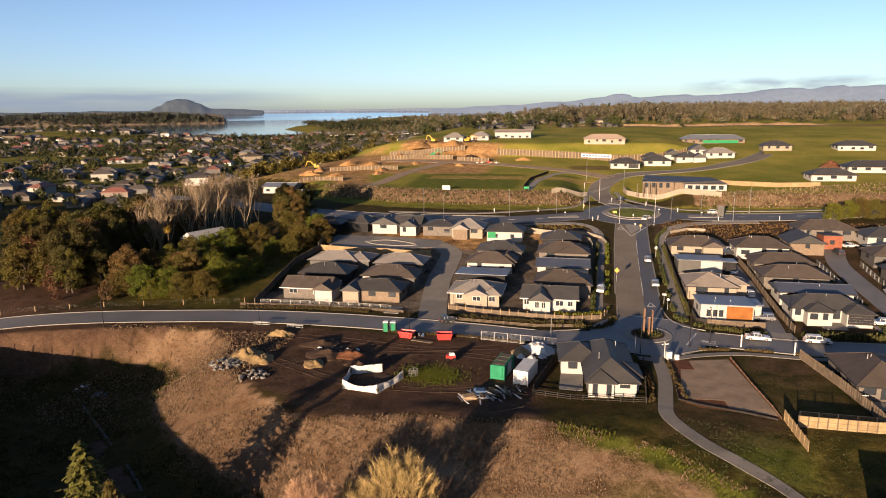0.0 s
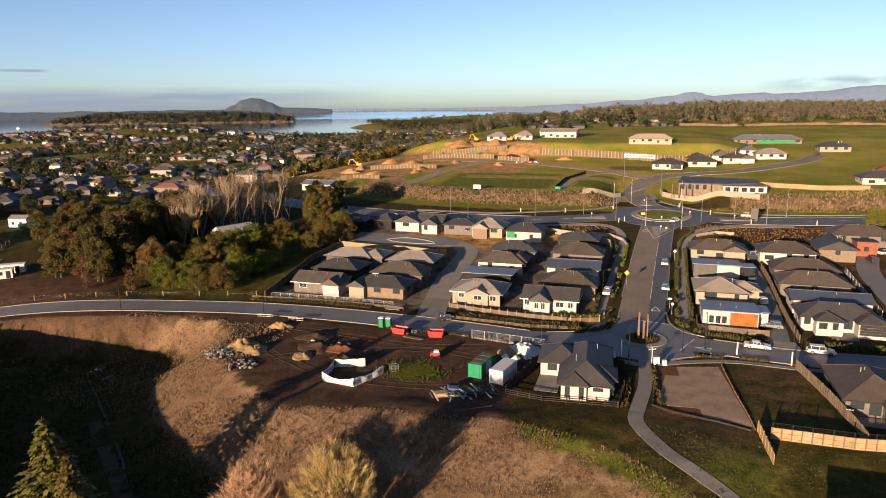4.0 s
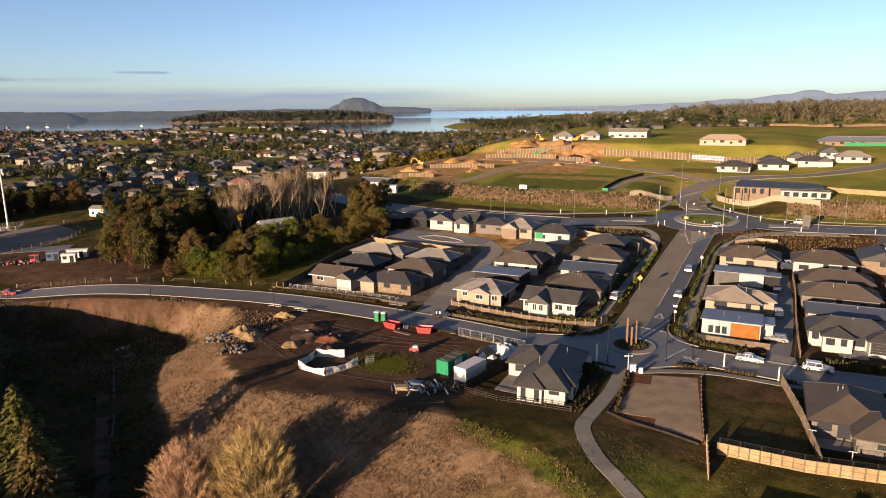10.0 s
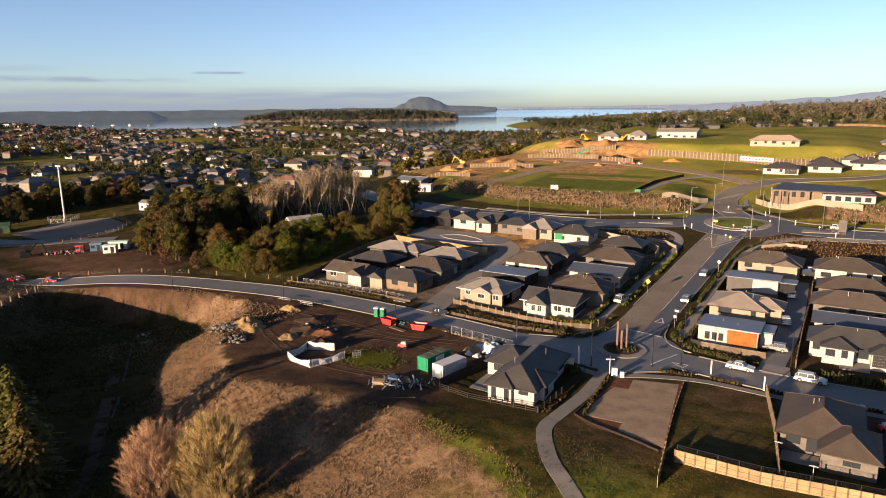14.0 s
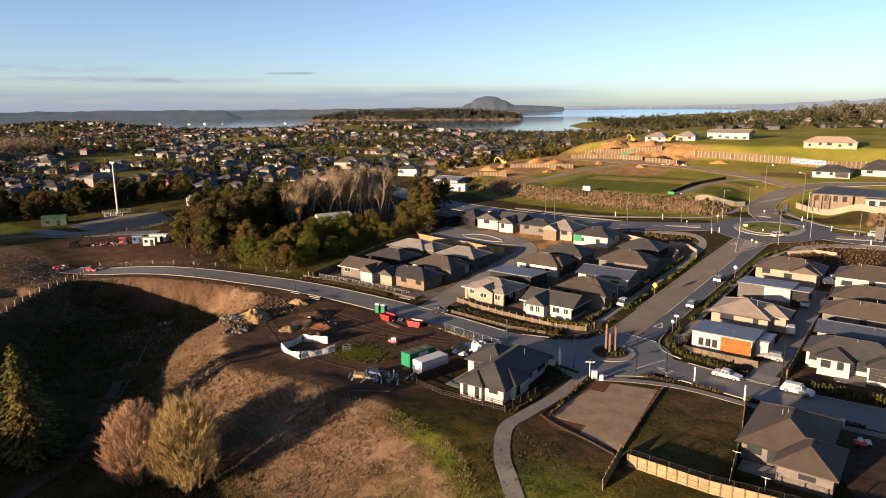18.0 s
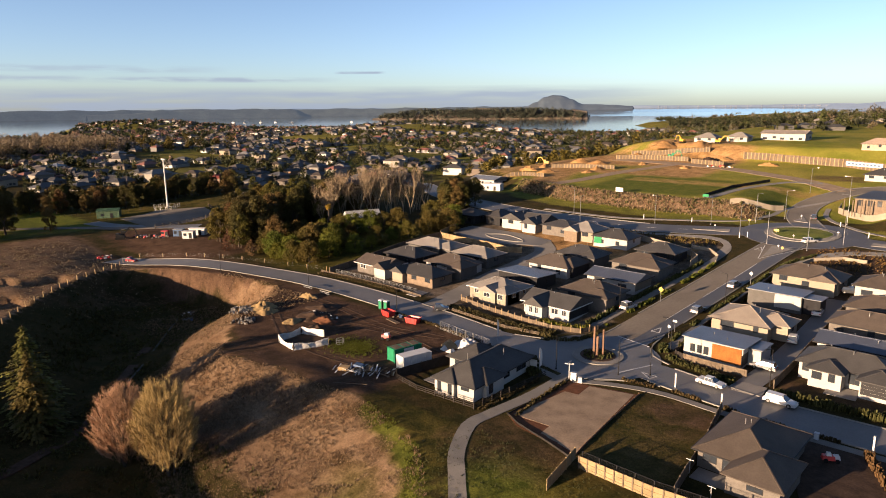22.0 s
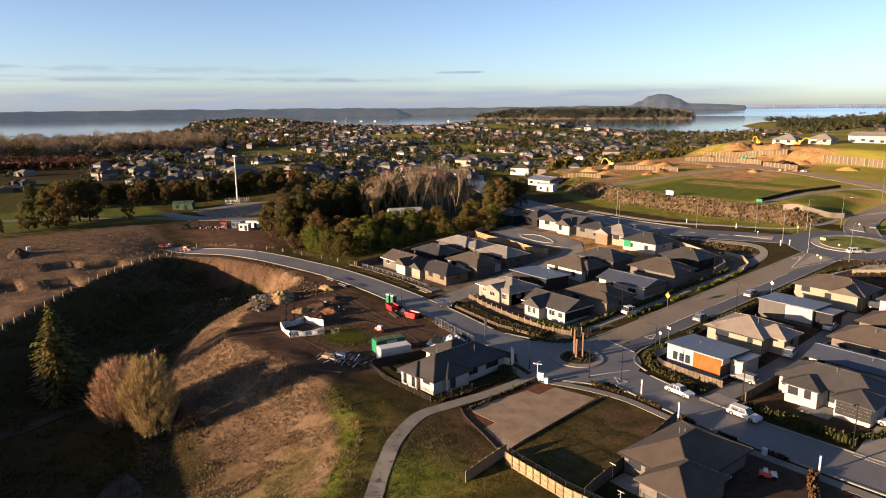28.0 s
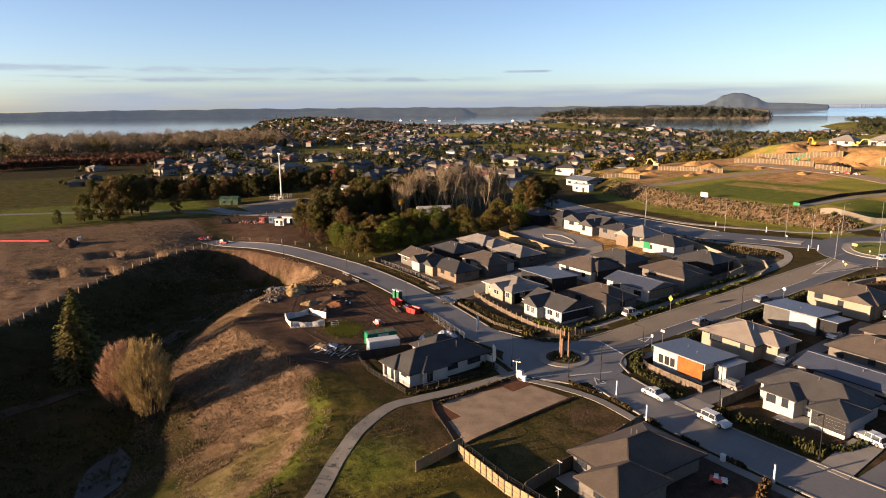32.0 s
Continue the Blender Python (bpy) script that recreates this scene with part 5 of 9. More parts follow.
# western blocks
house(-70.2, -58.73, 146.2, 154, "roof_brown", "brick_grey", "grey house with a brown roof and white front gable", kind="gable_x", rise=1.9, seed=18, trim="trim_white", wings=(((-61.55, -57.23, 145, 151), "gable_y", 1.6, "plaster_white"),))
house(-54.4, -40.86, 146.8, 154.4, "roof_charcoal", "brick_tan", "tan brick house with a charcoal hipped roof", rise=1.9, seed=19, wings=(((-54.59, -50.64, 145.4, 151), "gable_y", 1.5, "plaster_cream"),))
house(-70.4, -58.18, 157.6, 166, "roof_charcoal", "clad_dark", "dark house with a charcoal roof under construction", rise=2.0, seed=20)
house(-53.4, -40.24, 157.4, 166, "roof_brown", "plaster_white", "house with a brown roof in scaffolding", rise=2.1, seed=21, wings=(((-44.56, -39.49, 156.4, 163), "hip", 1.5, "clad_grey"),))
house(-72.6, -59.25, 169, 177.6, "roof_grey", "clad_grey", "grey house with a pale metal hipped roof", rise=1.9, seed=22, wings=(((-62.64, -55.87, 170, 178), "hip", 1.5, "clad_grey"),))
house(-53.4, -40.43, 168.4, 177, "roof_grey", "clad_grey", "grey house with a pale hipped roof on the street", rise=2.0, seed=23)
house(-88, -78.22, 207.8, 216, "roof_charcoal", "clad_dark", "dark house in the shade of the trees", rise=2.0, seed=24)
house(-75.4, -69.01, 210.6, 219, "roof_charcoal", "clad_dark", "charcoal-roofed dark house below the main road", rise=2.0, seed=25)
# first eastern column
house(26.9, 37.6, 144.8, 153.4, "roof_steel", "plaster_white", "white and orange timber-clad house with a low metal roof", kind="mono", rise=.45, high=2.9, over=.35, seed=26, trim="trim_dark",
      wings=(((34.6, 39.8, 147.5, 153), "mono", .2, "plaster_white", 2.6),), panels=((32.2, 37.4, 144.66, 144.78, .15, 3.1, "clad_orange"),),
      windows=[("S", 28.6, .9, .7, 1.5), ("S", 29.9, .9, .7, 1.5), ("S", 31.1, .9, .7, 1.5), ("S", 34.2, 1.2, .3, 2.0), ("W", 149, 1.5, .9, 1.2)], garage=("E", 146.6, "trim_dark"))
house(26.4, 37.2, 159.2, 170, "roof_beige", "plaster_cream", "cream house with a beige metal hipped roof", rise=2.2, seed=27, wings=(((34, 40, 162, 168), "hip", 1.5, "plaster_cream"),),
      windows=[("S", 29.5, 2.6, .9, 1.2), ("S", 35, 1.0, .9, 1.2), ("W", 164, 1.5, .9, 1.2), ("E", 165, 1.2, .9, 1.2, 1)])
house(26.8, 37.8, 178.6, 186.4, "roof_steel", "clad_grey", "grey and white house with a flat metal roof", kind="mono", rise=.35, high=2.8, over=.35, seed=28, panels=((32.4, 37.7, 178.48, 178.58, .1, 3.0, "plaster_white"),),
      wings=(((37, 41.2, 179.4, 184), "mono", .15, "clad_dark", 2.6),), windows=[("S", 33.6, 1.1, .1, 1.9), ("S", 36.6, 1.1, .1, 1.9), ("W", 182, 1.5, .9, 1.2)])
house(27, 41, 194.6, 203.4, "roof_brown", "plaster_cream", "cream house with a dark brown hipped roof", rise=2.2, seed=29, wings=(((35.4, 40.6, 193, 198), "gable_y", 1.5, "plaster_cream"),))
# second eastern column
house(46, 60, 147.6, 155, "roof_charcoal", "plaster_white", "white house with a charcoal hipped roof and garden", rise=2.2, seed=30, wings=(((48.2, 53, 144.9, 150), "hip", 1.2, "plaster_white"), ((55.6, 60.6, 144.6, 150), "hip", 1.3, "plaster_white")),
      windows=[("S", 47.1, 1.2, .7, 1.4), ("S", 49.4, 1.5, .7, 1.3, 1), ("S", 51.6, 1.0, .7, 1.4, 1), ("S", 54.4, 1.8, .2, 2.1), ("W", 150, 1.2, .9, 1.2)], garage=("S", 58.2, "trim_dark", 2))
house(46.2, 61.4, 157.6, 165, "roof_navy", "plaster_white", "long white house with a dark blue metal roof", kind="gable_x", rise=1.2, seed=31)
house(45.4, 60, 168.6, 176.6, "roof_brown", "brick_grey", "grey brick house with a brown hipped roof", rise=2.2, seed=32)
house(45.8, 60, 179.8, 187.4, "roof_brown", "brick_grey", "brick house with a brown hipped roof by the lane", rise=2.1, seed=33)
house(44.4, 58, 194, 203, "roof_brown", "plaster_white", "house with a dark brown hipped roof and white walls", rise=2.3, seed=34)
house(59.6, 68.4, 198.6, 209, "roof_charcoal", "brick_tan", "tan gable-fronted house with a charcoal roof", kind="gable_y", rise=2.2, seed=35)
house(70, 75, 204.6, 210, "roof_charcoal", "brick_red", "small red brick house front by the car court", kind="mono", rise=.2, high=3.2, over=.2, seed=36, vents=0)
house(66, 82, 214, 223, "roof_brown", "brick_grey", "brown-roofed house below the hedge", rise=2.3, seed=37)
house(82, 94, 206, 216, "roof_charcoal", "plaster_white", "white-walled house with a charcoal roof", rise=2.2, seed=38)
house(77, 90, 188, 196.6, "roof_brown", "clad_grey", "grey house with a brown roof by the lane", rise=2.2, seed=39)
house(76, 88, 172, 181, "roof_charcoal", "clad_grey", "grey weatherboard gabled house by the lane", kind="gable_y", rise=2.4, seed=40)
house(76, 89, 155, 164, "roof_brown", "clad_grey", "weatherboard house with a brown roof", rise=2.2, seed=41)
house(92, 104, 186, 196, "roof_charcoal", "plaster_white", "white house with a charcoal roof", rise=2.2, seed=42)
house(76, 90, 140, 149, "roof_charcoal", "plaster_white", "white house with a charcoal roof", rise=2.2, seed=43)

# houses of the terrace
T = "houses of the terrace"
house(16, 30, 342, 352, "roof_charcoal", "plaster_white", "new white house with a black hipped roof on bare soil", rise=2.2, seed=50, group=T, garage=("S", 27, "trim_dark"))
house(33, 46, 352, 362, "roof_charcoal", "plaster_white", "new white house with a black roof on the terrace", rise=2.4, seed=51, group=T)
house(50, 62, 362, 372, "roof_charcoal", "plaster_white", "new house with a charcoal roof and white entrance", rise=2.4, seed=52, group=T, wings=(((58, 64, 360, 367), "gable_y", 2.0, "plaster_white"),))
house(66, 80, 371, 381, "roof_grey", "plaster_white", "new white house with a pale grey hipped roof", rise=2.4, seed=53, group=T)
house(45.5, 54, 374, 383, "roof_charcoal", "plaster_white", "new white gabled house with a black roof", kind="gable_y", rise=2.4, seed=65, group=T)
house(33, 43, 365, 374, "roof_charcoal", "brick_tan", "new brick house with a black hipped roof", rise=2.4, seed=66, group=T)
house(60, 68, 384, 393, "roof_charcoal", "plaster_white", "new white house with a steep black gable", kind="gable_y", rise=2.6, seed=67, group=T)
house(100, 114.5, 396, 406, "roof_charcoal", "plaster_cream", "cream house with a black roof and solar panels", rise=2.0, seed=54, group=T)
house(137.5, 156, 396, 406, "roof_charcoal", "plaster_white", "long white house with a charcoal roof on the hill", rise=1.8, seed=55, group=T)
house(95, 112, 299, 309, "roof_charcoal", "plaster_white", "white house with a black hipped roof above the bank", rise=2.2, seed=56, group=T)
house(117, 139, 322, 332, "roof_charcoal", "plaster_white", "white house with a black roof beside a soil heap", rise=2.4, seed=57, group=T)
house(62, 98, 431, 441, "roof_steel", "brick_tan", "long terrace house being built behind green netting", rise=2.2, seed=58, group=T, panels=((74, 94, 429.6, 429.8, .1, 1.8, "wrap_green"),))
house(-82, -70, 406, 416, "roof_grey", "plaster_white", "white farmhouse with a pale roof above the earthworks", rise=2.6, seed=59, group=T)
house(-66, -55, 412, 421, "roof_grey", "plaster_white", "white cottage with a pale roof above the earthworks", rise=2.4, seed=60, group=T)
house(-53, -30, 428, 440, "roof_beige", "plaster_white", "large pale shed with a low cream roof", kind="gable_x", rise=1.6, high=3.6, seed=61, group=T, category="shed", vents=0)
house(3, 26, 397, 406, "wrap_pale", "wrap_pale", "house frame wrapped in pale pinkish sheet and scaffolding", rise=2.4, seed=62, group=T, vents=0)
house(-141, -126.5, 279, 289, "roof_steel", "plaster_white", "white boat shed with a blue-green metal roof", kind="gable_x", rise=1.4, high=3.0, seed=63, group=T, category="shed", vents=0)
house(-119.9, -108.1, 181.6, 188.4, "roof_pale", "plaster_cream", "barn with a pale metal roof among the trees", kind="gable_x", rise=2.1, high=4.2, turn=67, seed=64, group=T, category="barn", vents=0)

# ---- trees ----
def leaf_cloud(s, rnd, c, r, n, size, flat=.8):
    """n leaf sprays scattered through the shell of an uneven clump."""
    for _ in range(n):
        d = Vector((rnd.gauss(0, 1), rnd.gauss(0, 1), rnd.gauss(0, 1))).normalized()
        q = Vector(c) + Vector((d.x * r, d.y * r, d.z * r * flat)) * rnd.uniform(.55, 1.05)
        a = Vector((rnd.gauss(0, 1), rnd.gauss(0, 1), rnd.gauss(0, 1))).normalized() * size * rnd.uniform(.6, 1.3)
        b = (d + Vector((rnd.gauss(0, .6), rnd.gauss(0, .6), rnd.gauss(0, .6)))).cross(a).normalized() * size * rnd.uniform(.4, .9)
        s.add([q - a, q + b * .7, q + a, q - b * .7], [(0, 1, 2, 3)])


def limbs(s, rnd, p, d, length, r, depth, spread=.55, tips=None, n=5, up=.1, taper=.58):
    """Tapered limbs that fork as they climb."""
    q = p + d * length
    s.tube(p, q, r, r * .62, n, False)
    if depth == 0:
        if tips is not None:
            tips.append(q)
        return
    for _ in range(rnd.choice((2, 3, 3))):
        e = (d + Vector((rnd.uniform(-1, 1), rnd.uniform(-1, 1), rnd.uniform(-.5, .8) + up)) * spread).normalized()
        limbs(s, rnd, p + d * length * rnd.uniform(.6, 1), e, length * rnd.uniform(.55, .85), r * taper, depth - 1, spread, tips, max(3, n - 1), up, taper)


def leafy(seed, tall, wide, leaf, clumps=34, per=62, size=.42, trunk="bark"):
    """A broadleaved tree: trunk and limbs, and a crown of many clumps with gaps between them."""
    rnd = random.Random(seed)
    t, tips = Shape(), []
    limbs(t, rnd, Vector((0, 0, -.4)), Vector((rnd.uniform(-.06, .06), 0, 1)).normalized(), tall * .34, tall * .028, 2, .6, tips, 7)
    c = Shape()
    for _ in range(clumps):
        a, h = rnd.uniform(0, math.tau), rnd.uniform(0, 1)
        rr = wide * .5 * math.sqrt(max(.05, 1 - (h * 1.5 - .5) ** 2)) * rnd.uniform(.45, 1)
        leaf_cloud(c, rnd, (math.cos(a) * rr, math.sin(a) * rr, tall * (.1 + .84 * h)), wide * rnd.uniform(.1, .2), per, size)
    return t.mesh("trunk", trunk), c.mesh("crown", leaf)


def conifer(seed, tall, wide, leaf):
    """A conical conifer: close whorls of drooping branches hung with sprays."""
    rnd = random.Random(seed)
    t, c = Shape().tube((0, 0, -.5), (0, 0, tall), tall * .018, .03, 7), Shape()
    k = int(tall * 3)
    for i in range(k):
        h = tall * (.05 + .95 * i / k)
        full = wide * .5 * (1 - (h / tall) ** 1.7) + .12
        for j in range(11):
            a = rnd.uniform(0, math.tau)
            reach = full * rnd.uniform(.62, 1.08) * (1 + .16 * math.sin(a * 3 + h))
            droop = rnd.uniform(.12, .34)
            tip = Vector((math.cos(a) * reach, math.sin(a) * reach, h - reach * droop))
            t.tube((0, 0, h), tip, .035, .01, 3, False)
            m = max(3, int(reach * 4.5))
            for l in range(m):
                f = .12 + .9 * (l + rnd.random()) / m
                q = Vector((0, 0, h)).lerp(tip, f)
                sz = rnd.uniform(.24, .5)
                side = Vector((-math.sin(a), math.cos(a), 0)) * rnd.uniform(-.8, .8)
                a2 = (Vector((math.cos(a), math.sin(a), -droop - rnd.uniform(0, .5))) + side).normalized() * sz
                b2 = Vector((-math.sin(a), math.cos(a), rnd.uniform(-.6, .6))) * sz * rnd.uniform(.35, .7)
                c.add([q - a2 * .6, q + b2, q + a2, q - b2], [(0, 1, 2, 3)])
    return t.mesh("trunk", "bark"), c.mesh("crown", leaf)


def bare(seed, tall, spread=.42, depth=4, mat="bark_pale", twigs=0, twig_mat="twig", lean=.08, taper=.58, girth=.0105):
    """A leafless tree: forking limbs and, if asked, a haze of fine twigs."""
    rnd = random.Random(seed)
    t, tips = Shape(), []
    limbs(t, rnd, Vector((0, 0, -.4)), Vector((rnd.uniform(-lean, lean), rnd.uniform(-lean, lean), 1)).normalized(), tall * .3, tall * girth, depth, spread, tips, 6, .45, taper)
    c = Shape()
    for q in tips:
        for _ in range(twigs):
            d = Vector((rnd.gauss(0, .5), rnd.gauss(0, .5), rnd.uniform(-.1, 1))).normalized()
            e = q + d * rnd.uniform(.5, 1.6) * tall / 14
            w = d.orthogonal().normalized() * rnd.uniform(.03, .055)
            c.add([q - w, q + w, e], [(0, 1, 2)])
    return t.mesh("trunk", mat), c.mesh("crown", twig_mat) if twigs else None


def haze(seed, tall, wide, mat, n=34000):
    """A leafless many-stemmed tree whose fine upright twigs make a dense haze."""
    rnd = random.Random(seed)
    t, c = Shape(), Shape()
    for k in range(9):
        a, l = rnd.uniform(0, math.tau), rnd.uniform(.1, .42)
        d = Vector((math.cos(a) * l, math.sin(a) * l, 1)).normalized()
        limbs(t, rnd, Vector((math.cos(a) * .4, math.sin(a) * .4, -.4)), d, tall * .3, .13, 2, .3, None, 4, .5)
    for k in range(420):
        a, h = rnd.uniform(0, math.tau), rnd.betavariate(1.4, 1.2)
        lump = 1 + .28 * noise.noise(Vector((math.cos(a) * 1.6 + seed, math.sin(a) * 1.6, h * 3.2)))
        r = wide * .5 * (.3 + .7 * math.sin(math.pi * min(1, .12 + h * .84))) * lump * math.sqrt(rnd.uniform(.1, 1))
        tip = Vector((math.cos(a) * r, math.sin(a) * r, tall * (.14 + .76 * h)))
        lead = Vector((tip.x * .17 + rnd.gauss(0, .2), tip.y * .17 + rnd.gauss(0, .2), 1)).normalized()
        t.tube(tip - lead * 1.5, tip + lead * .5, .03, .012, 3, False)
        for _ in range(n // 420):
            f = rnd.uniform(-1.3, .8)
            p = tip + lead * f
            d = (lead + Vector((rnd.gauss(0, .42), rnd.gauss(0, .42), rnd.gauss(0, .25)))).normalized()
            w = d.orthogonal().normalized()
            w = (w * rnd.uniform(-1, 1) + d.cross(w) * rnd.uniform(-1, 1)).normalized() * rnd.uniform(.011, .022)
            c.add([p - w, p + w, p + d * rnd.uniform(.5, 1.2)], [(0, 1, 2)])
    return t.mesh("trunk", "bark"), c.mesh("crown", mat)


def plant(meshes, x, y, scale, turn, label, category="tree", group="", dz=0.0, name="tree", squash=1.0):
    ob = thing(name, pose(x, y, height(x, y) + dz, 0, 0, turn) @ Matrix.Diagonal((scale, scale, scale * squash, 1)), label, category, group)
    for me in meshes:
        if me:
            p = new(me.name.split(".")[0], me)
            p.parent = ob
    return ob


rnd = random.Random(5)
DARK = [leafy(100 + i, 15, 8.5, "leaf_brown" if i in (1, 4) else "leaf_dark", 50, 170, .25) for i in range(6)]
OLIVE = [leafy(120 + i, 13, 7, "leaf_olive", 46, 160, .24) for i in range(3)]
GREEN = [leafy(140 + i, 9, 8.5, "leaf_green" if i % 2 else "leaf_olive", 50, 160, .2) for i in range(4)]
RUST = [leafy(160 + i, 9, 6, "leaf_rust", 24, 44, .34) for i in range(2)]
BARE = [bare(180 + i, 26, .4, 5, "bark_pale", 2, "twig_grey", .05, .7, .0085) for i in range(5)]
TWIGGY = [bare(200 + i, 12, .36, 5, "twig", 46) for i in range(3)]
CONE = [conifer(220, 15, 9.5, "leaf_conifer"), conifer(221, 14, 7.6, "leaf_conifer")]

# the grove
for k in range(150):
    x, y = -96 - 56 * rnd.random(), 141 + 60 * rnd.random()
    dk, sc = rnd.random(), rnd.uniform(.75, 1.12)
    if x > -104 and y < 150 or x > -128 + .3 * max(0, y - 180) and y > 157:
        continue
    if x > -126:
        sc *= .72
    plant(rnd.choice(DARK if dk < .6 else OLIVE), x, y, sc, rnd.uniform(0, 360), "tall dark evergreen tree in the dense grove" if dk < .6 else "olive-brown tall tree in the dense grove", group="trees of the grove")
for x, y, sc in ((-90, 143.5, .8), (-95, 141, .75), (-99, 143, .85), (-103, 140.5, .6), (-106.5, 142, .9), (-90, 151, .9), (-94, 155, 1), (-88, 160, .7), (-101, 150, 1.0), (-97, 163, .6), (-89, 170, .7), (-84, 180, .75), (-90, 178, .5), (-83, 189, .9), (-80, 196, .95), (-86, 192, .85), (-92, 186, .5), (-102, 170, .6), (-110, 168, .55), (-116, 168, .7), (-104, 180, .95), (-101, 184, .8), (-107, 175, .9), (-112, 173, .85), (-98, 188, .9), (-103, 163, .8), (-110, 163, .75), (-108, 158, .85), (-114, 156, .9), (-112, 142, .7), (-84, 203, .9), (-92, 200, 1), (-87, 166, .5)):
    plant(rnd.choice(GREEN), x, y, sc, rnd.uniform(0, 360), "rounded sunlit green tree at the edge of the grove", group="green trees before the grove")
for k in range(32):
    u = k / 31
    plant(rnd.choice(BARE), -130 + 17 * u + rnd.uniform(-3.5, 3.5), 175 + 43 * u + rnd.uniform(-1, 1), rnd.uniform(.98, 1.14) * (1 - .22 * (2 * u - 1.1) ** 2), rnd.uniform(0, 360), "tall leafless grey-brown poplar", group="bare poplars behind the barn", dz=-4.2)
for k in range(14):
    plant(rnd.choice(DARK), -110 + 12 * rnd.random(), 219 + 16 * rnd.random(), rnd.uniform(.65, .9), rnd.uniform(0, 360), "dark evergreen tree below the main road", group="trees of the grove")


def palm(seed, tall):
    """A cabbage tree: a slim trunk, a head of drooping blades and a skirt of dead ones."""
    rnd = random.Random(seed)
    t, c = Shape().tube((0, 0, -.3), (.2, 0, tall - 1.6), .22, .16, 7), Shape()
    for k in range(170):
        a, rise = rnd.uniform(0, math.tau), rnd.uniform(-1.2, 1.2)
        out, side = Vector((math.cos(a), math.sin(a), 0)), Vector((-math.sin(a), math.cos(a), 0)) * .07
        p, ln = Vector((.2, 0, tall - 1.6)), rnd.uniform(1.1, 1.9)
        m = p + (out + Vector((0, 0, rise))).normalized() * ln * .6
        e = m + (out * .7 + Vector((0, 0, rise - 1))).normalized() * ln * .5
        c.add([p - side, p + side, m + side, m - side, e], [(0, 1, 2, 3), (3, 2, 4)])
    return t.mesh("trunk", "bark"), c.mesh("crown", "leaf_gold")


plant(palm(260, 11), -119.6, 173.8, 1.0, 0, "tall cabbage tree with drooping yellowish blades beside the barn", "palm", name="palm")
for x, y, sc in ((-131, 141, .9), (-113, 137.5, .6), (-145, 150, .7), (-126, 136, .5)):
    plant(rnd.choice(RUST), x, y, sc, rnd.uniform(0, 360), "small rust-brown tree at the grove's edge", group="rust trees by the road")

# gully trees
plant(CONE[0], -53, 57.5, 1.22, 20, "tall olive-green conifer standing in the gully", "conifer", name="conifer")
plant(CONE[1], -49, 56.5, 1.1, 120, "smaller olive-green conifer in the gully", "conifer", name="conifer")
WILLOW = [haze(240, 14, 7.6, "twig"), haze(241, 12.6, 8.6, "twig_pink"), haze(242, 9, 6, "twig", 15000)]
for x, y, sc, tn, k, lb in ((-19, 66.3, 1.16, 0, 0, "leafless ochre willow with a dense haze of upright twigs"), (-29, 63.6, 1.1, 70, 1, "leafless pinkish willow with a dense haze of upright twigs"), (-24.5, 66.4, 1.2, 200, 2, "smaller leafless ochre willow on the slope")):
    plant(WILLOW[k], x, y, sc, tn, lb, group="bare willows at the foot of the slope", name="willow")
# park and shelterbelt
for x, y, sc, kk in ((-212, 62, .5, 1), (-214, 72, .95, 1), (-215, 79, 1.15, 1), (-209, 83, .9, 1), (-219, 85, 1.25, 0), (-223, 92, 1.3, 0), (-226, 87, 1.2, 0), (-218, 95, 1.1, 0), (-229, 98, 1.2, 0), (-213, 109, .62, 0)):
    plant(rnd.choice(OLIVE if kk else DARK), x, y, sc, rnd.uniform(0, 360), "spreading dark tree on the park lawn", group="park trees")
for k in range(84):
    t = .36 + .64 * k / 83
    plant(rnd.choice(DARK), -300 + 62 * t + rnd.uniform(-9, 9) - (8 if k % 2 else 0), 10 + 200 * t + rnd.uniform(-2, 2), rnd.uniform(.5, .85), rnd.uniform(0, 360), "dark shelterbelt tree behind the sports court", group="shelterbelt trees")
for k in range(22):
    plant(rnd.choice(OLIVE), -195 + rnd.uniform(0, 55), 176 + rnd.uniform(0, 30), rnd.uniform(.6, 1), rnd.uniform(0, 360), "olive-brown tree beside the paddock", group="paddock trees")
for k in range(24):
    plant(rnd.choice(GREEN), 84 + k * 4.2 + rnd.uniform(-1, 1), 238.5 + rnd.uniform(-2, 2) + k * .5, rnd.uniform(.62, .8), rnd.uniform(0, 360), "dense yellow-green hedge tree by the main road", group="hedge trees")

# ---- far woods and suburbs ----
def woods(name, spots, leaf, label, size=1.3, per=26, category="woods"):
    """Many far trees as one mass: each a few uneven clumps of leaf sprays on a stem."""
    rnd, s = random.Random(len(spots)), Shape()
    for x, y, tall, wide in spots:
        z = height(x, y)
        s.tube((x, y, z - .5), (x, y, z + tall * .5), tall * .02, tall * .01, 3, False)
        for _ in range(4):
            c = (x + rnd.uniform(-.3, .3) * wide, y + rnd.uniform(-.3, .3) * wide, z + tall * rnd.uniform(.35, .85))
            leaf_cloud(s, rnd, c, wide * rnd.uniform(.2, .34), per, size * rnd.uniform(.7, 1.1), 1.1)
    return tagged(s.done(name, leaf), label, category, kind="stuff")


def dry_land(x, y):
    return shore(x, y) < -25


rnd = random.Random(11)


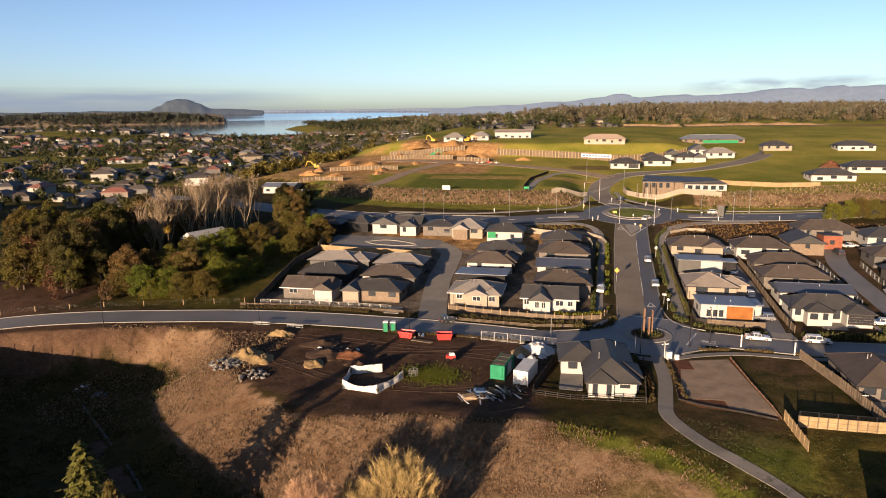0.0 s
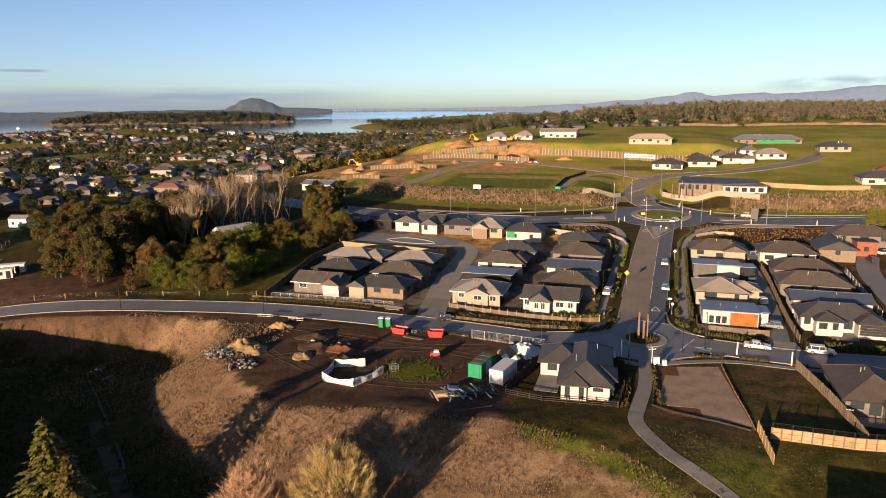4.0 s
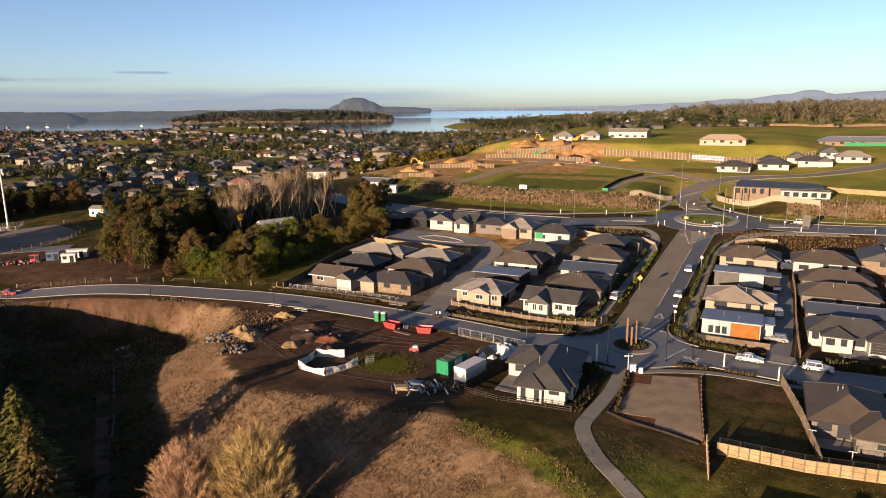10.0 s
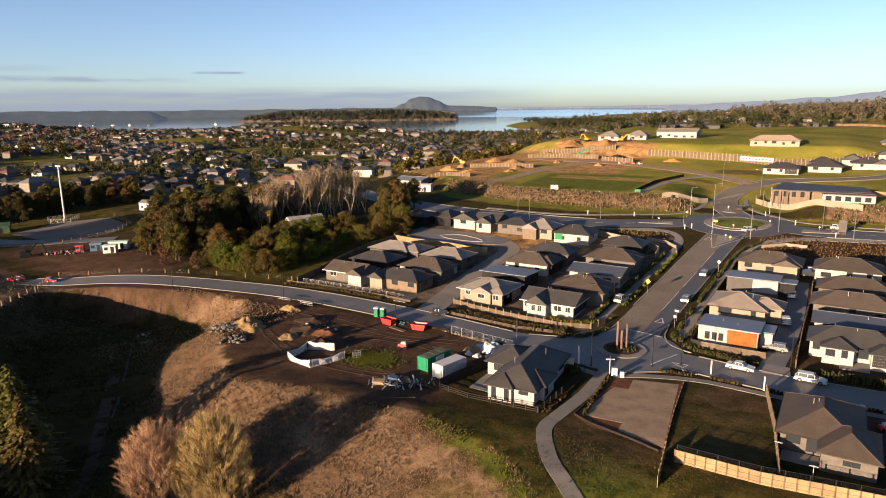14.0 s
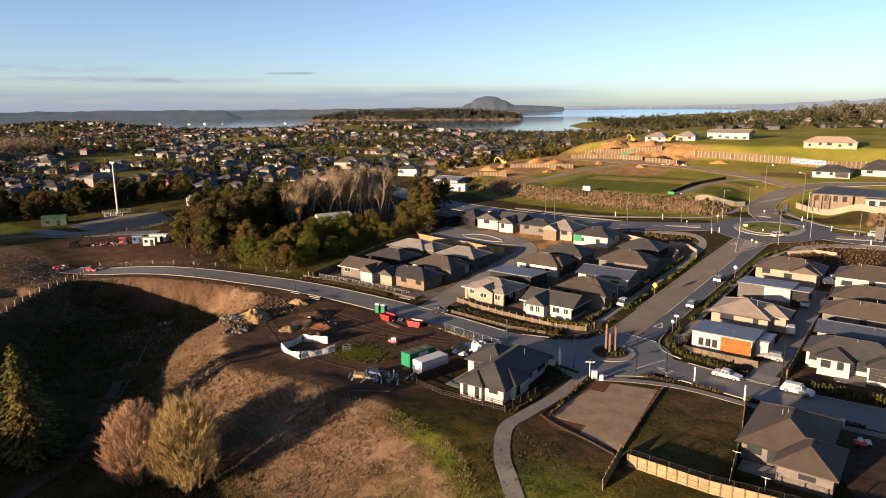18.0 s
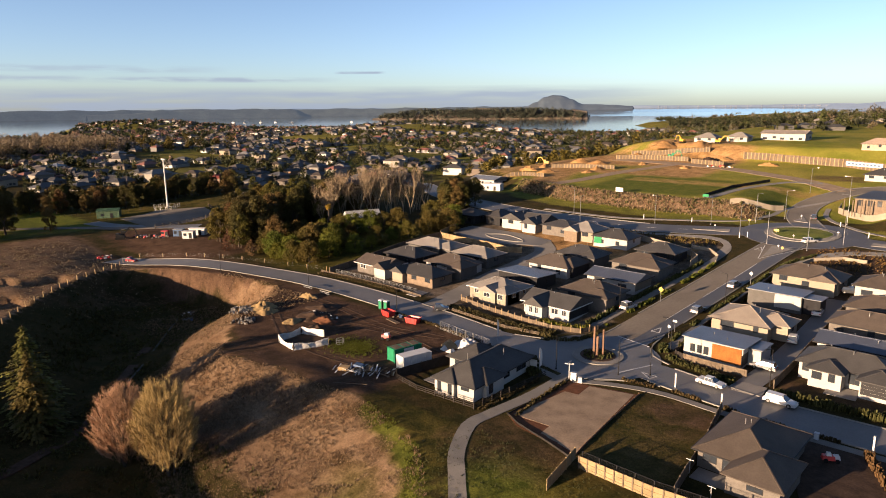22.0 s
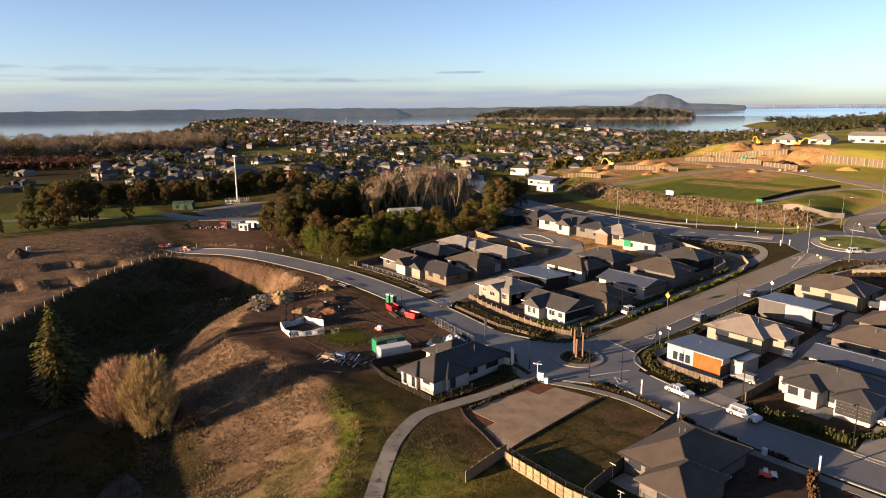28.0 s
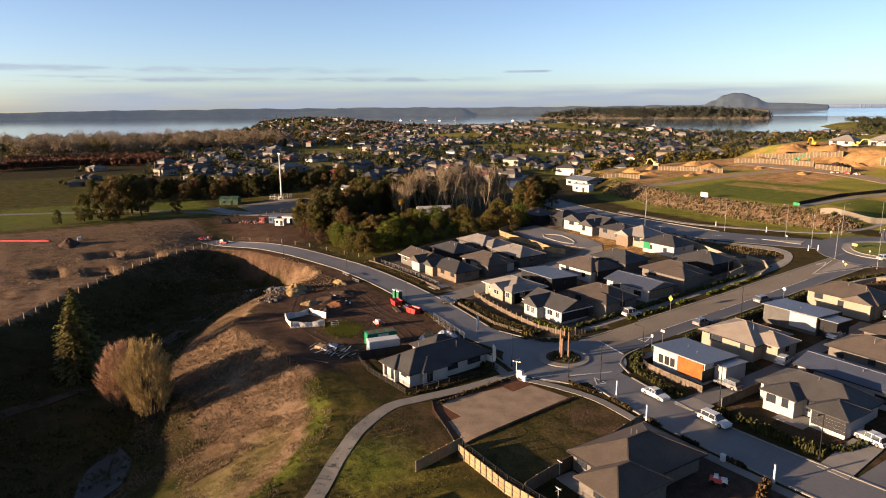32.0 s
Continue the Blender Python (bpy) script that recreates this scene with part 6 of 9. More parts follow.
def scatter(n, area, tall, wide, keep=None):
    out = []
    x0, x1, y0, y1 = area
    while len(out) < n:
        x, y = rnd.uniform(x0, x1), rnd.uniform(y0, y1)
        if (keep is None or keep(x, y)) and dry_land(x, y):
            h = rnd.uniform(*tall)
            out.append((x, y, h, rnd.uniform(*wide) * h))
    return out


def suburb(x, y):
    return not (-880 < x < -488 and 10 < y < 180) and park(x, y) < 0 and x < -205 + max(0, y - 330) * .22 and y > 165 + (x < -320) * -60 and not (x > -330 and y < 215)


woods("suburb_trees", scatter(520, (-1150, -150, 120, 1150), (3.5, 8), (.7, 1.1), suburb), "leaf_far", "scattered garden trees between suburban houses", 1.0, 16)
woods("suburb_trees", scatter(130, (-1150, -150, 120, 1150), (4, 8), (.7, 1.0), suburb), "leaf_pink", "brown winter trees between suburban houses", 1.0, 16)
woods("suburb_trees", scatter(240, (-1150, -150, 120, 1150), (3, 6), (.8, 1.2), suburb), "leaf_garden", "olive shrubs and trees between suburban houses", 1.0, 16)
groves = []
for k in range(46):
    bx, by = rnd.uniform(-1100, -240), rnd.uniform(170, 1050)
    ba, ln = rnd.uniform(-.6, .6), rnd.randint(8, 24)
    for i in range(ln):
        q = (bx + i * 6 * math.cos(ba) + rnd.uniform(-4, 4), by + i * 6 * math.sin(ba) + rnd.uniform(-4, 4))
        if dry_land(*q) and (q[0] < -205 + max(0, q[1] - 330) * .22) and not (q[0] > -330 and q[1] < 215):
            groves.append((*q, rnd.uniform(6, 11), rnd.uniform(5, 9)))
woods("suburb_groves", groves[::2], "leaf_far", "dark tree belts between the suburban streets", 1.1, 26)
woods("suburb_groves", groves[1::2], "leaf_garden", "olive tree belts between the suburban streets", 1.1, 26)
woods("winter_woods", scatter(150, (-830, -630, 20, 330), (13, 21), (.8, 1.15)), "leaf_pink", "pinkish bare winter woods near the harbour", .8, 150)
woods("winter_woods", scatter(40, (-840, -610, 20, 420), (10, 17), (.8, 1.1)), "leaf_olive", "mixed olive woods near the harbour", .8, 140)
woods("winter_woods", scatter(22, (-840, -600, 10, 420), (10, 16), (.6, .9)), "leaf_far", "dark evergreen woods near the harbour", 1.6, 34)
rows = [(x + rnd.uniform(-1, 1), y + rnd.uniform(-1, 1), rnd.uniform(3, 4), rnd.uniform(4, 6)) for x in range(-628, -498, 13) for y in range(44, 168, 4)]
woods("orchard", rows, "leaf_rust", "rust-brown orchard rows below the winter woods", .9, 14, "orchard")
hedge = [(-494 + rnd.uniform(-2, 2) - 14 * math.sin(t * 5), 30 + 140 * t, rnd.uniform(5.5, 7), rnd.uniform(.8, 1.0)) for t in [i / 130 for i in range(131)]]
woods("shelter_hedge", [(x, y, h, w * h) for x, y, h, w in hedge], "leaf_rust", "long rust-brown clipped shelter hedge", 1.0, 26, "hedge")
woods("headland_trees", scatter(620, (-2400, -950, 330, 1400), (4, 8), (1, 1.4)), "leaf_far", "dark trees among houses on the low headland", 1.8, 14)
woods("headland_trees", scatter(220, (-2400, -950, 330, 1400), (4, 9), (1, 1.4)), "leaf_pink", "pinkish winter trees on the low headland", 1.8, 14)
woods("point_woods", scatter(300, (-900, -480, 1330, 1950), (7, 14), (.8, 1.2)), "leaf_far", "dark woods on the harbour point", 1.6, 22)
country = lambda x, y: y > 600 + max(0, x) * .2 and x > -260 - (y - 560) * .4
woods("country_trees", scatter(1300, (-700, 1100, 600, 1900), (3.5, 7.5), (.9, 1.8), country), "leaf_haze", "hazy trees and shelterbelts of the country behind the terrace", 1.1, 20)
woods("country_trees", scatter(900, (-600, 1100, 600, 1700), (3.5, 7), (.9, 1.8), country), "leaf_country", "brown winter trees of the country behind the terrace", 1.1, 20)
belts = []
for k in range(16):
    bx, by, ba = rnd.uniform(-400, 900), rnd.uniform(720, 1700), rnd.uniform(-.5, .5)
    for i in range(34):
        q = (bx + i * 7 * math.cos(ba), by + i * 7 * math.sin(ba))
        if country(*q) and dry_land(*q):
            belts.append((*q, rnd.uniform(5, 7), rnd.uniform(5, 8)))
for by, h0 in ((560, 6), (640, 8), (760, 9), (930, 10), (1150, 11), (1450, 12)):
    for i in range(150):
        q = (-330 - .3 * (by - 560) + i * (9 + by * .006) + rnd.uniform(-4, 4), by + 45 * noise.noise(Vector((i * .05, by, 0))) + .1 * i + rnd.uniform(-8, 8))
        if noise.noise(Vector((i * .09, by * .1, 5))) > -.12 and dry_land(*q) and q[1] > 545 + max(0, q[0]) * .25:
            belts.append((*q, h0 * rnd.uniform(.6, 1.25), h0 * rnd.uniform(.6, 1.1)))
tall = [(x + rnd.uniform(-9, 9), y + rnd.uniform(-10, 10), h, h * rnd.uniform(.6, .9)) for x, y, h in [(-40 + 640 * t, 660 + 60 * math.sin(t * 7), rnd.uniform(11, 19)) for t in [rnd.random() for _ in range(240)]] if noise.noise(Vector((x * .012, 0, 3))) > -.25]
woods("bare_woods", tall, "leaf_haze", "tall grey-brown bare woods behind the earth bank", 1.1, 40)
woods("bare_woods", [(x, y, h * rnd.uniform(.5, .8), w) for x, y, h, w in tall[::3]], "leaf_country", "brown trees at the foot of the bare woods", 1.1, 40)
close = scatter(170, (-270, 40, 505, 760), (5, 11), (.8, 1.2), lambda x, y: y > 520 + max(0, x + 60) * .6)
woods("terrace_back_trees", close[::2], "leaf_garden", "olive garden trees behind the terrace", .9, 30)
woods("terrace_back_trees", close[1::2], "leaf_far", "dark garden trees behind the terrace", .9, 30)
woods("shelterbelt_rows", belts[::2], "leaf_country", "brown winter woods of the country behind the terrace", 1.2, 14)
woods("shelterbelt_rows", belts[1::2], "leaf_far", "dark clipped shelterbelts of the country", 1.2, 20)
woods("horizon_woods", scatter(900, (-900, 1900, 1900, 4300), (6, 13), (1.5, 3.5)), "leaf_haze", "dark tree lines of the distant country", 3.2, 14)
woods("terrace_edge_trees", scatter(70, (-205, -110, 330, 520), (5, 10), (.8, 1.1), lambda x, y: x < -150 + (y - 330) * .06), "leaf_olive", "trees along the western edge of the earthworks", 1.2, 26)
isl = []
for k in range(520):
    t = rnd.random()
    x, y = -2280 + 770 * t, 2160 + 490 * t
    isl.append((x + rnd.uniform(-45, 45), y + rnd.uniform(-45, 45), 14, 14))
s = Shape()
for x, y, h, w in isl:
    t = (x + 2280) / 770
    zt = min(34, 10 + 130 * min(t, 1.02 - t)) if 0 < t < 1.03 else 4
    for _ in range(3):
        leaf_cloud(s, rnd, (x + rnd.uniform(-12, 12), y + rnd.uniform(-30, 8), rnd.uniform(-1, zt + 3)), 9, 16, 3.4, .9)
tagged(s.done("island_woods", "leaf_isle"), "dark woods covering the island", "woods", kind="stuff")


def far_house(seed, wall, roof):
    """A suburban house: walls, roof, and a window band on each side."""
    rnd = random.Random(seed)
    w, d, h = rnd.uniform(12, 16), rnd.uniform(8, 10.5), rnd.choice((2.5, 2.6, 2.6, 2.6, 4.8))
    r = (-w / 2, w / 2, -d / 2, d / 2)
    a = Shape().box(*r, -2, h).box(-w / 2 + 1, -w / 2 + w * .4, -d / 2 - 3, d / 2, -2, h - .02)
    b = hip(Shape(), *r, h, rnd.uniform(1.9, 2.6))
    hip(b, -w / 2 + 1, -w / 2 + w * .4, -d / 2 - 3, 0, h + .02, 1.5)
    g = []
    for k in range(3):
        q = -w / 2 + w * (.5 + .17 * k)
        g.append(Shape().box(q - .9, q + .9, -d / 2 - .06, -d / 2 + .02, .7, 2.1))
    g.append(Shape().box(w / 2 - .02, w / 2 + .06, -1.2, 1.2, .8, 2.1))
    return [("wall", a.mesh("wall", wall)), ("roof", b.mesh("roof", roof))] + [("window", q.mesh("window", "glass")) for q in g]


FAR = [(far_house(300 + i, wl, rf), lb) for i, (wl, rf, lb) in enumerate((
    ("far_wall_white", "roof_charcoal", "white suburban house with a charcoal roof"), ("far_wall_white", "roof_grey", "white suburban house with a pale roof"),
    ("plaster_cream", "roof_brown", "cream suburban house with a brown roof"), ("brick_tan", "roof_charcoal", "tan brick suburban house with a dark roof"),
    ("brick_grey", "roof_brown", "grey brick suburban house with a brown roof"), ("plaster_cream", "roof_grey", "cream suburban house with a grey roof"),
    ("clad_grey", "roof_charcoal", "grey suburban house with a charcoal roof"), ("brick_tan", "roof_red", "brick suburban house with a red roof"), ("far_wall_white", "roof_steel", "white suburban house with a steel roof")))]
taken, gardens = [], []


def settle(n, area, keep, turn0=0, gap=19, group="houses of the far suburb"):
    x0, x1, y0, y1 = area
    tries = made = 0
    while made < n and tries < n * 60:
        tries += 1
        x, y = rnd.uniform(x0, x1), rnd.uniform(y0, y1)
        if not keep(x, y) or not dry_land(x, y) or any((x - a) ** 2 + (y - b) ** 2 < gap * gap for a, b in taken):
            continue
        taken.append((x, y))
        made += 1
        for _ in range(3):
            gardens.append((x + rnd.uniform(-11, 11), y - rnd.uniform(6, 13), rnd.uniform(2.2, 5.5), rnd.uniform(2.5, 5)))
        parts, lb = rnd.choices(FAR, (1.3, .9, 2, 2, 4, .8, 4, .5, .6))[0]
        ob = thing("suburban_house", pose(x, y, height(x, y) + .1, 0, 0, turn0 + rnd.choice((0, 90, 180, 270)) + rnd.uniform(-18, 18)) @ Matrix.Diagonal((.86, .86, .86, 1)), lb, "house", group)
        for nm, me in parts:
            p = new(nm, me)
            p.parent = ob


settle(120, (-620, -190, 180, 620), suburb, 20)
settle(80, (-1000, -330, 500, 1050), lambda x, y: suburb(x, y) and height(x, y) > 3, 35)
settle(7, (-700, -330, 60, 200), lambda x, y: -480 < x < -330 and y > 60, 10)
settle(22, (-420, -120, 640, 1000), lambda x, y: x > -300 + (y - 640) * -.3, 10, 22)
settle(40, (-260, 30, 520, 760), lambda x, y: y > 530 + max(0, x + 60) * .6, 10, 17, "houses behind the terrace")
settle(22, (-250, 500, 800, 1500), lambda x, y: True, 10, 40, "scattered country houses")
# the outer suburb: smaller houses in rows, past the ones above
roofs, walls = Shape(), Shape()
rows_made = 0
while rows_made < 1500:
    x, y = (rnd.uniform(-1150, -190), rnd.uniform(140, 1150)) if rnd.random() < .75 else (rnd.uniform(-2400, -1100), rnd.uniform(430, 1350))
    if not suburb(x, y) or not dry_land(x, y) or any((x - a) ** 2 + (y - b) ** 2 < 190 for a, b in taken[-700:]) or any((x - a) ** 2 + (y - b) ** 2 < 230 for a, b in taken[:360]):
        rows_made += .02
        continue
    taken.append((x, y))
    rows_made += 1
    m = pose(x, y, height(x, y) - .1, 0, 0, 20 + rnd.choice((0, 90)) + rnd.uniform(-12, 12))
    w, d, h = rnd.uniform(5, 7.5), rnd.uniform(3.6, 4.8), rnd.choice((2.3, 2.4, 2.4, 2.4, 4.6))
    walls.add([m @ Vector(p) for p in Shape().box(-w, w, -d, d, -2, h).v], Shape().box(-w, w, -d, d, -2, h).f)
    hp = hip(Shape(), -w, w, -d, d, h, rnd.uniform(1.9, 2.5), .6)
    roofs.add([m @ Vector(p) for p in hp.v], hp.f)
    for _ in range(2):
        gardens.append((x + rnd.uniform(-9, 9), y - rnd.uniform(5, 10), rnd.uniform(2, 5.5), rnd.uniform(2.5, 5)))
far_sub = tagged(new("outer_suburb"), "many small dark-roofed houses of the outer suburb", "houses", kind="stuff")
walls.done("wall", "walls_mixed", far_sub)
roofs.done("roof", "roofs_mixed", far_sub)
woods("garden_shrubs", gardens[::2], "leaf_far", "dark garden shrubs round suburban houses", .8, 14, "shrubs")
woods("garden_shrubs", gardens[1::2], "leaf_garden", "olive garden shrubs round suburban houses", .8, 14, "shrubs")

# ---- fences and walls ----
def fence(name, pts, high, style, mat, label, step=2.4, post=None, group="", category="fence", kind="", drop=0.0, post_high=None, post_w=.14):
    """A fence along a line: a post at every step and, between posts, a panel of palings, rails, boards or wires."""
    post = post or mat
    a0 = Vector((*pts[0], 0))
    f = thing(name, pose(a0.x, a0.y, height(a0.x, a0.y)), label, category, group, kind)
    inv = f.matrix_basis.inverted()
    for p, q in zip(pts, pts[1:]):
        p, q = Vector((*p, 0)), Vector((*q, 0))
        n = max(1, round((q - p).length / step))
        for i in range(n + (q[:2] == tuple(pts[-1]))):
            c = p.lerp(q, i / n)
            z = height(c.x, c.y) - drop
            part("post", Shape().box(-post_w / 2, post_w / 2, -.03 - post_w / 2, .03 + post_w / 2, -.3, post_high or high + .06), post, f, at=inv @ pose(c.x, c.y, z, 0, 0, math.degrees(math.atan2((q - p).y, (q - p).x))))
        for i in range(n):
            a, b = p.lerp(q, i / n), p.lerp(q, (i + 1) / n)
            za, zb = height(a.x, a.y) - drop, height(b.x, b.y) - drop
            A, B = inv @ Vector((a.x, a.y, za)), inv @ Vector((b.x, b.y, zb))
            s = Shape()
            up = Vector((0, 0, 1))
            if style in ("paling", "boards"):
                side = (B - A).cross(up).normalized()
                across = style == "paling"
                m = max(3, int((b - a).length / .32)) if across else max(2, int(high / .3))
                line = []
                for k in range(m):
                    for e in (.0, .92):
                        line.append(((k + e) / m, .05 if k % 2 == 0 else .015))
                    line.append(((k + .96) / m, -.01))
                line.append((1.0, -.01))
                for f_, o in line:
                    for end in (0, 1):
                        pt = A.lerp(B, f_ if across else end) + up * high * (end if across else f_)
                        s.v += [tuple(pt + side * o), tuple(pt - side * .035)]
                for k in range(len(line) - 1):
                    i0, i1 = k * 4, k * 4 + 4
                    s.f += [(i0, i1, i1 + 2, i0 + 2), (i0 + 3, i1 + 3, i1 + 1, i0 + 1), (i0 + 2, i1 + 2, i1 + 3, i0 + 3), (i0 + 1, i1 + 1, i1, i0)]
                e = len(line) * 4 - 4
                s.f += [(0, 2, 3, 1), (e, e + 1, e + 3, e + 2)]
            elif style == "rail":
                for k in range(3):
                    part("rail", Shape().beam(A + up * high * (k + .7) / 3, B + up * high * (k + .7) / 3, .05, .12), mat, f)
                continue
            elif style == "pegs":
                continue
            elif style == "wire":
                for k in range(4):
                    s.beam(A + up * high * (k + .8) / 4, B + up * high * (k + .8) / 4, .005, .005)
            elif style == "mesh":
                for k in range(9):
                    s.beam(A + up * (.1 + high * k / 9), B + up * (.1 + high * k / 9), .012, .012)
                m = int((b - a).length / .25)
                for k in range(m):
                    c = A.lerp(B, k / m)
                    s.beam(c + up * .1, c + up * high, .012, .012)
                for k in (.06, high):
                    s.beam(A + up * k, B + up * k, .05, .05)
            elif style == "solid":
                side = (B - A).cross(up).normalized() * .12
                base = [A - side, B - side, B + side, A + side]
                s.add([v - up * .5 for v in base] + [v + up * high for v in base], [(3, 2, 1, 0), (4, 5, 6, 7), (0, 1, 5, 4), (1, 2, 6, 5), (2, 3, 7, 6), (3, 0, 4, 7)])
            pn = part("panel" if style != "wire" else "wire", s, mat if style != "wire" else "steel", f)
            if style in ("mesh", "wire"):
                tagged(pn, kind="stuff")
    return f


fence("timber_fence", [(33, 98.2), (43.4, 98), (51.5, 98.9), (72, 101)], 1.75, "boards", "timber_new", "new pale timber retaining wall with upright posts", 1.3, post="timber_grey", post_high=1.8, post_w=.17)
fence("mesh_fence", [(33.2, 98.7), (43.4, 98.5), (51.5, 99.4), (72, 101.5)], 1.1, "mesh", "steel_dark", "black steel mesh fence on top of the timber wall", 2.6, drop=-1.1)
fence("timber_fence", [(31.5, 99.6), (32.4, 91.6)], 1.7, "boards", "timber_new", "short new timber wall running downhill", 1.3)
fence("boundary_fence", [(41.2, 125.6), (43.6, 113), (45.4, 99.6)], 1.8, "paling", "timber_grey", "weathered timber boundary fence beside the grassy lot", 2.4)
fence("dark_fence", [(-1.6, 122.2), (-3.8, 112), (-6, 101.6)], 1.8, "boards", "timber_dark", "black-stained board fence beside the building site", 2.4)
fence("low_fence", [(-6, 101.6), (0, 100.6), (11.8, 101.6), (12.4, 110), (12.9, 120)], 1.0, "rail", "timber_dark", "low dark rail fence round the white house", 2.0)
fence("lot_edging", [(16.6, 121), (17.3, 112), (17, 103.6), (20, 102.2), (30.6, 99.4)], .28, "boards", "timber_dark", "low dark timber edging round the bare lot", 1.6)
fence("lot_edging", [(28.8, 123.4), (29.8, 112), (31.2, 100)], .3, "boards", "corten", "reddish timber edging of the bare lot", 1.8)
fence("front_fence", [(28, 142.4), (33, 142), (39.4, 142)], 1.3, "paling", "timber_grey", "grey-brown timber front fence of the orange house", 2.2)
fence("front_fence", [(26, 149.5), (26, 143.4), (28, 142.4)], 1.2, "paling", "timber_dark", "dark timber side fence beside the footpath", 2.2)
fence("side_fence", [(25.2, 157), (25.4, 174), (25.9, 190), (26.2, 205)], 1.7, "paling", "timber_dark", "dark timber fence along the avenue houses", 2.6)
fence("side_fence", [(44.4, 140), (44.3, 160), (44.6, 178), (44.2, 192)], 1.6, "paling", "timber_grey", "timber fence along the shared driveway", 2.6)
fence("side_fence", [(63.4, 158), (63.6, 176), (63.8, 190)], 1.6, "mesh", "steel", "steel mesh fence along the lane", 3)
fence("side_fence", [(73.4, 158), (73.6, 176), (74.4, 190)], 1.4, "mesh", "steel", "steel mesh fence beside the lane", 3)
fence("picket_fence", [(-28.4, 144.2), (-20, 142.4), (-10, 141.2), (0, 140.8), (6, 142.6), (7.6, 147)], 1.0, "paling", "timber_grey", "timber front fence of the corner houses", 2.2, post="timber_new", post_high=1.5)
fence("swale_fence", [(-27.4, 136.9), (-18, 135.9), (-8, 135), (0, 136.2)], .7, "rail", "timber_grey", "low timber barrier beside the planted swale", 1.8)
fence("picket_fence", [(-74, 141.4), (-64, 142), (-52, 142.2), (-41.4, 141.8)], 1.0, "mesh", "steel", "galvanised mesh barrier before the new houses", 2.6)
fence("swale_fence", [(-78, 139.2), (-64, 140.2), (-48, 140.4), (-38, 139.8)], .6, "rail", "timber_grey", "low timber barrier beside the planted swale", 1.8)
fence("temporary_fence", [(-18, 125.6), (-10, 124.6), (-3, 123.8)], 1.8, "mesh", "steel", "temporary steel mesh site fence", 2.4)
fence("grove_fence", [(-74.6, 139.6), (-77.5, 158), (-79.4, 174), (-77.6, 189)], 1.8, "paling", "timber_grey", "brown timber fence between grove and estate", 2.6)
fence("retaining_wall", [(-77.6, 189), (-68, 187.6), (-56, 187.4), (-46, 185.6), (-42, 187)], 1.7, "boards", "timber_new", "pale timber retaining wall below the turning court", 1.5, category="retaining wall", post_high=1.85)
fence("court_wall", [(-78.6, 190), (-80.6, 200), (-84, 204)], 2.0, "solid", "timber_new", "pale timber wall beside the grove", 3, category="wall")
fence("boundary_wall", [(-74, 226.6), (-56, 222.6), (-40, 221.6), (-22, 218), (-8, 213), (0, 209.6), (4.4, 205), (5, 199)], 1.7, "solid", "plaster_cream", "tan plastered boundary wall below the main road", 3.2, category="wall")
fence("curved_wall", [(-2, 216.5), (4, 215), (8, 210.5), (9.4, 205)], .9, "solid", "plaster_cream", "low curved entrance wall at the corner", 1.6, category="wall")
fence("curved_wall", [(27.4, 211), (29.6, 219), (35.5, 223.6), (41, 223)], .9, "solid", "plaster_cream", "low curved entrance wall in the planted bed", 1.6, category="wall")
fence("field_fence", [(-146, 110), (-134, 102), (-120.6, 85.4), (-105.3, 71), (-86.8, 58.3), (-72.4, 48.4), (-61, 40)], 1.25, "wire", "steel_dark", "post and wire fence at the edge of the field", 4.2, post="timber_new")
fence("field_fence", [(-150, 117), (-132, 125), (-110, 132.4), (-92, 137.2), (-78, 141)], 1.2, "wire", "steel_dark", "post and wire fence before the grove", 8, post="timber_new")
fence("paddock_fence", [(-262, 60), (-252, 110), (-240, 150), (-232, 170)], 1.2, "wire", "timber_grey", "post and wire fence along the park", 5)
fence("court_fence", [(-214, 176), (-192, 169), (-186, 158), (-187, 139)], 1.6, "rail", "timber_grey", "pale rail fence round the sports court", 3)
# terrace retaining walls
RW = dict(category="retaining wall", group="terrace retaining walls")
fence("retaining_wall", [(-46, 383), (-20, 381), (2, 377), (22, 366), (40, 372), (58, 386)], 4.6, "boards", "timber_grey", "long tall timber retaining wall with upright posts", 1.9, post="timber_new", post_w=.36, post_high=4.9, drop=1.0, **RW)
fence("retaining_wall", [(-112, 390), (-90, 391), (-66, 389)], 3.4, "boards", "timber_grey", "tall timber retaining wall in the earthworks", 1.9, post="timber_new", post_w=.36, post_high=3.7, drop=.6, **RW)
fence("retaining_wall", [(-112, 372), (-94, 375), (-70, 371)], 2.8, "boards", "timber_grey", "timber retaining wall in the earthworks", 1.9, post="timber_new", post_w=.36, post_high=3.1, drop=.4, **RW)
fence("retaining_wall", [(-66, 366), (-58, 364), (-48, 361)], 2.6, "boards", "timber_grey", "short timber retaining wall below a soil platform", 1.9, post="timber_new", post_w=.36, post_high=2.8, drop=.4, **RW)
fence("retaining_wall", [(-128, 331), (-110, 333), (-92, 333)], 2.4, "boards", "timber_grey", "pale timber retaining wall at the edge of the terrace", 1.9, post="timber_new", post_w=.36, post_high=2.7, drop=.4, **RW)
fence("retaining_wall", [(-132, 290), (-122, 296), (-108, 294)], 2.2, "boards", "timber_grey", "pale timber wall beside the boat shed", 1.9, post="timber_new", post_w=.36, post_high=2.4, drop=.4, **RW)
fence("dark_wall", [(-22, 274), (-21, 300), (-14, 322)], 1.2, "boards", "timber_dark", "dark stepped wall beside the concrete path", 2.4, category="retaining wall", group="terrace retaining walls")
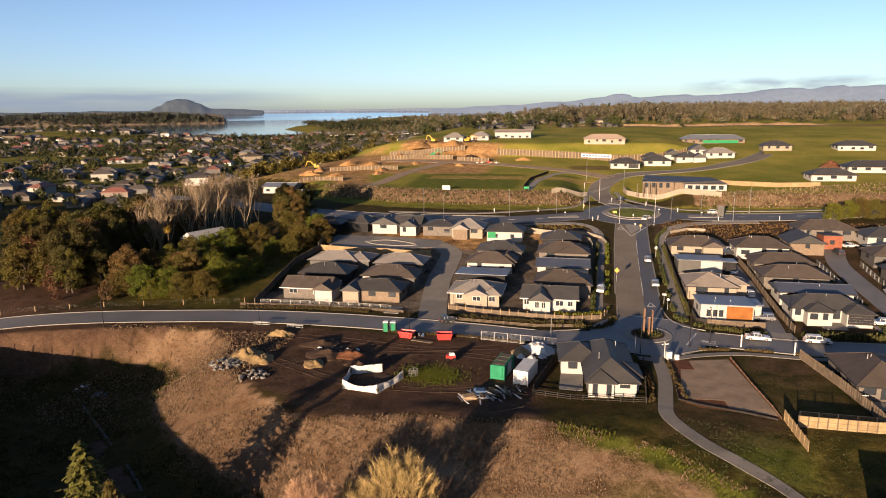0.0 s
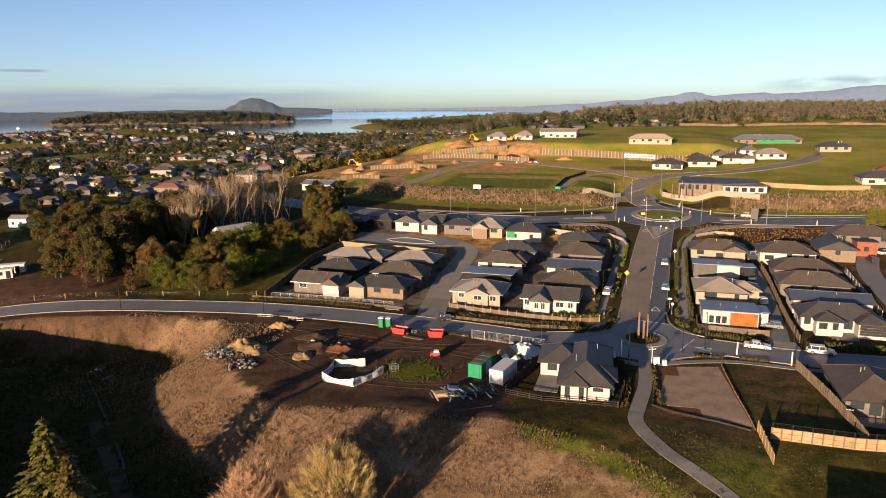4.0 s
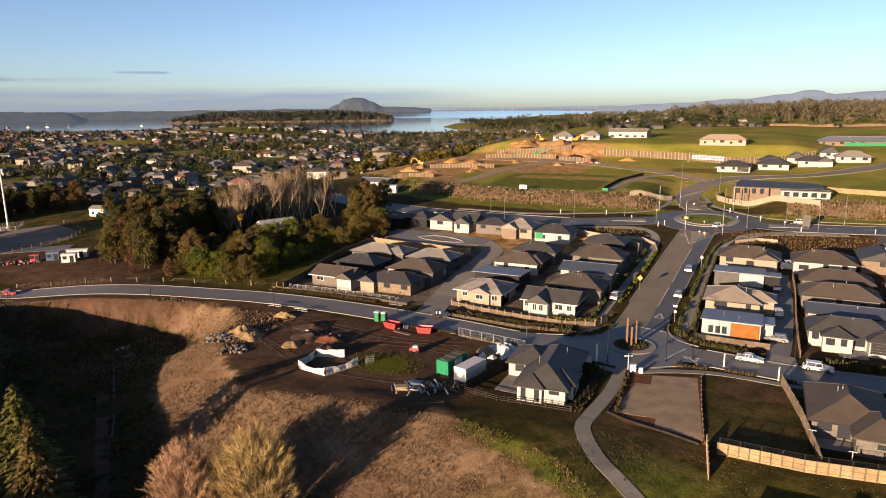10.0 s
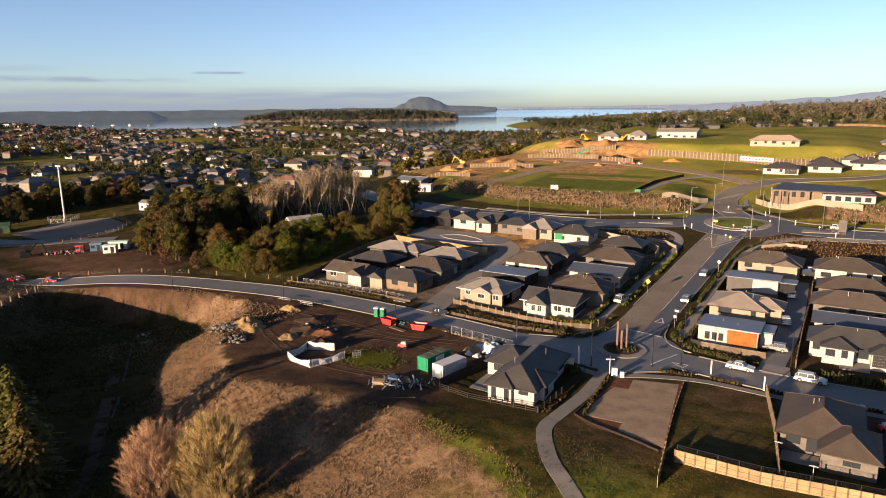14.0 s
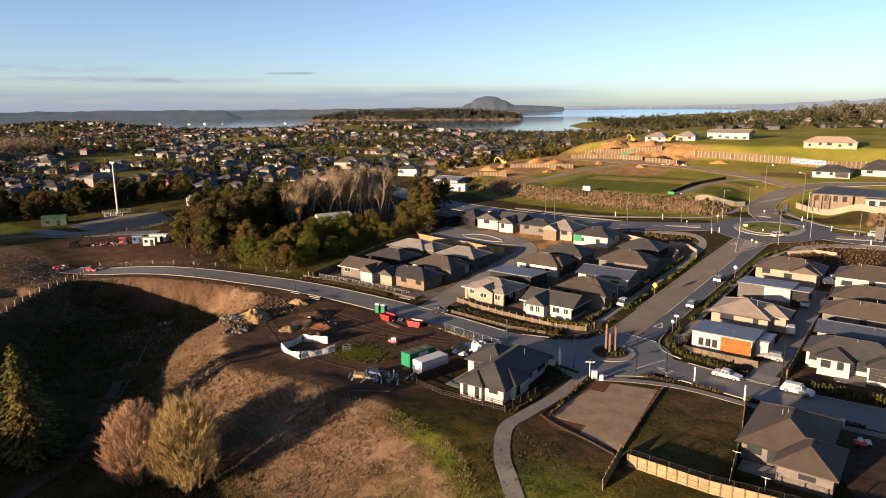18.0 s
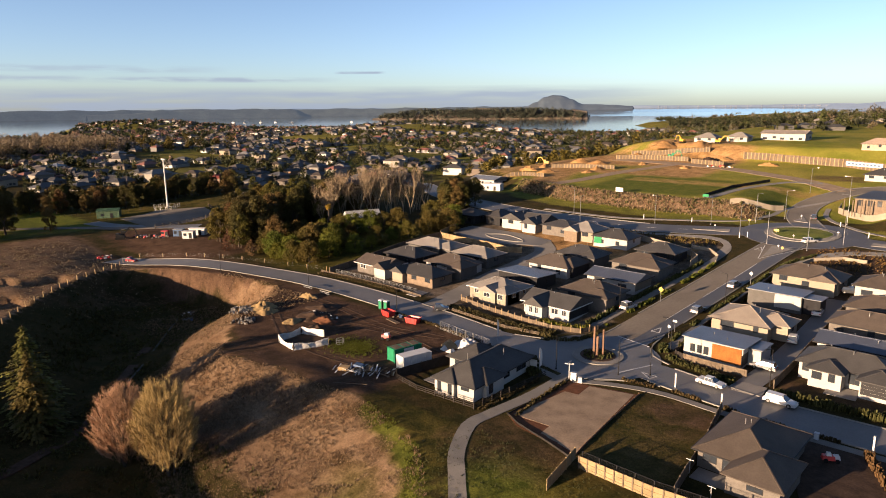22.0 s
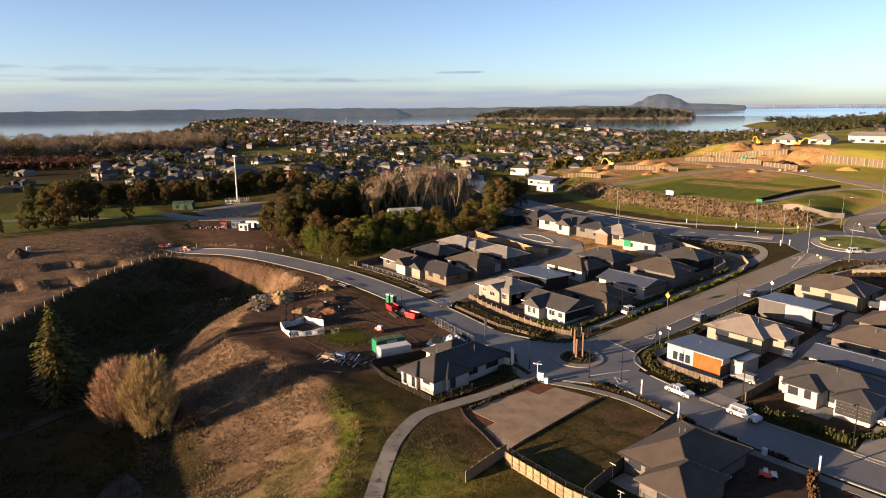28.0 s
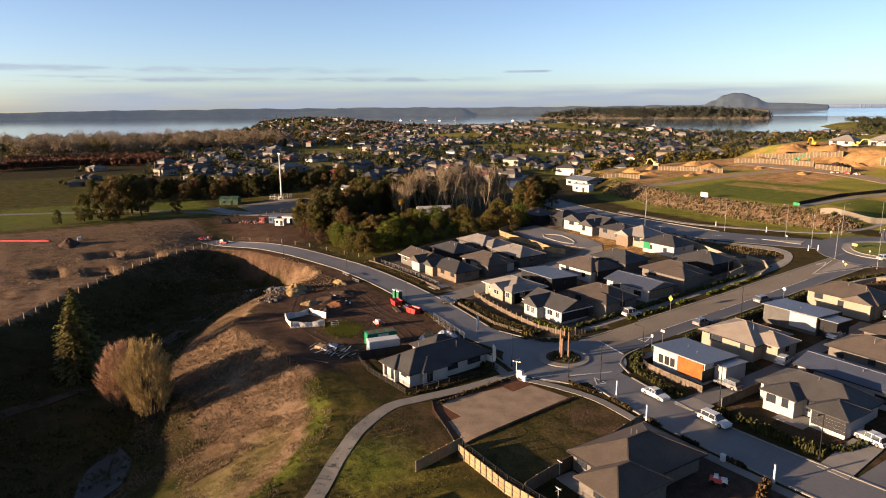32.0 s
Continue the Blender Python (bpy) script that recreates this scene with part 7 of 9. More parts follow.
fence("entrance_wall", [(-10, 267), (-5, 270), (1, 276), (4, 280)], 1.8, "solid", "plaster_cream", "curved cream entrance wall of the subdivision", 2.2, category="wall")
fence("church_wall", [(19.4, 292), (20.4, 284), (25, 278.4), (33, 273.4), (44, 268.6), (54, 267)], 2.0, "solid", "plaster_cream", "cream retaining wall round the low white building", 2.6, category="wall")
fence("terrace_fence", [(50, 296), (64, 289), (78, 284), (94, 285)], 1.8, "paling", "timber_new", "timber fence behind the low white building", 2.6)
ribbon("path_terrace", [(-20, 272), (-17, 300), (-8, 324), (4, 330)], 1.5, -1.5, .12, "concrete", "pale concrete path across the terrace lawn", "path", step=3)
banner = thing("banner", pose(0, 0, 0), "long white banner with illegible lettering on the retaining wall", "banner")
part("sheet", Shape().box(3, 21, -.06, .06, 0, 1.9), "plastic_white", banner)
for k in range(9):
    part("letter_bar", Shape().box(4.2 + k * 1.8, 5.4 + k * 1.8, -.1, -.065, .6, 1.3), "blue_paint", banner)
banner.matrix_basis = pose(-1.2, 378.2, height(2, 376) + 1.0, 0, 0, -28)

# raw earth bank along the back of the hill
s = Shape()
for i in range(61):
    x = -10 + 3.6 * i
    y, h = 596 + 5 * math.sin(i * .17) - .12 * max(0, i - 30), (1.7 + 1.1 * noise.noise(Vector((i * .3, 0, 8)))) * sm(0, 6, i) * sm(60, 52, i)
    for o, f in ((-6, -.2), (-1.6, .95), (1.6, 1), (6, -.2)):
        s.v.append((x, y + o, height(x, y + o) + h * f - .1))
s.f = [(i * 4 + j, i * 4 + 4 + j, i * 4 + 5 + j, i * 4 + 1 + j) for i in range(60) for j in range(3)]
tagged(s.done("earth_bank", "clay_bank"), "long raw orange-brown earth bank behind the green field", "earth bank", kind="structure")

# low white building with a dark roof
ch = thing("community_building", pose(40, 286, height(45, 284) + .1), "low white building with a wide dark roof and terrace", "building")
part("wall", Shape().box(-12, 16, -6, 6, -3, 2.9), "brick_tan", ch)
part("wing_wall", Shape().box(2, 17.5, -10.5, -6.2, -3, 2.1), "plaster_white", ch)
part("brick_front", Shape().box(-14, -2, -7.8, -6.2, -3, 2.6), "brick_tan", ch)
s = Shape().add([(-14.5, -8.4, 2.7), (17.5, -8.4, 2.5), (14.5, 7.5, 3.0), (-12, 7.5, 3.7), (-14.5, -8.4, 2.95), (17.5, -8.4, 2.75), (14.5, 7.5, 3.25), (-12, 7.5, 3.95)], [(3, 2, 1, 0), (4, 5, 6, 7), (0, 1, 5, 4), (1, 2, 6, 5), (2, 3, 7, 6), (3, 0, 4, 7)])
part("roof", s, "roof_charcoal", ch)
part("back_wall", Shape().box(-11, 13.5, 6, 7, -3, 2.9), "brick_tan", ch)
part("wing_roof", hip(Shape(), 2, 17.5, -10.6, -7, 2.12, .12, .3, "mono"), "roof_grey", ch)
for k in range(5):
    window(ch, "S", (2, 17.5, -10.5, -7), 3.8 + k * 2.9, 1.8, .2, 1.6)
for k in range(4):
    window(ch, "S", (-14, -2, -7.8, -6.2), -12.4 + k * 2.7, 1.3, .4, 1.9)
    part("terrace_post", Shape().box(-16.5 + k * 2.4, -16.2 + k * 2.4, -11 + k * .3, -10.7 + k * .3, -3, 2.4), "timber_grey", ch)

# ---- street furniture ----
def lamp_post(x, y, turn, high=6.5, arm=1.2, mat="steel_dark", label="slim black street lamp", group="street lamps"):
    p = thing("street_lamp", spot(x, y, turn), label, "street lamp", group)
    part("pole", Shape().tube((0, 0, -.3), (0, 0, high), .085, .05, 8), mat, p)
    part("base", Shape().lathe([(.16, 0), (.16, .25), (.1, .35)], 8), mat, p)
    part("arm", Shape().tube((0, 0, high), (arm, 0, high + .25), .045, .035, 6), mat, p)
    part("lamp_head", Shape().box(arm - .1, arm + .55, -.12, .12, high + .18, high + .3, .02), mat, p)


for x, y, tn in ((26.6, 131.8, 90), (12.7, 123.4, 60), (24.4, 144.8, 200), (43.6, 140.6, 250), (-33.4, 127.2, 90), (-67, 126.8, 95), (5.4, 160, 0), (22.2, 178, 180), (6.4, 196, 0), (22.3, 128.4, 80), (-100, 119.6, 100), (61.2, 137, 270)):
    lamp_post(x, y, tn)
for x, y, tn in ((4.4, 236.5, 40), (-7.3, 243.6, 270), (2.6, 256, 330), (8.6, 266, 10), (26.8, 266.6, 200), (32.2, 238, 120), (43.6, 247.6, 260), (25.6, 228, 100), (-24, 238, 270), (-46, 226.4, 90), (60, 248.8, 270), (20, 300, 180), (4, 312, 0), (-56, 238.4, 270), (14.4, 230, 60), (52, 236, 90)):
    lamp_post(x, y, tn, 9.5, 1.8, "steel", "tall galvanised street lamp by the main road", "main road lamps")


def sign_post(x, y, turn, face, size, high, label, shape="box", mat2="steel"):
    p = thing("road_sign", spot(x, y, turn), label, "sign", "road signs")
    part("pole", Shape().tube((0, 0, -.2), (0, 0, high), .05, .05, 6), mat2, p)
    if shape == "diamond":
        part("face", Shape().add([(0, -.05, high - size), (size * .8, -.05, high - size * .1), (0, -.05, high + size * .8), (-size * .8, -.05, high - size * .1), (0, -.08, high - size), (size * .8, -.08, high - size * .1), (0, -.08, high + size * .8), (-size * .8, -.08, high - size * .1)], [(0, 1, 2, 3), (7, 6, 5, 4), (0, 4, 5, 1), (1, 5, 6, 2), (2, 6, 7, 3), (3, 7, 4, 0)]), face, p)
    elif shape == "disc":
        s = Shape().tube((0, -.05, high), (0, -.09, high), size, size, 16)
        part("face", s, face, p)
    else:
        part("face", Shape().box(-size, size, -.09, -.05, high - size * .7, high + size * .3), face, p)


sign_post(10.6, 169.6, 0, "yellow_paint", .8, 3.2, "yellow diamond warning sign by the avenue", "diamond")
sign_post(21.0, 151.4, 0, "plastic_white", .32, 2.4, "white regulatory sign at the junction", "disc")
sign_post(20.6, 155, 0, "plastic_white", .45, 2.4, "small white street sign", "box")
sign_post(22.6, 193, 0, "plastic_white", .6, 2.8, "white sign seen from behind by the avenue", "diamond")
for x, y in ((19.2, 224.5), (13.4, 267), (43, 242.2), (-4, 238.6), (19.5, 237), (29, 246)):
    sign_post(x, y, 0, "plastic_white", .24, 1.5, "white roundabout sign on its post", "disc")
sign_post(20.8, 222.6, 0, "yellow_paint", .5, 1.6, "yellow hazard marker on the splitter island", "diamond")
sign_post(13.4, 241.6, 0, "yellow_paint", .7, 1.4, "yellow chevron board on the roundabout", "box")
sign_post(2.6, 250, 0, "yellow_paint", .5, 1.8, "yellow warning sign by the main road", "diamond")
for x, y in ((32, 130), (40.7, 127.1), (61, 127), (5.6, 233), (7.4, 234.6), (-14, 244.5), (36, 250), (47.5, 236.6), (26, 262), (-30, 242), (-38, 224.6), (67, 237.6)):
    p = thing("marker_post", spot(x, y), "white painted wooden marker post", "post", "marker posts")
    part("shaft", Shape().box(-.11, .11, -.11, .11, -.2, 2.5 if y < 140 else 1.5), "trim_white", p)
    part("cap", Shape().box(-.14, .14, -.14, .14, 2.5 if y < 140 else 1.5, 2.6 if y < 140 else 1.6), "steel", p)


def flag(x, y, turn, label="tall white feather flag on a pole"):
    p = thing("feather_flag", spot(x, y, turn), label, "flag", "feather flags")
    part("pole", Shape().tube((0, 0, 0), (0, 0, 4.6), .03, .02, 6), "steel", p)
    s = Shape()
    prof = [(.0, 1.2), (.62, 1.35), (.7, 2.6), (.66, 3.6), (.5, 4.3), (.12, 4.75), (0, 4.7)]
    n = len(prof)
    s.add([(a, -.012, b) for a, b in prof] + [(a, .012, b) for a, b in prof], [tuple(range(n)), tuple(range(2 * n - 1, n - 1, -1))] + [(i, n + i, n + (i + 1) % n, (i + 1) % n) for i in range(n)])
    part("banner", s, "plastic_white", p)


flag(11.4, 120, 80)
flag(-4.2, 127.6, 100)
b = thing("real_estate_board", spot(9.6, 120.4, 10), "white real-estate board on two legs", "sign board")
part("panel", Shape().box(-.9, .9, -.04, .04, .8, 2.0), "plastic_white", b)
for k in (-.7, .7):
    part("leg", Shape().box(k - .05, k + .05, -.05, .05, -.2, .8), "timber_grey", b)
b = thing("cabinet_box", spot(17.6, 121.4, 20), "white roadside service cabinet", "cabinet")
part("body", Shape().box(-.5, .5, -.35, .35, 0, 1.4, .03), "plastic_white", b)
part("lid", Shape().box(-.56, .56, -.4, .4, 1.4, 1.5, .03), "steel", b)
b = thing("cabinet_box", spot(19, 121.2, 20), "small white roadside service cabinet", "cabinet")
part("body", Shape().box(-.35, .35, -.3, .3, 0, 1.0, .03), "plastic_white", b)
p = thing("street_name_sign", spot(16.8, 121.2, 30), "white crossed street-name blades on a post with illegible bars", "sign")
part("pole", Shape().tube((0, 0, 0), (0, 0, 3.2), .07, .07, 8), "trim_white", p)
for k, tn in enumerate((0, 70)):
    bl = part("blade", Shape().box(-.75, .75, -.03, .03, 2.75 + k * .25, 2.97 + k * .25), "trim_white", p, at=pose(0, 0, 0, 0, 0, tn))
    part("bar", Shape().box(-.5, .5, -.04, -.031, 2.83 + k * .25, 2.9 + k * .25), "trim_dark", bl)
# billboard seen from behind, and the white board on the terrace
b = thing("billboard", spot(49, 241.4, -8), "tall grey-backed roadside billboard on timber legs", "billboard")
part("panel", Shape().box(-1.1, 1.1, -.1, .1, .6, 4.2), "clad_grey", b)
for k in (-.8, .8):
    part("leg", Shape().beam((k, .1, -.4), (k, .1, 4.1), .16, .16), "timber_grey", b)
    part("brace", Shape().beam((k - 2.4, -.2, -.3), (k, .1, 2.8), .12, .12), "timber_grey", b)
b = thing("notice_board", spot(-53, 266.6, 0), "white blank notice board on legs above the bank", "sign board")
part("panel", Shape().box(-1.6, 1.6, -.06, .06, .7, 2.4), "plastic_white", b)
for k in (-1.2, 1.2):
    part("leg", Shape().box(k - .08, k + .08, -.08, .08, -.3, .7), "timber_grey", b)
b = thing("notice_board", spot(-20.5, 271.4, 0), "small pale green notice board on the terrace edge", "sign board")
part("panel", Shape().box(-1.1, 1.1, -.06, .06, .5, 1.5), "wrap_green", b)
for k in (-.8, .8):
    part("leg", Shape().box(k - .07, k + .07, -.07, .07, -.3, .5), "timber_grey", b)

# carved pillars on the small roundabout
for x, y, h, w in ((14.2, 133.9, 5.4, .2), (15.2, 133.4, 3.8, .26), (15.8, 134.4, 5.0, .2)):
    p = thing("carved_pillar", spot(x, y, 12, .3), "tall reddish carved timber pillar on the roundabout", "sculpture", "roundabout pillars")
    part("shaft", Shape().box(-w, w, -.18, .18, -.2, h * .9, .04), "corten", p)
    part("cap", Shape().box(-w + .02, w - .02, -.14, .14, h * .9, h, .07), "corten", p)

# ---- vehicles ----
def car_meshes(length, high, wide, wagon, paint):
    """Body, glass, wheels, lamps and bumpers of a car that faces +x."""
    L, W, H = length / 2, wide / 2, high
    s = Shape()
    prof = [(-L, .42), (-L + .05, .78), (-L + .25, .92), (L - 1.25, .9), (L - .2, .72), (L, .5), (L - .05, .28), (-L + .05, .28)]
    n = len(prof)
    s.add([(x, -W, z) for x, z in prof] + [(x, W, z) for x, z in prof], [tuple(range(n - 1, -1, -1)), tuple(range(n, 2 * n))] + [(i, (i + 1) % n, n + (i + 1) % n, n + i) for i in range(n)])
    back = -L + (.2 if wagon else .75)
    gl = Shape()
    lo, hi = [(back, .9), (L - 1.2, .88)], [(back + (.25 if wagon else .65), H), (L - 2.05, H)]
    gl.add([(lo[0][0], -W + .06, .88), (lo[1][0], -W + .06, .88), (lo[1][0], W - .06, .88), (lo[0][0], W - .06, .88), (hi[0][0], -W + .22, H - .06), (hi[1][0], -W + .22, H - .06), (hi[1][0], W - .22, H - .06), (hi[0][0], W - .22, H - .06)],
           [(4, 5, 6, 7), (0, 1, 5, 4), (1, 2, 6, 5), (2, 3, 7, 6), (3, 0, 4, 7)])
    rf = Shape().box(hi[0][0] - .05, hi[1][0] + .08, -W + .2, W - .2, H - .07, H, .04)
    pillars = []
    for x in (back + .35 if wagon else back + .75, (lo[1][0] + lo[0][0]) / 2, L - 1.75):
        for sg in (-1, 1):
            pillars.append(("pillar", Shape().beam((x, sg * (W - .07), .88), (x + (-.1 if x > 0 else .1), sg * (W - .21), H - .05), .09, .04).mesh("pillar", paint)))
    parts = pillars + [("body", s.mesh("body", paint)), ("window_band", gl.mesh("window_band", "glass")), ("roof", rf.mesh("roof", paint))]
    for nm, x, m in (("headlight", L - .06, "trim_white"), ("tail_light", -L + .02, "lamp_red")):
        for sg in (-1, 1):
            parts.append((nm, Shape().box(x - .06, x + .06, sg * W * .78 - .18, sg * W * .78 + .18, .56, .72).mesh(nm, m)))
    for nm, x in (("bumper", L - .02), ("bumper", -L + .02)):
        parts.append((nm, Shape().box(x - .08, x + .08, -W + .05, W - .05, .3, .48, .02).mesh(nm, paint)))
    wh = Shape().tube((0, -.11, 0), (0, .11, 0), .33, .33, 14).mesh("wheel", "tyre")
    rm = Shape().tube((0, -.12, 0), (0, .12, 0), .2, .2, 10).mesh("rim", "steel")
    return parts, wh, rm, L, W


def car(x, y, turn, paint="car_white", wagon=False, length=4.5, label="white parked car", high=None, category="car"):
    key = (paint, wagon, length)
    if key not in CARS:
        CARS[key] = car_meshes(length, high or (1.55 if wagon else 1.43), 1.78, wagon, paint)
    parts, wh, rm, L, W = CARS[key]
    c = thing("car", spot(x, y, turn, .1), label, category, "parked cars")
    for nm, me in parts:
        p = new(nm, me)
        p.parent = c
    for a in (-L + .85, L - .9):
        for sg in (-1, 1):
            w = new("wheel", wh)
            w.parent, w.location = c, (a, sg * (W - .08), .33)
            r = new("rim", rm)
            r.parent = w


CARS = {}
car(36.1, 134.6, -4, "car_white", False, 4.6, "white sedan parked at the kerb")
car(47.0, 134.6, -2, "car_white", True, 4.8, "white station wagon parked at the kerb")
car(20.1, 189.2, 86, "car_silver", True, 4.5, "silver car parked on the avenue")
car(20.0, 168.2, 86, "car_silver", True, 4.2, "silver hatchback parked on the avenue")
car(40.4, 147.4, 180, "car_silver", True, 4.4, "silver car in front of the garage of the orange house")
car(40.8, 163, 100, "car_white", True, 4.3, "white hatchback in the shared driveway")
car(40.6, 180.5, 95, "car_white", False, 4.4, "white car in the shared driveway")
car(43.2, 197.6, 10, "car_dark", True, 4.5, "dark car beside the brown-roofed house")
car(44.2, 200.4, 15, "car_white", True, 4.4, "white car beside the brown-roofed house")
car(63, 146.8, 170, "car_white", True, 4.5, "white car in the driveway of the white house")
car(6.6, 161.8, 80, "car_white", True, 4.2, "white van behind the brown house", 1.8)
car(75, 212, 30, "car_dark", True, 4.4, "dark car in the parking court")
car(78, 207, 20, "car_white", False, 4.5, "white car in the parking court")
car(82, 203.5, 10, "car_white", True, 4.6, "white car at the edge of the parking court")
car(72.6, 200, 95, "car_dark", True, 4.5, "dark blue car in the parking court")
car(72.5, 167, 80, "car_white", False, 4.5, "white car beside the lane")
car(48, 247, 5, "car_white", True, 4.6, "white car on the main road")
car(16.5, 270, 100, "car_dark", True, 4.4, "dark car near the roundabout")
car(-26.8, 135.2, 40, "car_dark", True, 3.6, "small dark trailer load by the street corner", category="trailer")
car(96, 384, 60, "car_dark", True, 4.6, "dark car on the terrace road")
car(-145.6, 112.6, 30, "car_red", True, 3.4, "small red vehicle at the end of the road")
car(24, 236.4, 60, "car_white", True, 4.6, "white car waiting at the roundabout")

# ---- building site ----
G_SITE = "building site"
def skip_bin(x, y, turn):
    p = thing("skip_bin", spot(x, y, turn), "open red steel skip bin on the building site", "skip bin", "red skips")
    s = Shape()
    a, b, h = 1.6, 1.25, 1.3
    o, i = [(-b, -.85), (b, -.85), (b, .85), (-b, .85)], .08
    top = [(-a, -.95), (a, -.95), (a, .95), (-a, .95)]
    s.add([(x, y, .08) for x, y in o] + [(x, y, h) for x, y in top] + [(x * .95, y * .92, h) for x, y in top] + [(x * .95, y * .92, .9) for x, y in o],
          [(3, 2, 1, 0), (0, 1, 5, 4), (1, 2, 6, 5), (2, 3, 7, 6), (3, 0, 4, 7), (4, 5, 9, 8), (5, 6, 10, 9), (6, 7, 11, 10), (7, 4, 8, 11), (8, 9, 13, 12), (9, 10, 14, 13), (10, 11, 15, 14), (11, 8, 12, 15), (12, 13, 14, 15)])
    part("bin_body", s, "red_paint", p)
    for k in (-1, 0, 1):
        part("rib", Shape().beam((k * .9, -.88, .15), (k * 1.05, -.99, 1.28), .1, .06), "red_paint", p)
    part("rim", Shape().beam((-a, -.95, h), (a, -.95, h), .09, .09).beam((-a, .95, h), (a, .95, h), .09, .09), "red_paint", p)


skip_bin(-33.2, 124.4, -8)
skip_bin(-25.4, 124.6, 12)
for x, y in ((-38.4, 127), (-36.8, 127.2)):
    p = thing("portable_toilet", spot(x, y, 5), "green and white portable toilet cabin", "portable toilet", "portable toilets")
    part("cabin", Shape().box(-.55, .55, -.55, .55, .1, 2.05), "green_shed", p)
    part("roof", Shape().box(-.6, .6, -.6, .6, 2.05, 2.3, .12), "plastic_white", p)
    part("door", Shape().box(-.4, .4, -.58, -.551, .15, 1.95), "green_paint", p)


def container(x, y, turn, mat, label, length=6.0, tops=False):
    p = thing("shipping_container", spot(x, y, turn), label, "container", "site containers")
    part("body", Shape().box(-1.2, 1.2, -length / 2, length / 2, .12, 2.55), mat, p)
    for a in (-1.2, 1.2):
        for b in (-length / 2, length / 2):
            part("corner_post", Shape().box(a - .07, a + .07, b - .07, b + .07, 0, 2.62), mat, p)
    for k in range(int(length / .5)):
        for a in (-1.2, 1.2):
            part("rib", Shape().box(a - .04, a + .04, -length / 2 + .2 + k * .5, -length / 2 + .4 + k * .5, .2, 2.5), mat, p)
    part("roof", Shape().box(-1.18, 1.18, -length / 2, length / 2, 2.55, 2.62), "plastic_white" if not tops else mat, p)
    if tops:
        for k in range(3):
            part("roof_panel", Shape().box(-1.0, 1.0, -length / 2 + .5 + k * 1.9, -length / 2 + 1.9 + k * 1.9, 2.62, 2.66), "timber_grey", p)
        part("side_panel", Shape().box(1.2, 1.26, -.9, 1.3, .3, 2.4), "plastic_white", p)
    part("door", Shape().box(-.9, .9, -length / 2 - .06, -length / 2 - .005, .2, 2.45), mat, p)


container(-11.9, 109.2, -10, "green_paint", "green steel shipping container with pale roof panels", tops=True)
container(-7.7, 107.6, -12, "plastic_white", "white steel shipping container beside the black fence")

# screened pit
p = thing("silt_fence", pose(0, 0, 0), "white sheet fence round a square excavation", "site fence")
corners = [(-37.6, 98.2), (-31.2, 97.4), (-28.6, 104), (-33, 106.2), (-38.2, 104.2)]
for k, ((x0, y0), (x1, y1)) in enumerate(zip(corners, corners[1:] + corners[:1])):
    if k == 2:
        continue
    s, n, rnd2 = Shape(), 8, random.Random(k)
    for i in range(n + 1):
        t = i / n
        x, y = x0 + (x1 - x0) * t, y0 + (y1 - y0) * t
        z = height(x, y)
        w = .22 * math.sin(i * 2.1 + k)
        top = 1.6 - (.7, .45, 0, .1, .3)[k] * math.sin(math.pi * t) + rnd2.uniform(-.12, .1)
        s.v += [(x, y, z - .1), (x + w, y + w, z + .7), (x, y, z + top), (x + .04, y + .04, z + top), (x + w + .04, y + w + .04, z + .7), (x + .04, y + .04, z - .1)]
    for i in range(n):
        for j in range(5):
            s.f.append((i * 6 + j, i * 6 + j + 1, i * 6 + 7 + j, i * 6 + 6 + j))
    part("sheet", s, "sheet_white", p)
for x, y in corners:
    part("post", Shape().tube((x, y, height(x, y) - .2), (x, y, height(x, y) + 1.7), .05, .05, 6), "timber_grey", p)
patch("pit_floor", [(c[0] * .9 + -33.6 * .1, c[1] * .9 + 102 * .1) for c in corners], .06, "soil_dark", "dark damp soil floor inside the screened pit", "ground")


def heap(x, y, r, h, mat, label, name="soil_mound", seed=0, category="heap", squash=1.0, turn=0):
    rnd = random.Random(seed + int(x * 7))
    s, n, m = Shape(), 32, 11
    for j in range(m + 1):
        f = j / m
        for i in range(n):
            a = i * math.tau / n
            w = 1 + .45 * noise.noise(Vector((math.cos(a) * 1.3 + x, math.sin(a) * 1.3 + y, 0)))
            rr = r * (1 - f) * w
            X, Y = rr * math.cos(a), rr * math.sin(a) * squash
            rough = noise.fractal(Vector((X * .9 + x, Y * .9 + y, 2)), .8, 2.0, 3)
            s.v.append((X, Y, h * (1.15 * f ** 1.1 - .15 * f ** 6) * (1 + .3 * rough) + .12 * h * rough - .2 * (j == 0)))
    for j in range(m):
        for i in range(n):
            s.f.append((j * n + i, j * n + (i + 1) % n, (j + 1) * n + (i + 1) % n, (j + 1) * n + i))
    ob = s.done(name, mat, smooth=True)
    ob.matrix_basis = spot(x, y, turn)
    return tagged(ob, label, category)


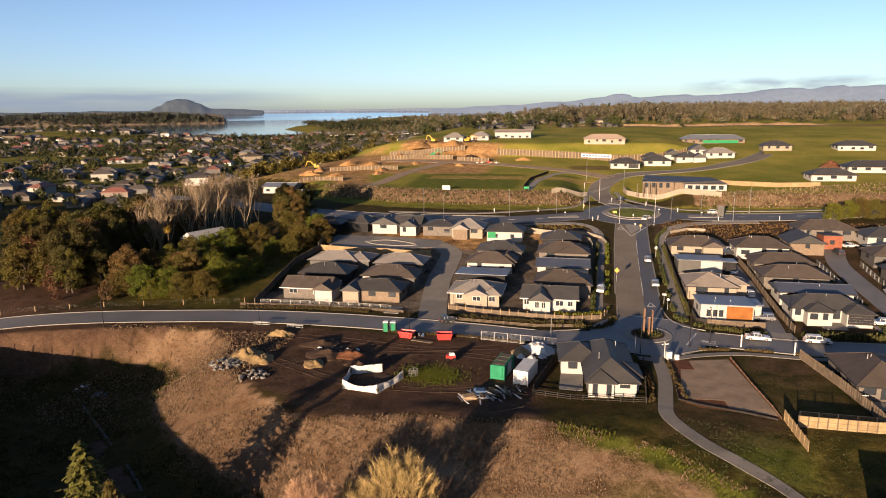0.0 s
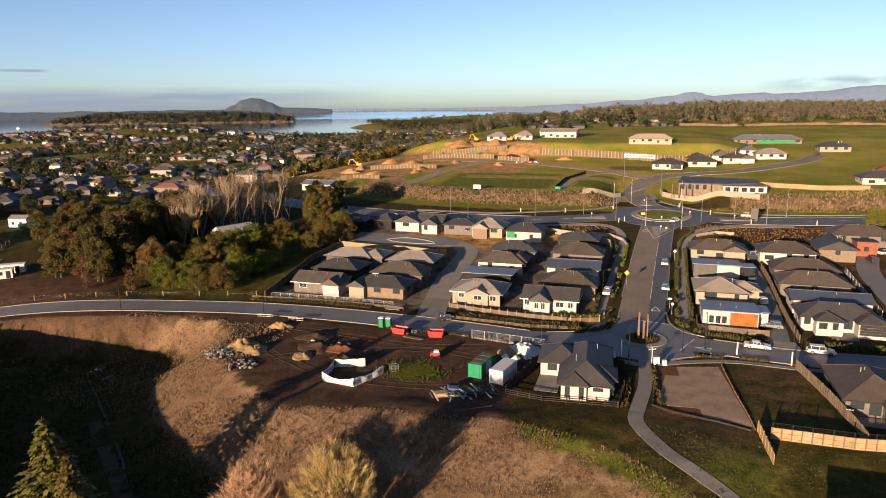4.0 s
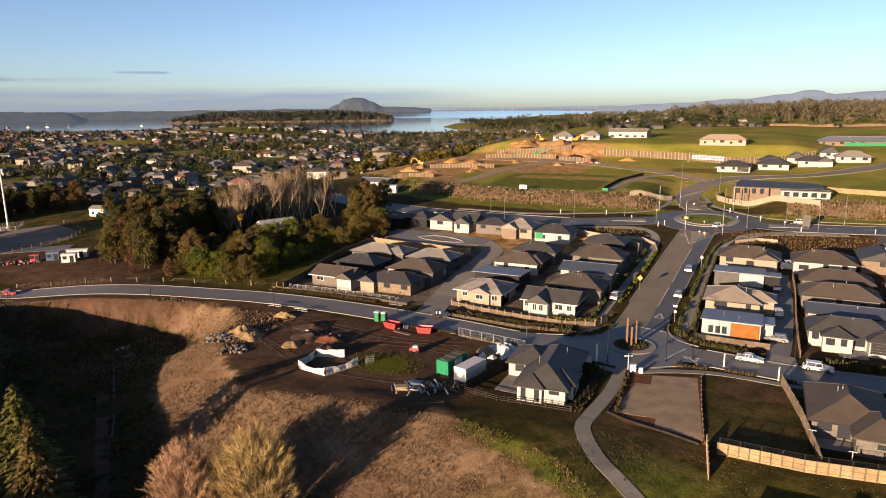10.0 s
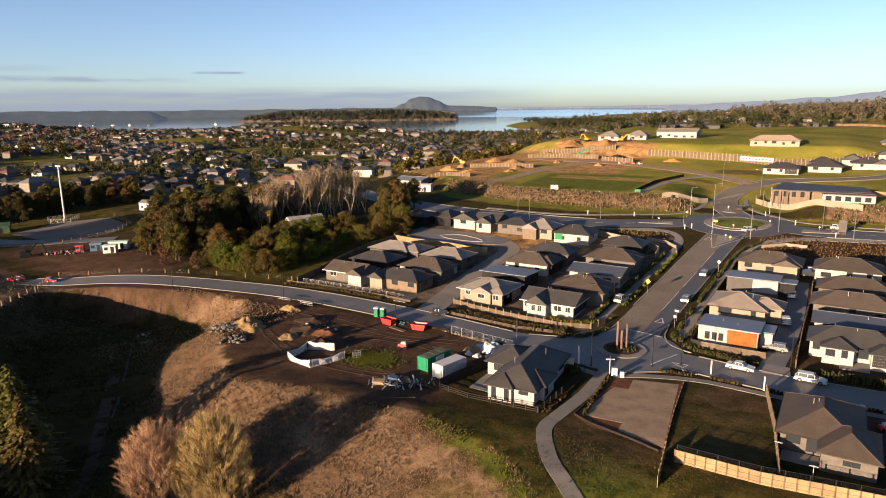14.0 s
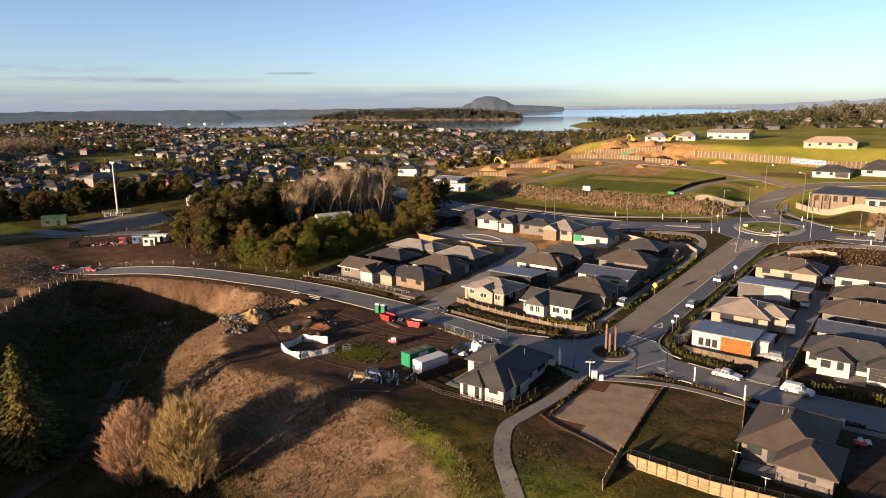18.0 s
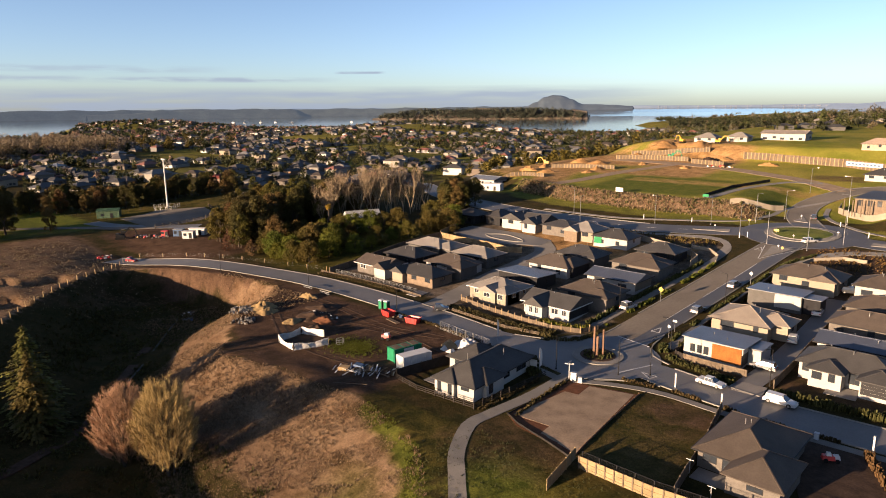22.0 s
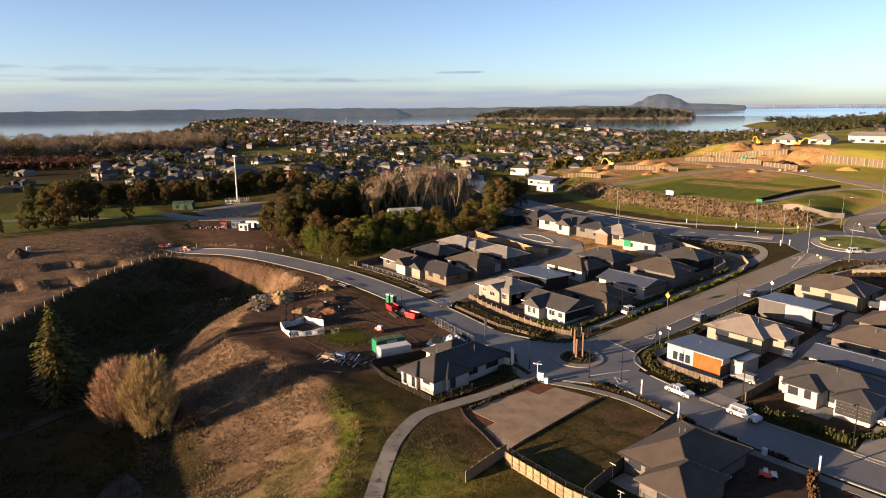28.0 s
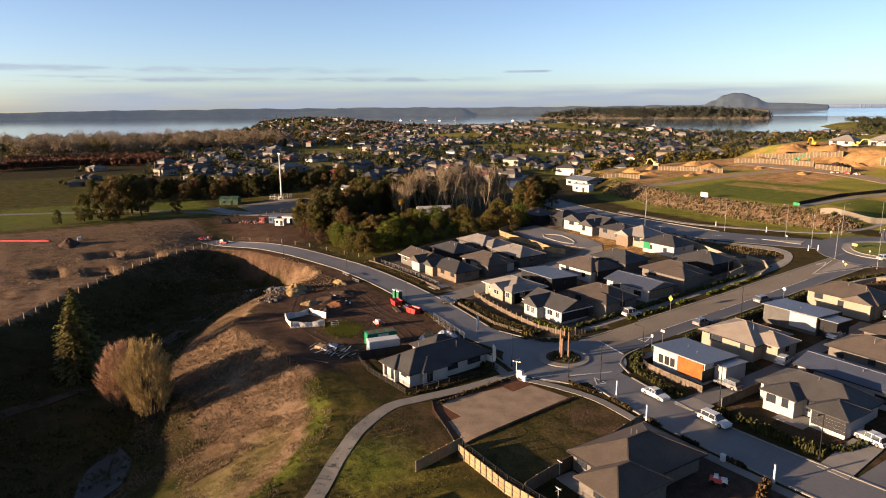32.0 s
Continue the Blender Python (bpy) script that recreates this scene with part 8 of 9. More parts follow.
heap(-60.6, 109, 3.4, 1.6, "sand", "heap of yellow sand on the building site", "sand_mound", 1)
heap(-57, 107.6, 2.6, 1.2, "sand", "smaller heap of yellow sand", "sand_mound", 2)
heap(-59.6, 121.4, 3, 1.2, "sand", "low heap of sand by the road", "sand_mound", 3, squash=.6)
heap(-41, 112.6, 3.6, 1.1, "soil_red", "heap of reddish soil behind the screened pit", "soil_mound", 4, squash=.6)
heap(-46.5, 107.5, 2.2, .7, "sand", "small pale soil heap", "soil_mound", 5)
heap(-38.6, 108.6, 2.6, .9, "soil_dark", "heap of dark excavated soil", "soil_mound", 6, squash=.7)
heap(-46, 113, 4, .9, "soil_dark", "low spread of dark soil and debris", "soil_mound", 7)
heap(-49, 118, 4, .8, "soil_dark", "low mound of dark soil by the road", "soil_mound", 8)
heap(-162, 63, 6, 2.2, "soil_dark", "mound of excavated brown soil in the field", "soil_mound", 9, squash=.6)
heap(-60, 372, 7, 2.4, "soil_dark", "dark soil platform in the earthworks", "soil_mound", 10)
heap(-96, 400, 9, 3.6, "clay", "orange clay heap in the earthworks", "clay_mound", 11)
heap(-74, 396, 8, 3.0, "clay", "orange clay heap behind the retaining wall", "clay_mound", 12)
heap(-112, 352, 6, 2.0, "clay", "orange clay heap beside the track", "clay_mound", 13)
heap(-134, 318, 6, 2.2, "clay", "low clay bund at the terrace edge", "clay_mound", 14, squash=.5)
heap(-100, 330, 4, 1.4, "clay", "small clay heap by the track", "clay_mound", 15)
heap(116, 340, 5, 3.0, "soil_red", "brown soil heap beside the white house", "soil_mound", 16)
heap(-30, 370, 6, 1.4, "clay", "low clay spoil along the retaining wall", "clay_mound", 17, squash=.4)

for k, (x, y, r, h) in enumerate(((-120, 340, 5, 1.6), (-128, 360, 6, 2.2), (-104, 382, 7, 2.4), (-88, 356, 4, 1.2), (-62, 348, 4, 1.0), (-56, 380, 6, 1.8), (-118, 312, 5, 1.3), (-98, 318, 4, 1.2), (-136, 336, 6, 1.8))):
    heap(x, y, r, h, "clay", "small orange clay spoil heap in the earthworks", "clay_mound", 30 + k, squash=.6, turn=k * 37)


def litter(name, x, y, r, n, size, mats, label, category, seed=0, flat=.5, squash=1.0, turn=0):
    """A heap of separate broken pieces."""
    rnd = random.Random(seed)
    p = thing(name, spot(x, y, turn), label, category)
    for k in range(n):
        a, d = rnd.uniform(0, math.tau), r * math.sqrt(rnd.random())
        sx, sy, sz = [size * rnd.uniform(.4, 1.2) for _ in range(3)]
        px, py = d * math.cos(a), d * math.sin(a) * squash
        part("piece", Shape().box(-sx, sx, -sy * .6, sy * .6, -sz * flat, sz * flat, size * .1), rnd.choice(mats), p, at=pose(px, py, sz * flat * .6 + (1 - d / r) * size * .8, rnd.uniform(-20, 20), rnd.uniform(-20, 20), rnd.uniform(0, 360)))
    return p


litter("rubble_heap", -62.5, 104.6, 3.0, 60, .4, ("rubble", "rubble", "rubble", "concrete"), "heap of grey broken concrete rubble", "rubble", 1)
litter("rubble_heap", -55, 100.6, 2.6, 44, .38, ("rubble", "rubble", "timber_grey", "concrete"), "heap of pale rubble and site waste", "rubble", 2)
litter("debris_heap", -44.6, 114.6, 4.4, 40, .4, ("timber_grey", "rubble", "timber_dark", "plastic_white"), "spread of timber offcuts and debris", "debris", 3, squash=.5)
litter("debris_heap", -158, 108.6, 3, 24, .5, ("plastic_white", "timber_grey", "red_paint", "rubble"), "pale debris at the end of the road", "debris", 4)
litter("debris_heap", -172, 130.6, 7, 60, .55, ("plastic_white", "timber_grey", "rubble", "red_paint", "timber_new"), "line of dumped building materials on the bare field", "debris", 5, squash=.35, turn=38)
litter("debris_heap", -96.1, 106.9, 1.8, 8, .45, ("rubble", "sheet_white"), "white sheets dumped in the gully", "debris", 6, flat=.2)
litter("debris_heap", -89.8, 103.9, 1.6, 7, .45, ("blue_paint", "rubble"), "blue tarpaulins dumped in the gully", "debris", 7)
litter("debris_heap", -31, 125.6, 1.3, 10, .4, ("timber_grey", "blue_paint"), "site waste between the skips", "debris", 8)
litter("earthworks_gear", -48, 357, 6, 22, .7, ("timber_new", "red_paint", "plastic_white"), "stacked timber and gear by the track", "building materials", 9, squash=.5)

# planks and offcuts
p = thing("timber_pile", spot(-12.4, 100.4), "jumbled pile of weathered planks and site materials", "timber pile")
rnd = random.Random(31)
for k in range(70):
    t = rnd.random()
    ln = rnd.uniform(1.6, 4.2)
    part("plank", Shape().box(-ln / 2, ln / 2, -.11, .11, -.03, .03), rnd.choice(("timber_grey", "timber_dark", "timber_grey", "steel", "timber_new", "plastic_white")), p, at=pose(-4.5 + 9 * t + rnd.uniform(-.6, .6), -2.4 + 4 * t + rnd.uniform(-1.5, 1.5), .08 + .5 * rnd.random(), rnd.uniform(-5, 5), rnd.uniform(-6, 6), rnd.choice((-52, -46, -60, 15, 110)) + rnd.uniform(-14, 14)))
part("tarpaulin", Shape().box(-1.0, 1.0, -.8, .8, 0, .5, .25), "blue_paint", p, at=pose(-2.2, -.2, .35, 5, 8, 20))
part("pallet_load", Shape().box(-1.1, 1.1, -.8, .8, 0, .6, .1), "timber_new", p, at=pose(-3.6, -2.4, .1, 0, 0, 30))
p = thing("plank_stack", spot(-29.6, 122.6, -12), "stack of long brown planks beside the skips", "timber stack")
for k in range(8):
    part("plank", Shape().box(-2.2, 2.2, -.12, .12, 0, .07), "timber_grey", p, at=pose(.1 * (k % 3), -.5 + .26 * (k % 4), .04 + .08 * (k // 4), 0, 0, (k % 3) - 1))
p = thing("log_pole", spot(-9.5, 94, 35), "long pale pole lying on the grass edge", "pole")
part("shaft", Shape().tube((-3, 0, .12), (3, 0, .12), .09, .06, 8), "timber_grey", p)
# covered heap and tarpaulins
heap(-6.6, 121.4, 4.4, 1.7, "sheet_white", "grey sheet-covered heap beside the black fence", "covered_mound", 40, squash=.6, turn=-15)
heap(-9.6, 119.4, 1.9, 1.5, "timber_new", "pale covered stack of materials", "covered_mound", 41)
for x, y in ((-9.4, 117.6), (-7.4, 117.4), (-5.4, 118.2)):
    heap(x, y, .9, .7, "plastic_white", "white bag of building material", "material_bag", 42, "bag")
# small red machine
p = thing("compactor", spot(-22, 113.6, 20), "small red and grey site compactor", "machine")
part("body", Shape().box(-.9, .9, -.55, .55, .45, 1.1, .08), "red_paint", p)
part("engine_cover", Shape().box(-.3, .7, -.45, .45, 1.1, 1.5, .08), "plastic_white", p)
part("roll_bar", Shape().beam((-.6, -.5, 1.1), (-.6, -.5, 2.0), .07, .07).beam((-.6, .5, 1.1), (-.6, .5, 2.0), .07, .07).beam((-.6, -.5, 2.0), (-.6, .5, 2.0), .07, .07), "steel_dark", p)
for a in (-.6, .6):
    for b_ in (-.5, .5):
        part("wheel", Shape().tube((a, b_ - .12, .35), (a, b_ + .12, .35), .35, .35, 12), "tyre", p)
# grass patch with a cable reel
p = thing("cable_reel", spot(-27.2, 105.8, 0), "pale open wire crate standing on the grass", "wire crate")
for z in (.1, .55, 1.0):
    s, q = Shape(), ring(0, 0, 1, 14)
    for r, dz in ((.77, 0), (.83, 0), (.83, .06), (.77, .06)):
        s.v += [(a * r, b_ * r, z + dz) for a, b_ in q]
    s.f = [(j * 14 + i, j * 14 + (i + 1) % 14, (j + 1) % 4 * 14 + (i + 1) % 14, (j + 1) % 4 * 14 + i) for j in range(4) for i in range(14)]
    part("hoop", s, "steel", p)
for k in range(7):
    a = k * math.tau / 7
    part("bar", Shape().beam((.8 * math.cos(a), .8 * math.sin(a), 0), (.8 * math.cos(a), .8 * math.sin(a), 1.0), .05, .05), "steel", p)
for x, y in ((-66, 125.8), (-58, 125.2)):
    p = thing("road_barrier", spot(x, y, 5), "grey site barrier frame beside the road", "barrier", "road barriers")
    part("rail", Shape().beam((-1.8, 0, .9), (1.8, 0, .9), .1, .2).beam((-1.8, 0, .45), (1.8, 0, .45), .1, .15), "steel", p)
    for k in (-1.5, 0, 1.5):
        part("leg", Shape().beam((k, -.4, 0), (k, 0, .95), .08, .08).beam((k, .4, 0), (k, 0, .95), .08, .08), "steel_dark", p)
# lot beside the brown house
p = thing("ride_mower", spot(57.2, 121, 30), "red and white ride-on machine on bare soil", "machine")
part("body", Shape().box(-1.0, .6, -.5, .5, .35, .9, .12), "red_paint", p)
part("seat", Shape().box(-.5, .1, -.3, .3, .9, 1.3, .06), "plastic_white", p)
part("hood", Shape().box(.3, 1.2, -.4, .4, .5, 1.0, .12), "plastic_white", p)
for a in (-.6, .8):
    for b_ in (-.5, .5):
        part("wheel", Shape().tube((a, b_ - .1, .3), (a, b_ + .1, .3), .3, .3, 12), "tyre", p)
p = thing("water_meter_box", spot(54.3, 126.2, 0), "small white meter box at the lot edge", "box")
part("body", Shape().box(-.3, .3, -.25, .25, 0, 1.0, .02), "plastic_white", p)
part("lid", Shape().box(-.34, .34, -.29, .29, 1.0, 1.07, .02), "plastic_white", p)
for x, y, tn in ((46.4, 108.6, 0), (50.8, 104.4, 0)):
    p = thing("clothes_line", spot(x - 1.8, y - 2.6, tn), "white garden post with a cross arm", "clothes line", "garden posts")
    part("pole", Shape().tube((0, 0, 0), (0, 0, 2.0), .05, .05, 6), "trim_white", p)
    part("arm", Shape().beam((-.5, 0, 1.9), (.5, 0, 1.9), .06, .06).beam((0, -.5, 1.7), (0, .5, 1.7), .06, .06), "trim_white", p)
for x0, x1, y0, y1, lb in ((45, 49.5, 105, 108, "pale concrete patio of the brown house"), (-1.9, 2.0, 104.2, 111, "pale concrete patio of the white house"), (51, 55.6, 143, 147, "pale patio with garden furniture")):
    patch("patio", [(x0, y0), (x1, y0), (x1, y1), (x0, y1)], .12, "concrete", lb, "patio")
patch("soil_lot", [(50, 125), (59, 104), (75, 104), (80, 126.4)], .05, "soil_dark", "bare dark soil building lot", "building lot")

# ---- the mast, sheds and huts by the sports court ----
p = thing("sports_mast", spot(-230, 164), "tall white floodlight mast with a lamp frame", "mast")
part("pole", Shape().tube((0, 0, -.5), (0, 0, 22.5), .42, .3, 10), "trim_white", p)
part("base", Shape().lathe([(1.0, 0), (1.0, .5), (.5, .8)], 10), "concrete", p)
part("crossbar", Shape().beam((-1.9, 0, 22.6), (1.9, 0, 22.6), .25, .25), "trim_white", p)
for k in (-1.5, -.5, .5, 1.5):
    part("floodlight", Shape().box(k - .35, k + .35, -.3, .2, 22.3, 23.0, .05), "trim_white", p)
fence("mast_fence", [(-236, 160), (-229, 157.6), (-222, 162), (-228, 169), (-236, 160)], 1.7, "mesh", "steel", "steel mesh enclosure round the mast", 2.6)


def shed(x, y, turn, w, d, h, wall, roof, label, rise=.9, category="shed", name="shed"):
    p = thing(name, spot(x, y, turn, .05), label, category)
    r = (-w / 2, w / 2, -d / 2, d / 2)
    s = Shape().box(*r, -.6, h)
    gable_wall(s, r, h, rise, "gable_x")
    part("wall", s, wall, p)
    part("roof", hip(Shape(), *r, h, rise, .2, "gable_x"), roof, p)
    window(p, "S", r, -w / 4, 1.1, .9, 1.0)
    part("door", Shape().box(w * .1, w * .1 + 1.1, -d / 2 - .05, -d / 2 + .01, 0, 2.0), "trim_dark", p)
    return p


shed(-231, 138, 60, 9, 6, 2.9, "green_shed", "green_shed", "dark green metal shed by the court")
shed(-160.5, 143.6, 40, 6, 2.6, 2.4, "plastic_white", "plastic_white", "white portable site office", .15, "site hut", "site_hut")
shed(-158, 138.8, 40, 4, 2.6, 2.4, "plastic_white", "plastic_white", "small white site cabin", .15, "site hut", "site_hut")
shed(-165, 138.4, 40, 3.6, 2.6, 2.4, "blue_paint", "roof_steel", "blue-grey site cabin beside the offices", .15, "site hut", "site_hut")
shed(-168.5, 134.6, 40, 2.4, 1.6, 2.0, "red_paint", "red_paint", "red site tank beside the cabins", .1, "tank", "site_tank")
shed(-214, 193, 15, 7, 5, 3.0, "plastic_white", "roof_grey", "small white barn in the paddock", 1.2, "barn")
for x, y in ((-207, 187.5), (-203, 189.5)):
    p = thing("water_tank", spot(x, y), "round dark green water tank", "tank", "water tanks")
    part("drum", Shape().lathe([(1.7, 0), (1.75, .3), (1.75, 2.0), (1.5, 2.3)], 18), "green_shed", p)
    part("lid", Shape().lathe([(.5, 2.3), (.4, 2.5)], 12), "green_shed", p)
shed(-118, 268, 20, 8, 5, 3.0, "plastic_white", "plastic_white", "white truck body parked by the track", .3, "shed")
p = thing("red_pipe", spot(-177, 50, 55), "long red plastic pipe lying on the soil", "pipe")
part("pipe_run", Shape().tube((-9, 0, .35), (9, 0, .35), .35, .35, 10), "red_paint", p)
part("support", Shape().box(-6, -5.6, -.4, .4, -.1, .1).box(5.6, 6, -.4, .4, -.1, .1), "timber_grey", p)
p = thing("storage_cube", spot(-169, 66.8), "white storage cube on the bare field", "box")
part("body", Shape().box(-.7, .7, -.7, .7, 0, 1.3, .04), "plastic_white", p)
part("pallet", Shape().box(-.75, .75, -.75, .75, -.12, 0), "timber_grey", p)


def excavator(x, y, turn, mat="yellow_paint", label="yellow excavator on the earthworks"):
    p = thing("excavator", spot(x, y, turn), label, "excavator", "excavators")
    for sg in (-1, 1):
        tr = part("track", Shape().box(-1.7, 1.7, sg * 1.1 - .28, sg * 1.1 + .28, 0, .8, .12), "tyre", p)
    part("platform", Shape().box(-1.5, 1.3, -1.2, 1.2, .85, 1.7, .06), mat, p)
    cb = part("cab", Shape().box(.1, 1.3, .2, 1.15, 1.7, 2.95, .1), mat, p)
    part("cab_window", Shape().box(.25, 1.34, .3, 1.05, 2.0, 2.75, .04), "glass", cb)
    part("engine_cover", Shape().box(-1.6, -.2, -1.1, 1.1, 1.7, 2.2, .1), mat, p)
    part("boom", Shape().beam((1.0, -.4, 1.6), (3.2, -.4, 4.2), .35, .5).beam((3.2, -.4, 4.2), (5.0, -.4, 4.0), .32, .42), mat, p)
    part("arm", Shape().beam((4.9, -.4, 4.1), (5.9, -.4, 1.4), .28, .35), mat, p)
    part("bucket", Shape().box(5.2, 6.3, -.9, .1, .4, 1.3, .15), "steel_dark", p)


excavator(-142, 346, 200)
excavator(-88, 404, 160, "yellow_paint", "yellow excavator on the clay platform")
excavator(-67, 402, 20, "yellow_paint", "yellow excavator above the retaining wall")
excavator(-84, 381, 10, "green_paint", "green tracked machine between the retaining walls")
excavator(-178, 122, 60, "steel_dark", "small dark excavator on the bare field")
for x, y in ((-1990, 1230), (-1940, 1270), (-1880, 1300), (-1820, 1340), (-2050, 1210), (-1620, 1480), (-760, 1290)):
    p = thing("boat", pose(x - 380, y + 240, -8, 0, 0, x % 90), "small white yacht moored on the harbour", "boat", "moored yachts")
    part("hull", Shape().prism([(-6, -2), (3, -2), (7, 0), (3, 2), (-6, 2)], -.2, 2.2), "trim_white", p)
    part("cabin", Shape().box(-3, 2, -1.3, 1.3, 2.2, 3.6, .3), "trim_white", p)
    part("sail_mast", Shape().tube((0, 0, 2), (0, 0, 14), .2, .1, 6), "trim_white", p)

# flat-roofed building at the southern edge of the reserve
fb = thing("flat_roofed_building", pose(42, 65.6, -2.6, 0, 0, -4), "pale flat-roofed building with a parapet and chimney", "building")
part("wall", Shape().box(-8.2, 9, -9, 9, -2, 4.1), "plaster_cream", fb)
for q in ((-8.4, 9.2, 8.8, 9.2), (-8.4, 9.2, -9.2, -8.8), (-8.4, -8, -8.8, 8.8), (8.8, 9.2, -8.8, 8.8)):
    part("parapet", Shape().box(*q, 3.6, 4.55), "plaster_cream", fb)
part("roof_deck", Shape().box(-8, 8.8, -8.8, 8.8, 4.1, 4.14), "roof_grey", fb)
part("chimney", Shape().box(.2, 1.5, 5.6, 6.8, 4.1, 5.6), "plaster_cream", fb)

# ---- planting ----
def tufts(name, spots, leaf, label, high=.6, blades=9, wide=.5, category="shrubs", thin=.16):
    """Many small plants as one mass of upright blades and sprays."""
    rnd, s = random.Random(len(spots) + 3), Shape()
    for x, y, k in spots:
        z = height(x, y)
        for _ in range(blades):
            a = rnd.uniform(0, math.tau)
            h = high * k * rnd.uniform(.6, 1.2)
            o = Vector((math.cos(a), math.sin(a), 0)) * wide * k * rnd.uniform(.1, .5)
            w = Vector((-math.sin(a), math.cos(a), 0)) * thin * k * rnd.uniform(.6, 1.4)
            b = Vector((x, y, z - .05)) + o * .4
            t = Vector((x, y, z + h)) + o
            s.add([b - w, b + w, t + w * .5, t - w * .5], [(0, 1, 2, 3)])
    return tagged(s.done(name, leaf), label, category, kind="stuff")


def along(pts, width, per_m, k0=.7, k1=1.3, seed=0, gap=0.0):
    rnd, out = random.Random(seed), []
    line = smooth_line(pts, .5)
    nor = sides(line)
    for p, n in zip(line, nor):
        if gap and noise.noise(Vector((p.x * .3, p.y * .3, seed))) < gap - .3:
            continue
        for _ in range(max(1, int(per_m * .5))):
            q = p + n * rnd.uniform(-width / 2, width / 2)
            out.append((q.x, q.y, rnd.uniform(k0, k1)))
    return out


tufts("avenue_hedge", along([(22.2, 146), (22.3, 160), (23, 180), (23.8, 200), (25, 213), (29, 224)], .9, 9, seed=1, gap=.2), "leaf_garden", "clipped green-brown hedge strip along the avenue", .6)
tufts("avenue_hedge", along([(25.2, 148), (25.2, 160), (25.4, 180), (25.9, 204)], .8, 9, seed=2), "leaf_garden", "olive shrubs before the avenue houses", .8)
tufts("avenue_hedge", along([(7.6, 150), (8.2, 165), (8.9, 185), (9.4, 204)], 1.1, 9, seed=3, gap=.25), "tuft_green", "broken strip of verge planting beside the avenue", .5)
tufts("avenue_hedge", along([(4.4, 148), (5, 165), (5.8, 185), (6.6, 203)], .9, 9, seed=4), "leaf_garden", "shrubs before the houses on the avenue", .8)
tufts("corner_planting", along([(26.5, 141.2), (23.6, 143.4), (22.2, 147)], 1.6, 14, seed=5, gap=.15), "leaf_garden", "low yellow-green planting at the street corner", .5)
tufts("corner_planting", along([(27.5, 140.6), (33, 139.4), (38.6, 138.6)], 1.8, 14, seed=6), "leaf_garden", "low planting before the orange house", .5)
tufts("corner_planting", along([(45.4, 138.4), (54, 138), (61, 138.4)], 1.6, 12, seed=7), "leaf_garden", "dark hedge before the white house", .8)
tufts("corner_planting", along([(59, 139.6), (62, 142), (63, 147)], 1.2, 8, seed=8), "leaf_garden", "olive shrubs at the driveway corner", .5)
tufts("swale_planting", along([(-27, 138.8), (-16, 137.6), (-6, 137), (2, 138)], 3.0, 22, seed=9), "tuft", "brown planted swale beside the road", .5)
tufts("swale_planting", along([(-77, 137.6), (-60, 139.4), (-46, 139.2)], 1.4, 12, seed=10), "tuft", "brown planted swale beside the road", .4)
tufts("front_hedge", along([(-4, 142.6), (2, 142.6), (6.2, 145)], 1.4, 16, seed=11), "leaf_green", "green hedge before the corner house", .9)
tufts("corner_planting", along([(2, 135.4), (7, 138.2), (9, 144)], 1.6, 12, seed=12), "tuft", "low brown planting at the street corner", .4)
tufts("corner_planting", along([(0, 122.6), (7, 121.4), (11.6, 119)], 2.4, 18, seed=13), "leaf_garden", "dark shrubs in front of the white house", .7)
tufts("verge_planting", along([(24, 126.9), (33, 128), (46, 127), (62, 127.4)], .6, 8, seed=14, gap=.3), "tuft", "dark verge planting at the kerb", .4)
tufts("verge_planting", along([(-38, 126.6), (-20, 126.4), (-6, 124.6)], .6, 8, seed=15), "tuft", "dark planting strip along the site edge", .4)
tufts("path_edge", along([(12.9, 118), (13.2, 108), (12.6, 102)], .7, 6, seed=16), "tuft", "brown shrubs between fence and path", .32)
tufts("path_edge", along([(17.2, 119), (17.8, 108), (18.4, 104)], .7, 5, seed=17), "tuft", "brown low planting beside the lot edging", .4)
tufts("lot_planting", along([(60.6, 126), (64, 119), (68, 113)], 1.2, 9, seed=18), "leaf_rust", "rust-coloured young planting along the lot edge", .7)
rb_r = random.Random(19)
tufts("roundabout_planting", [(15 + 2.8 * math.sqrt(rb_r.random()) * math.cos(a), 134 + 2.8 * math.sqrt(rb_r.random()) * math.sin(a), rb_r.uniform(.6, 1.2)) for a in [rb_r.uniform(0, math.tau) for _ in range(130)]], "leaf_garden", "low olive planting on the small roundabout", .5)
bed = [(rb_r.uniform(28, 150), rb_r.uniform(211, 236), rb_r.uniform(.6, 1.2)) for _ in range(2600)]
tufts("planted_bed", [q for q in bed if q[1] < 234 and not (27 < q[0] < 62 and q[1] < 205)], "leaf_brown", "young brown planting on the mulched bank below the main road", .35, 6)
bed = [(rb_r.uniform(-58, 3), rb_r.uniform(217, 226), rb_r.uniform(.5, 1)) for _ in range(900)]
tufts("planted_bed", bed, "leaf_brown", "dark young planting below the main road", .5, 6)
bank = []
for _ in range(5200):
    x = rb_r.uniform(-112, 150)
    if 2 < x < 46:
        continue
    bank.append((x, bankline(x) + rb_r.uniform(-1, 11 + 22 * (x > 46) * sm(46, 130, x)), rb_r.uniform(.6, 1.5)))
tufts("bank_shrubs", bank, "tuft_dry", "rough straw-brown grass and shrubs on the road bank", .5, 7, 1.0, "shrubs", .07)
tufts("bank_shrubs", bank[::6], "leaf_garden", "olive shrubs on the road bank", .6, 9, 1.0, "shrubs", .1)
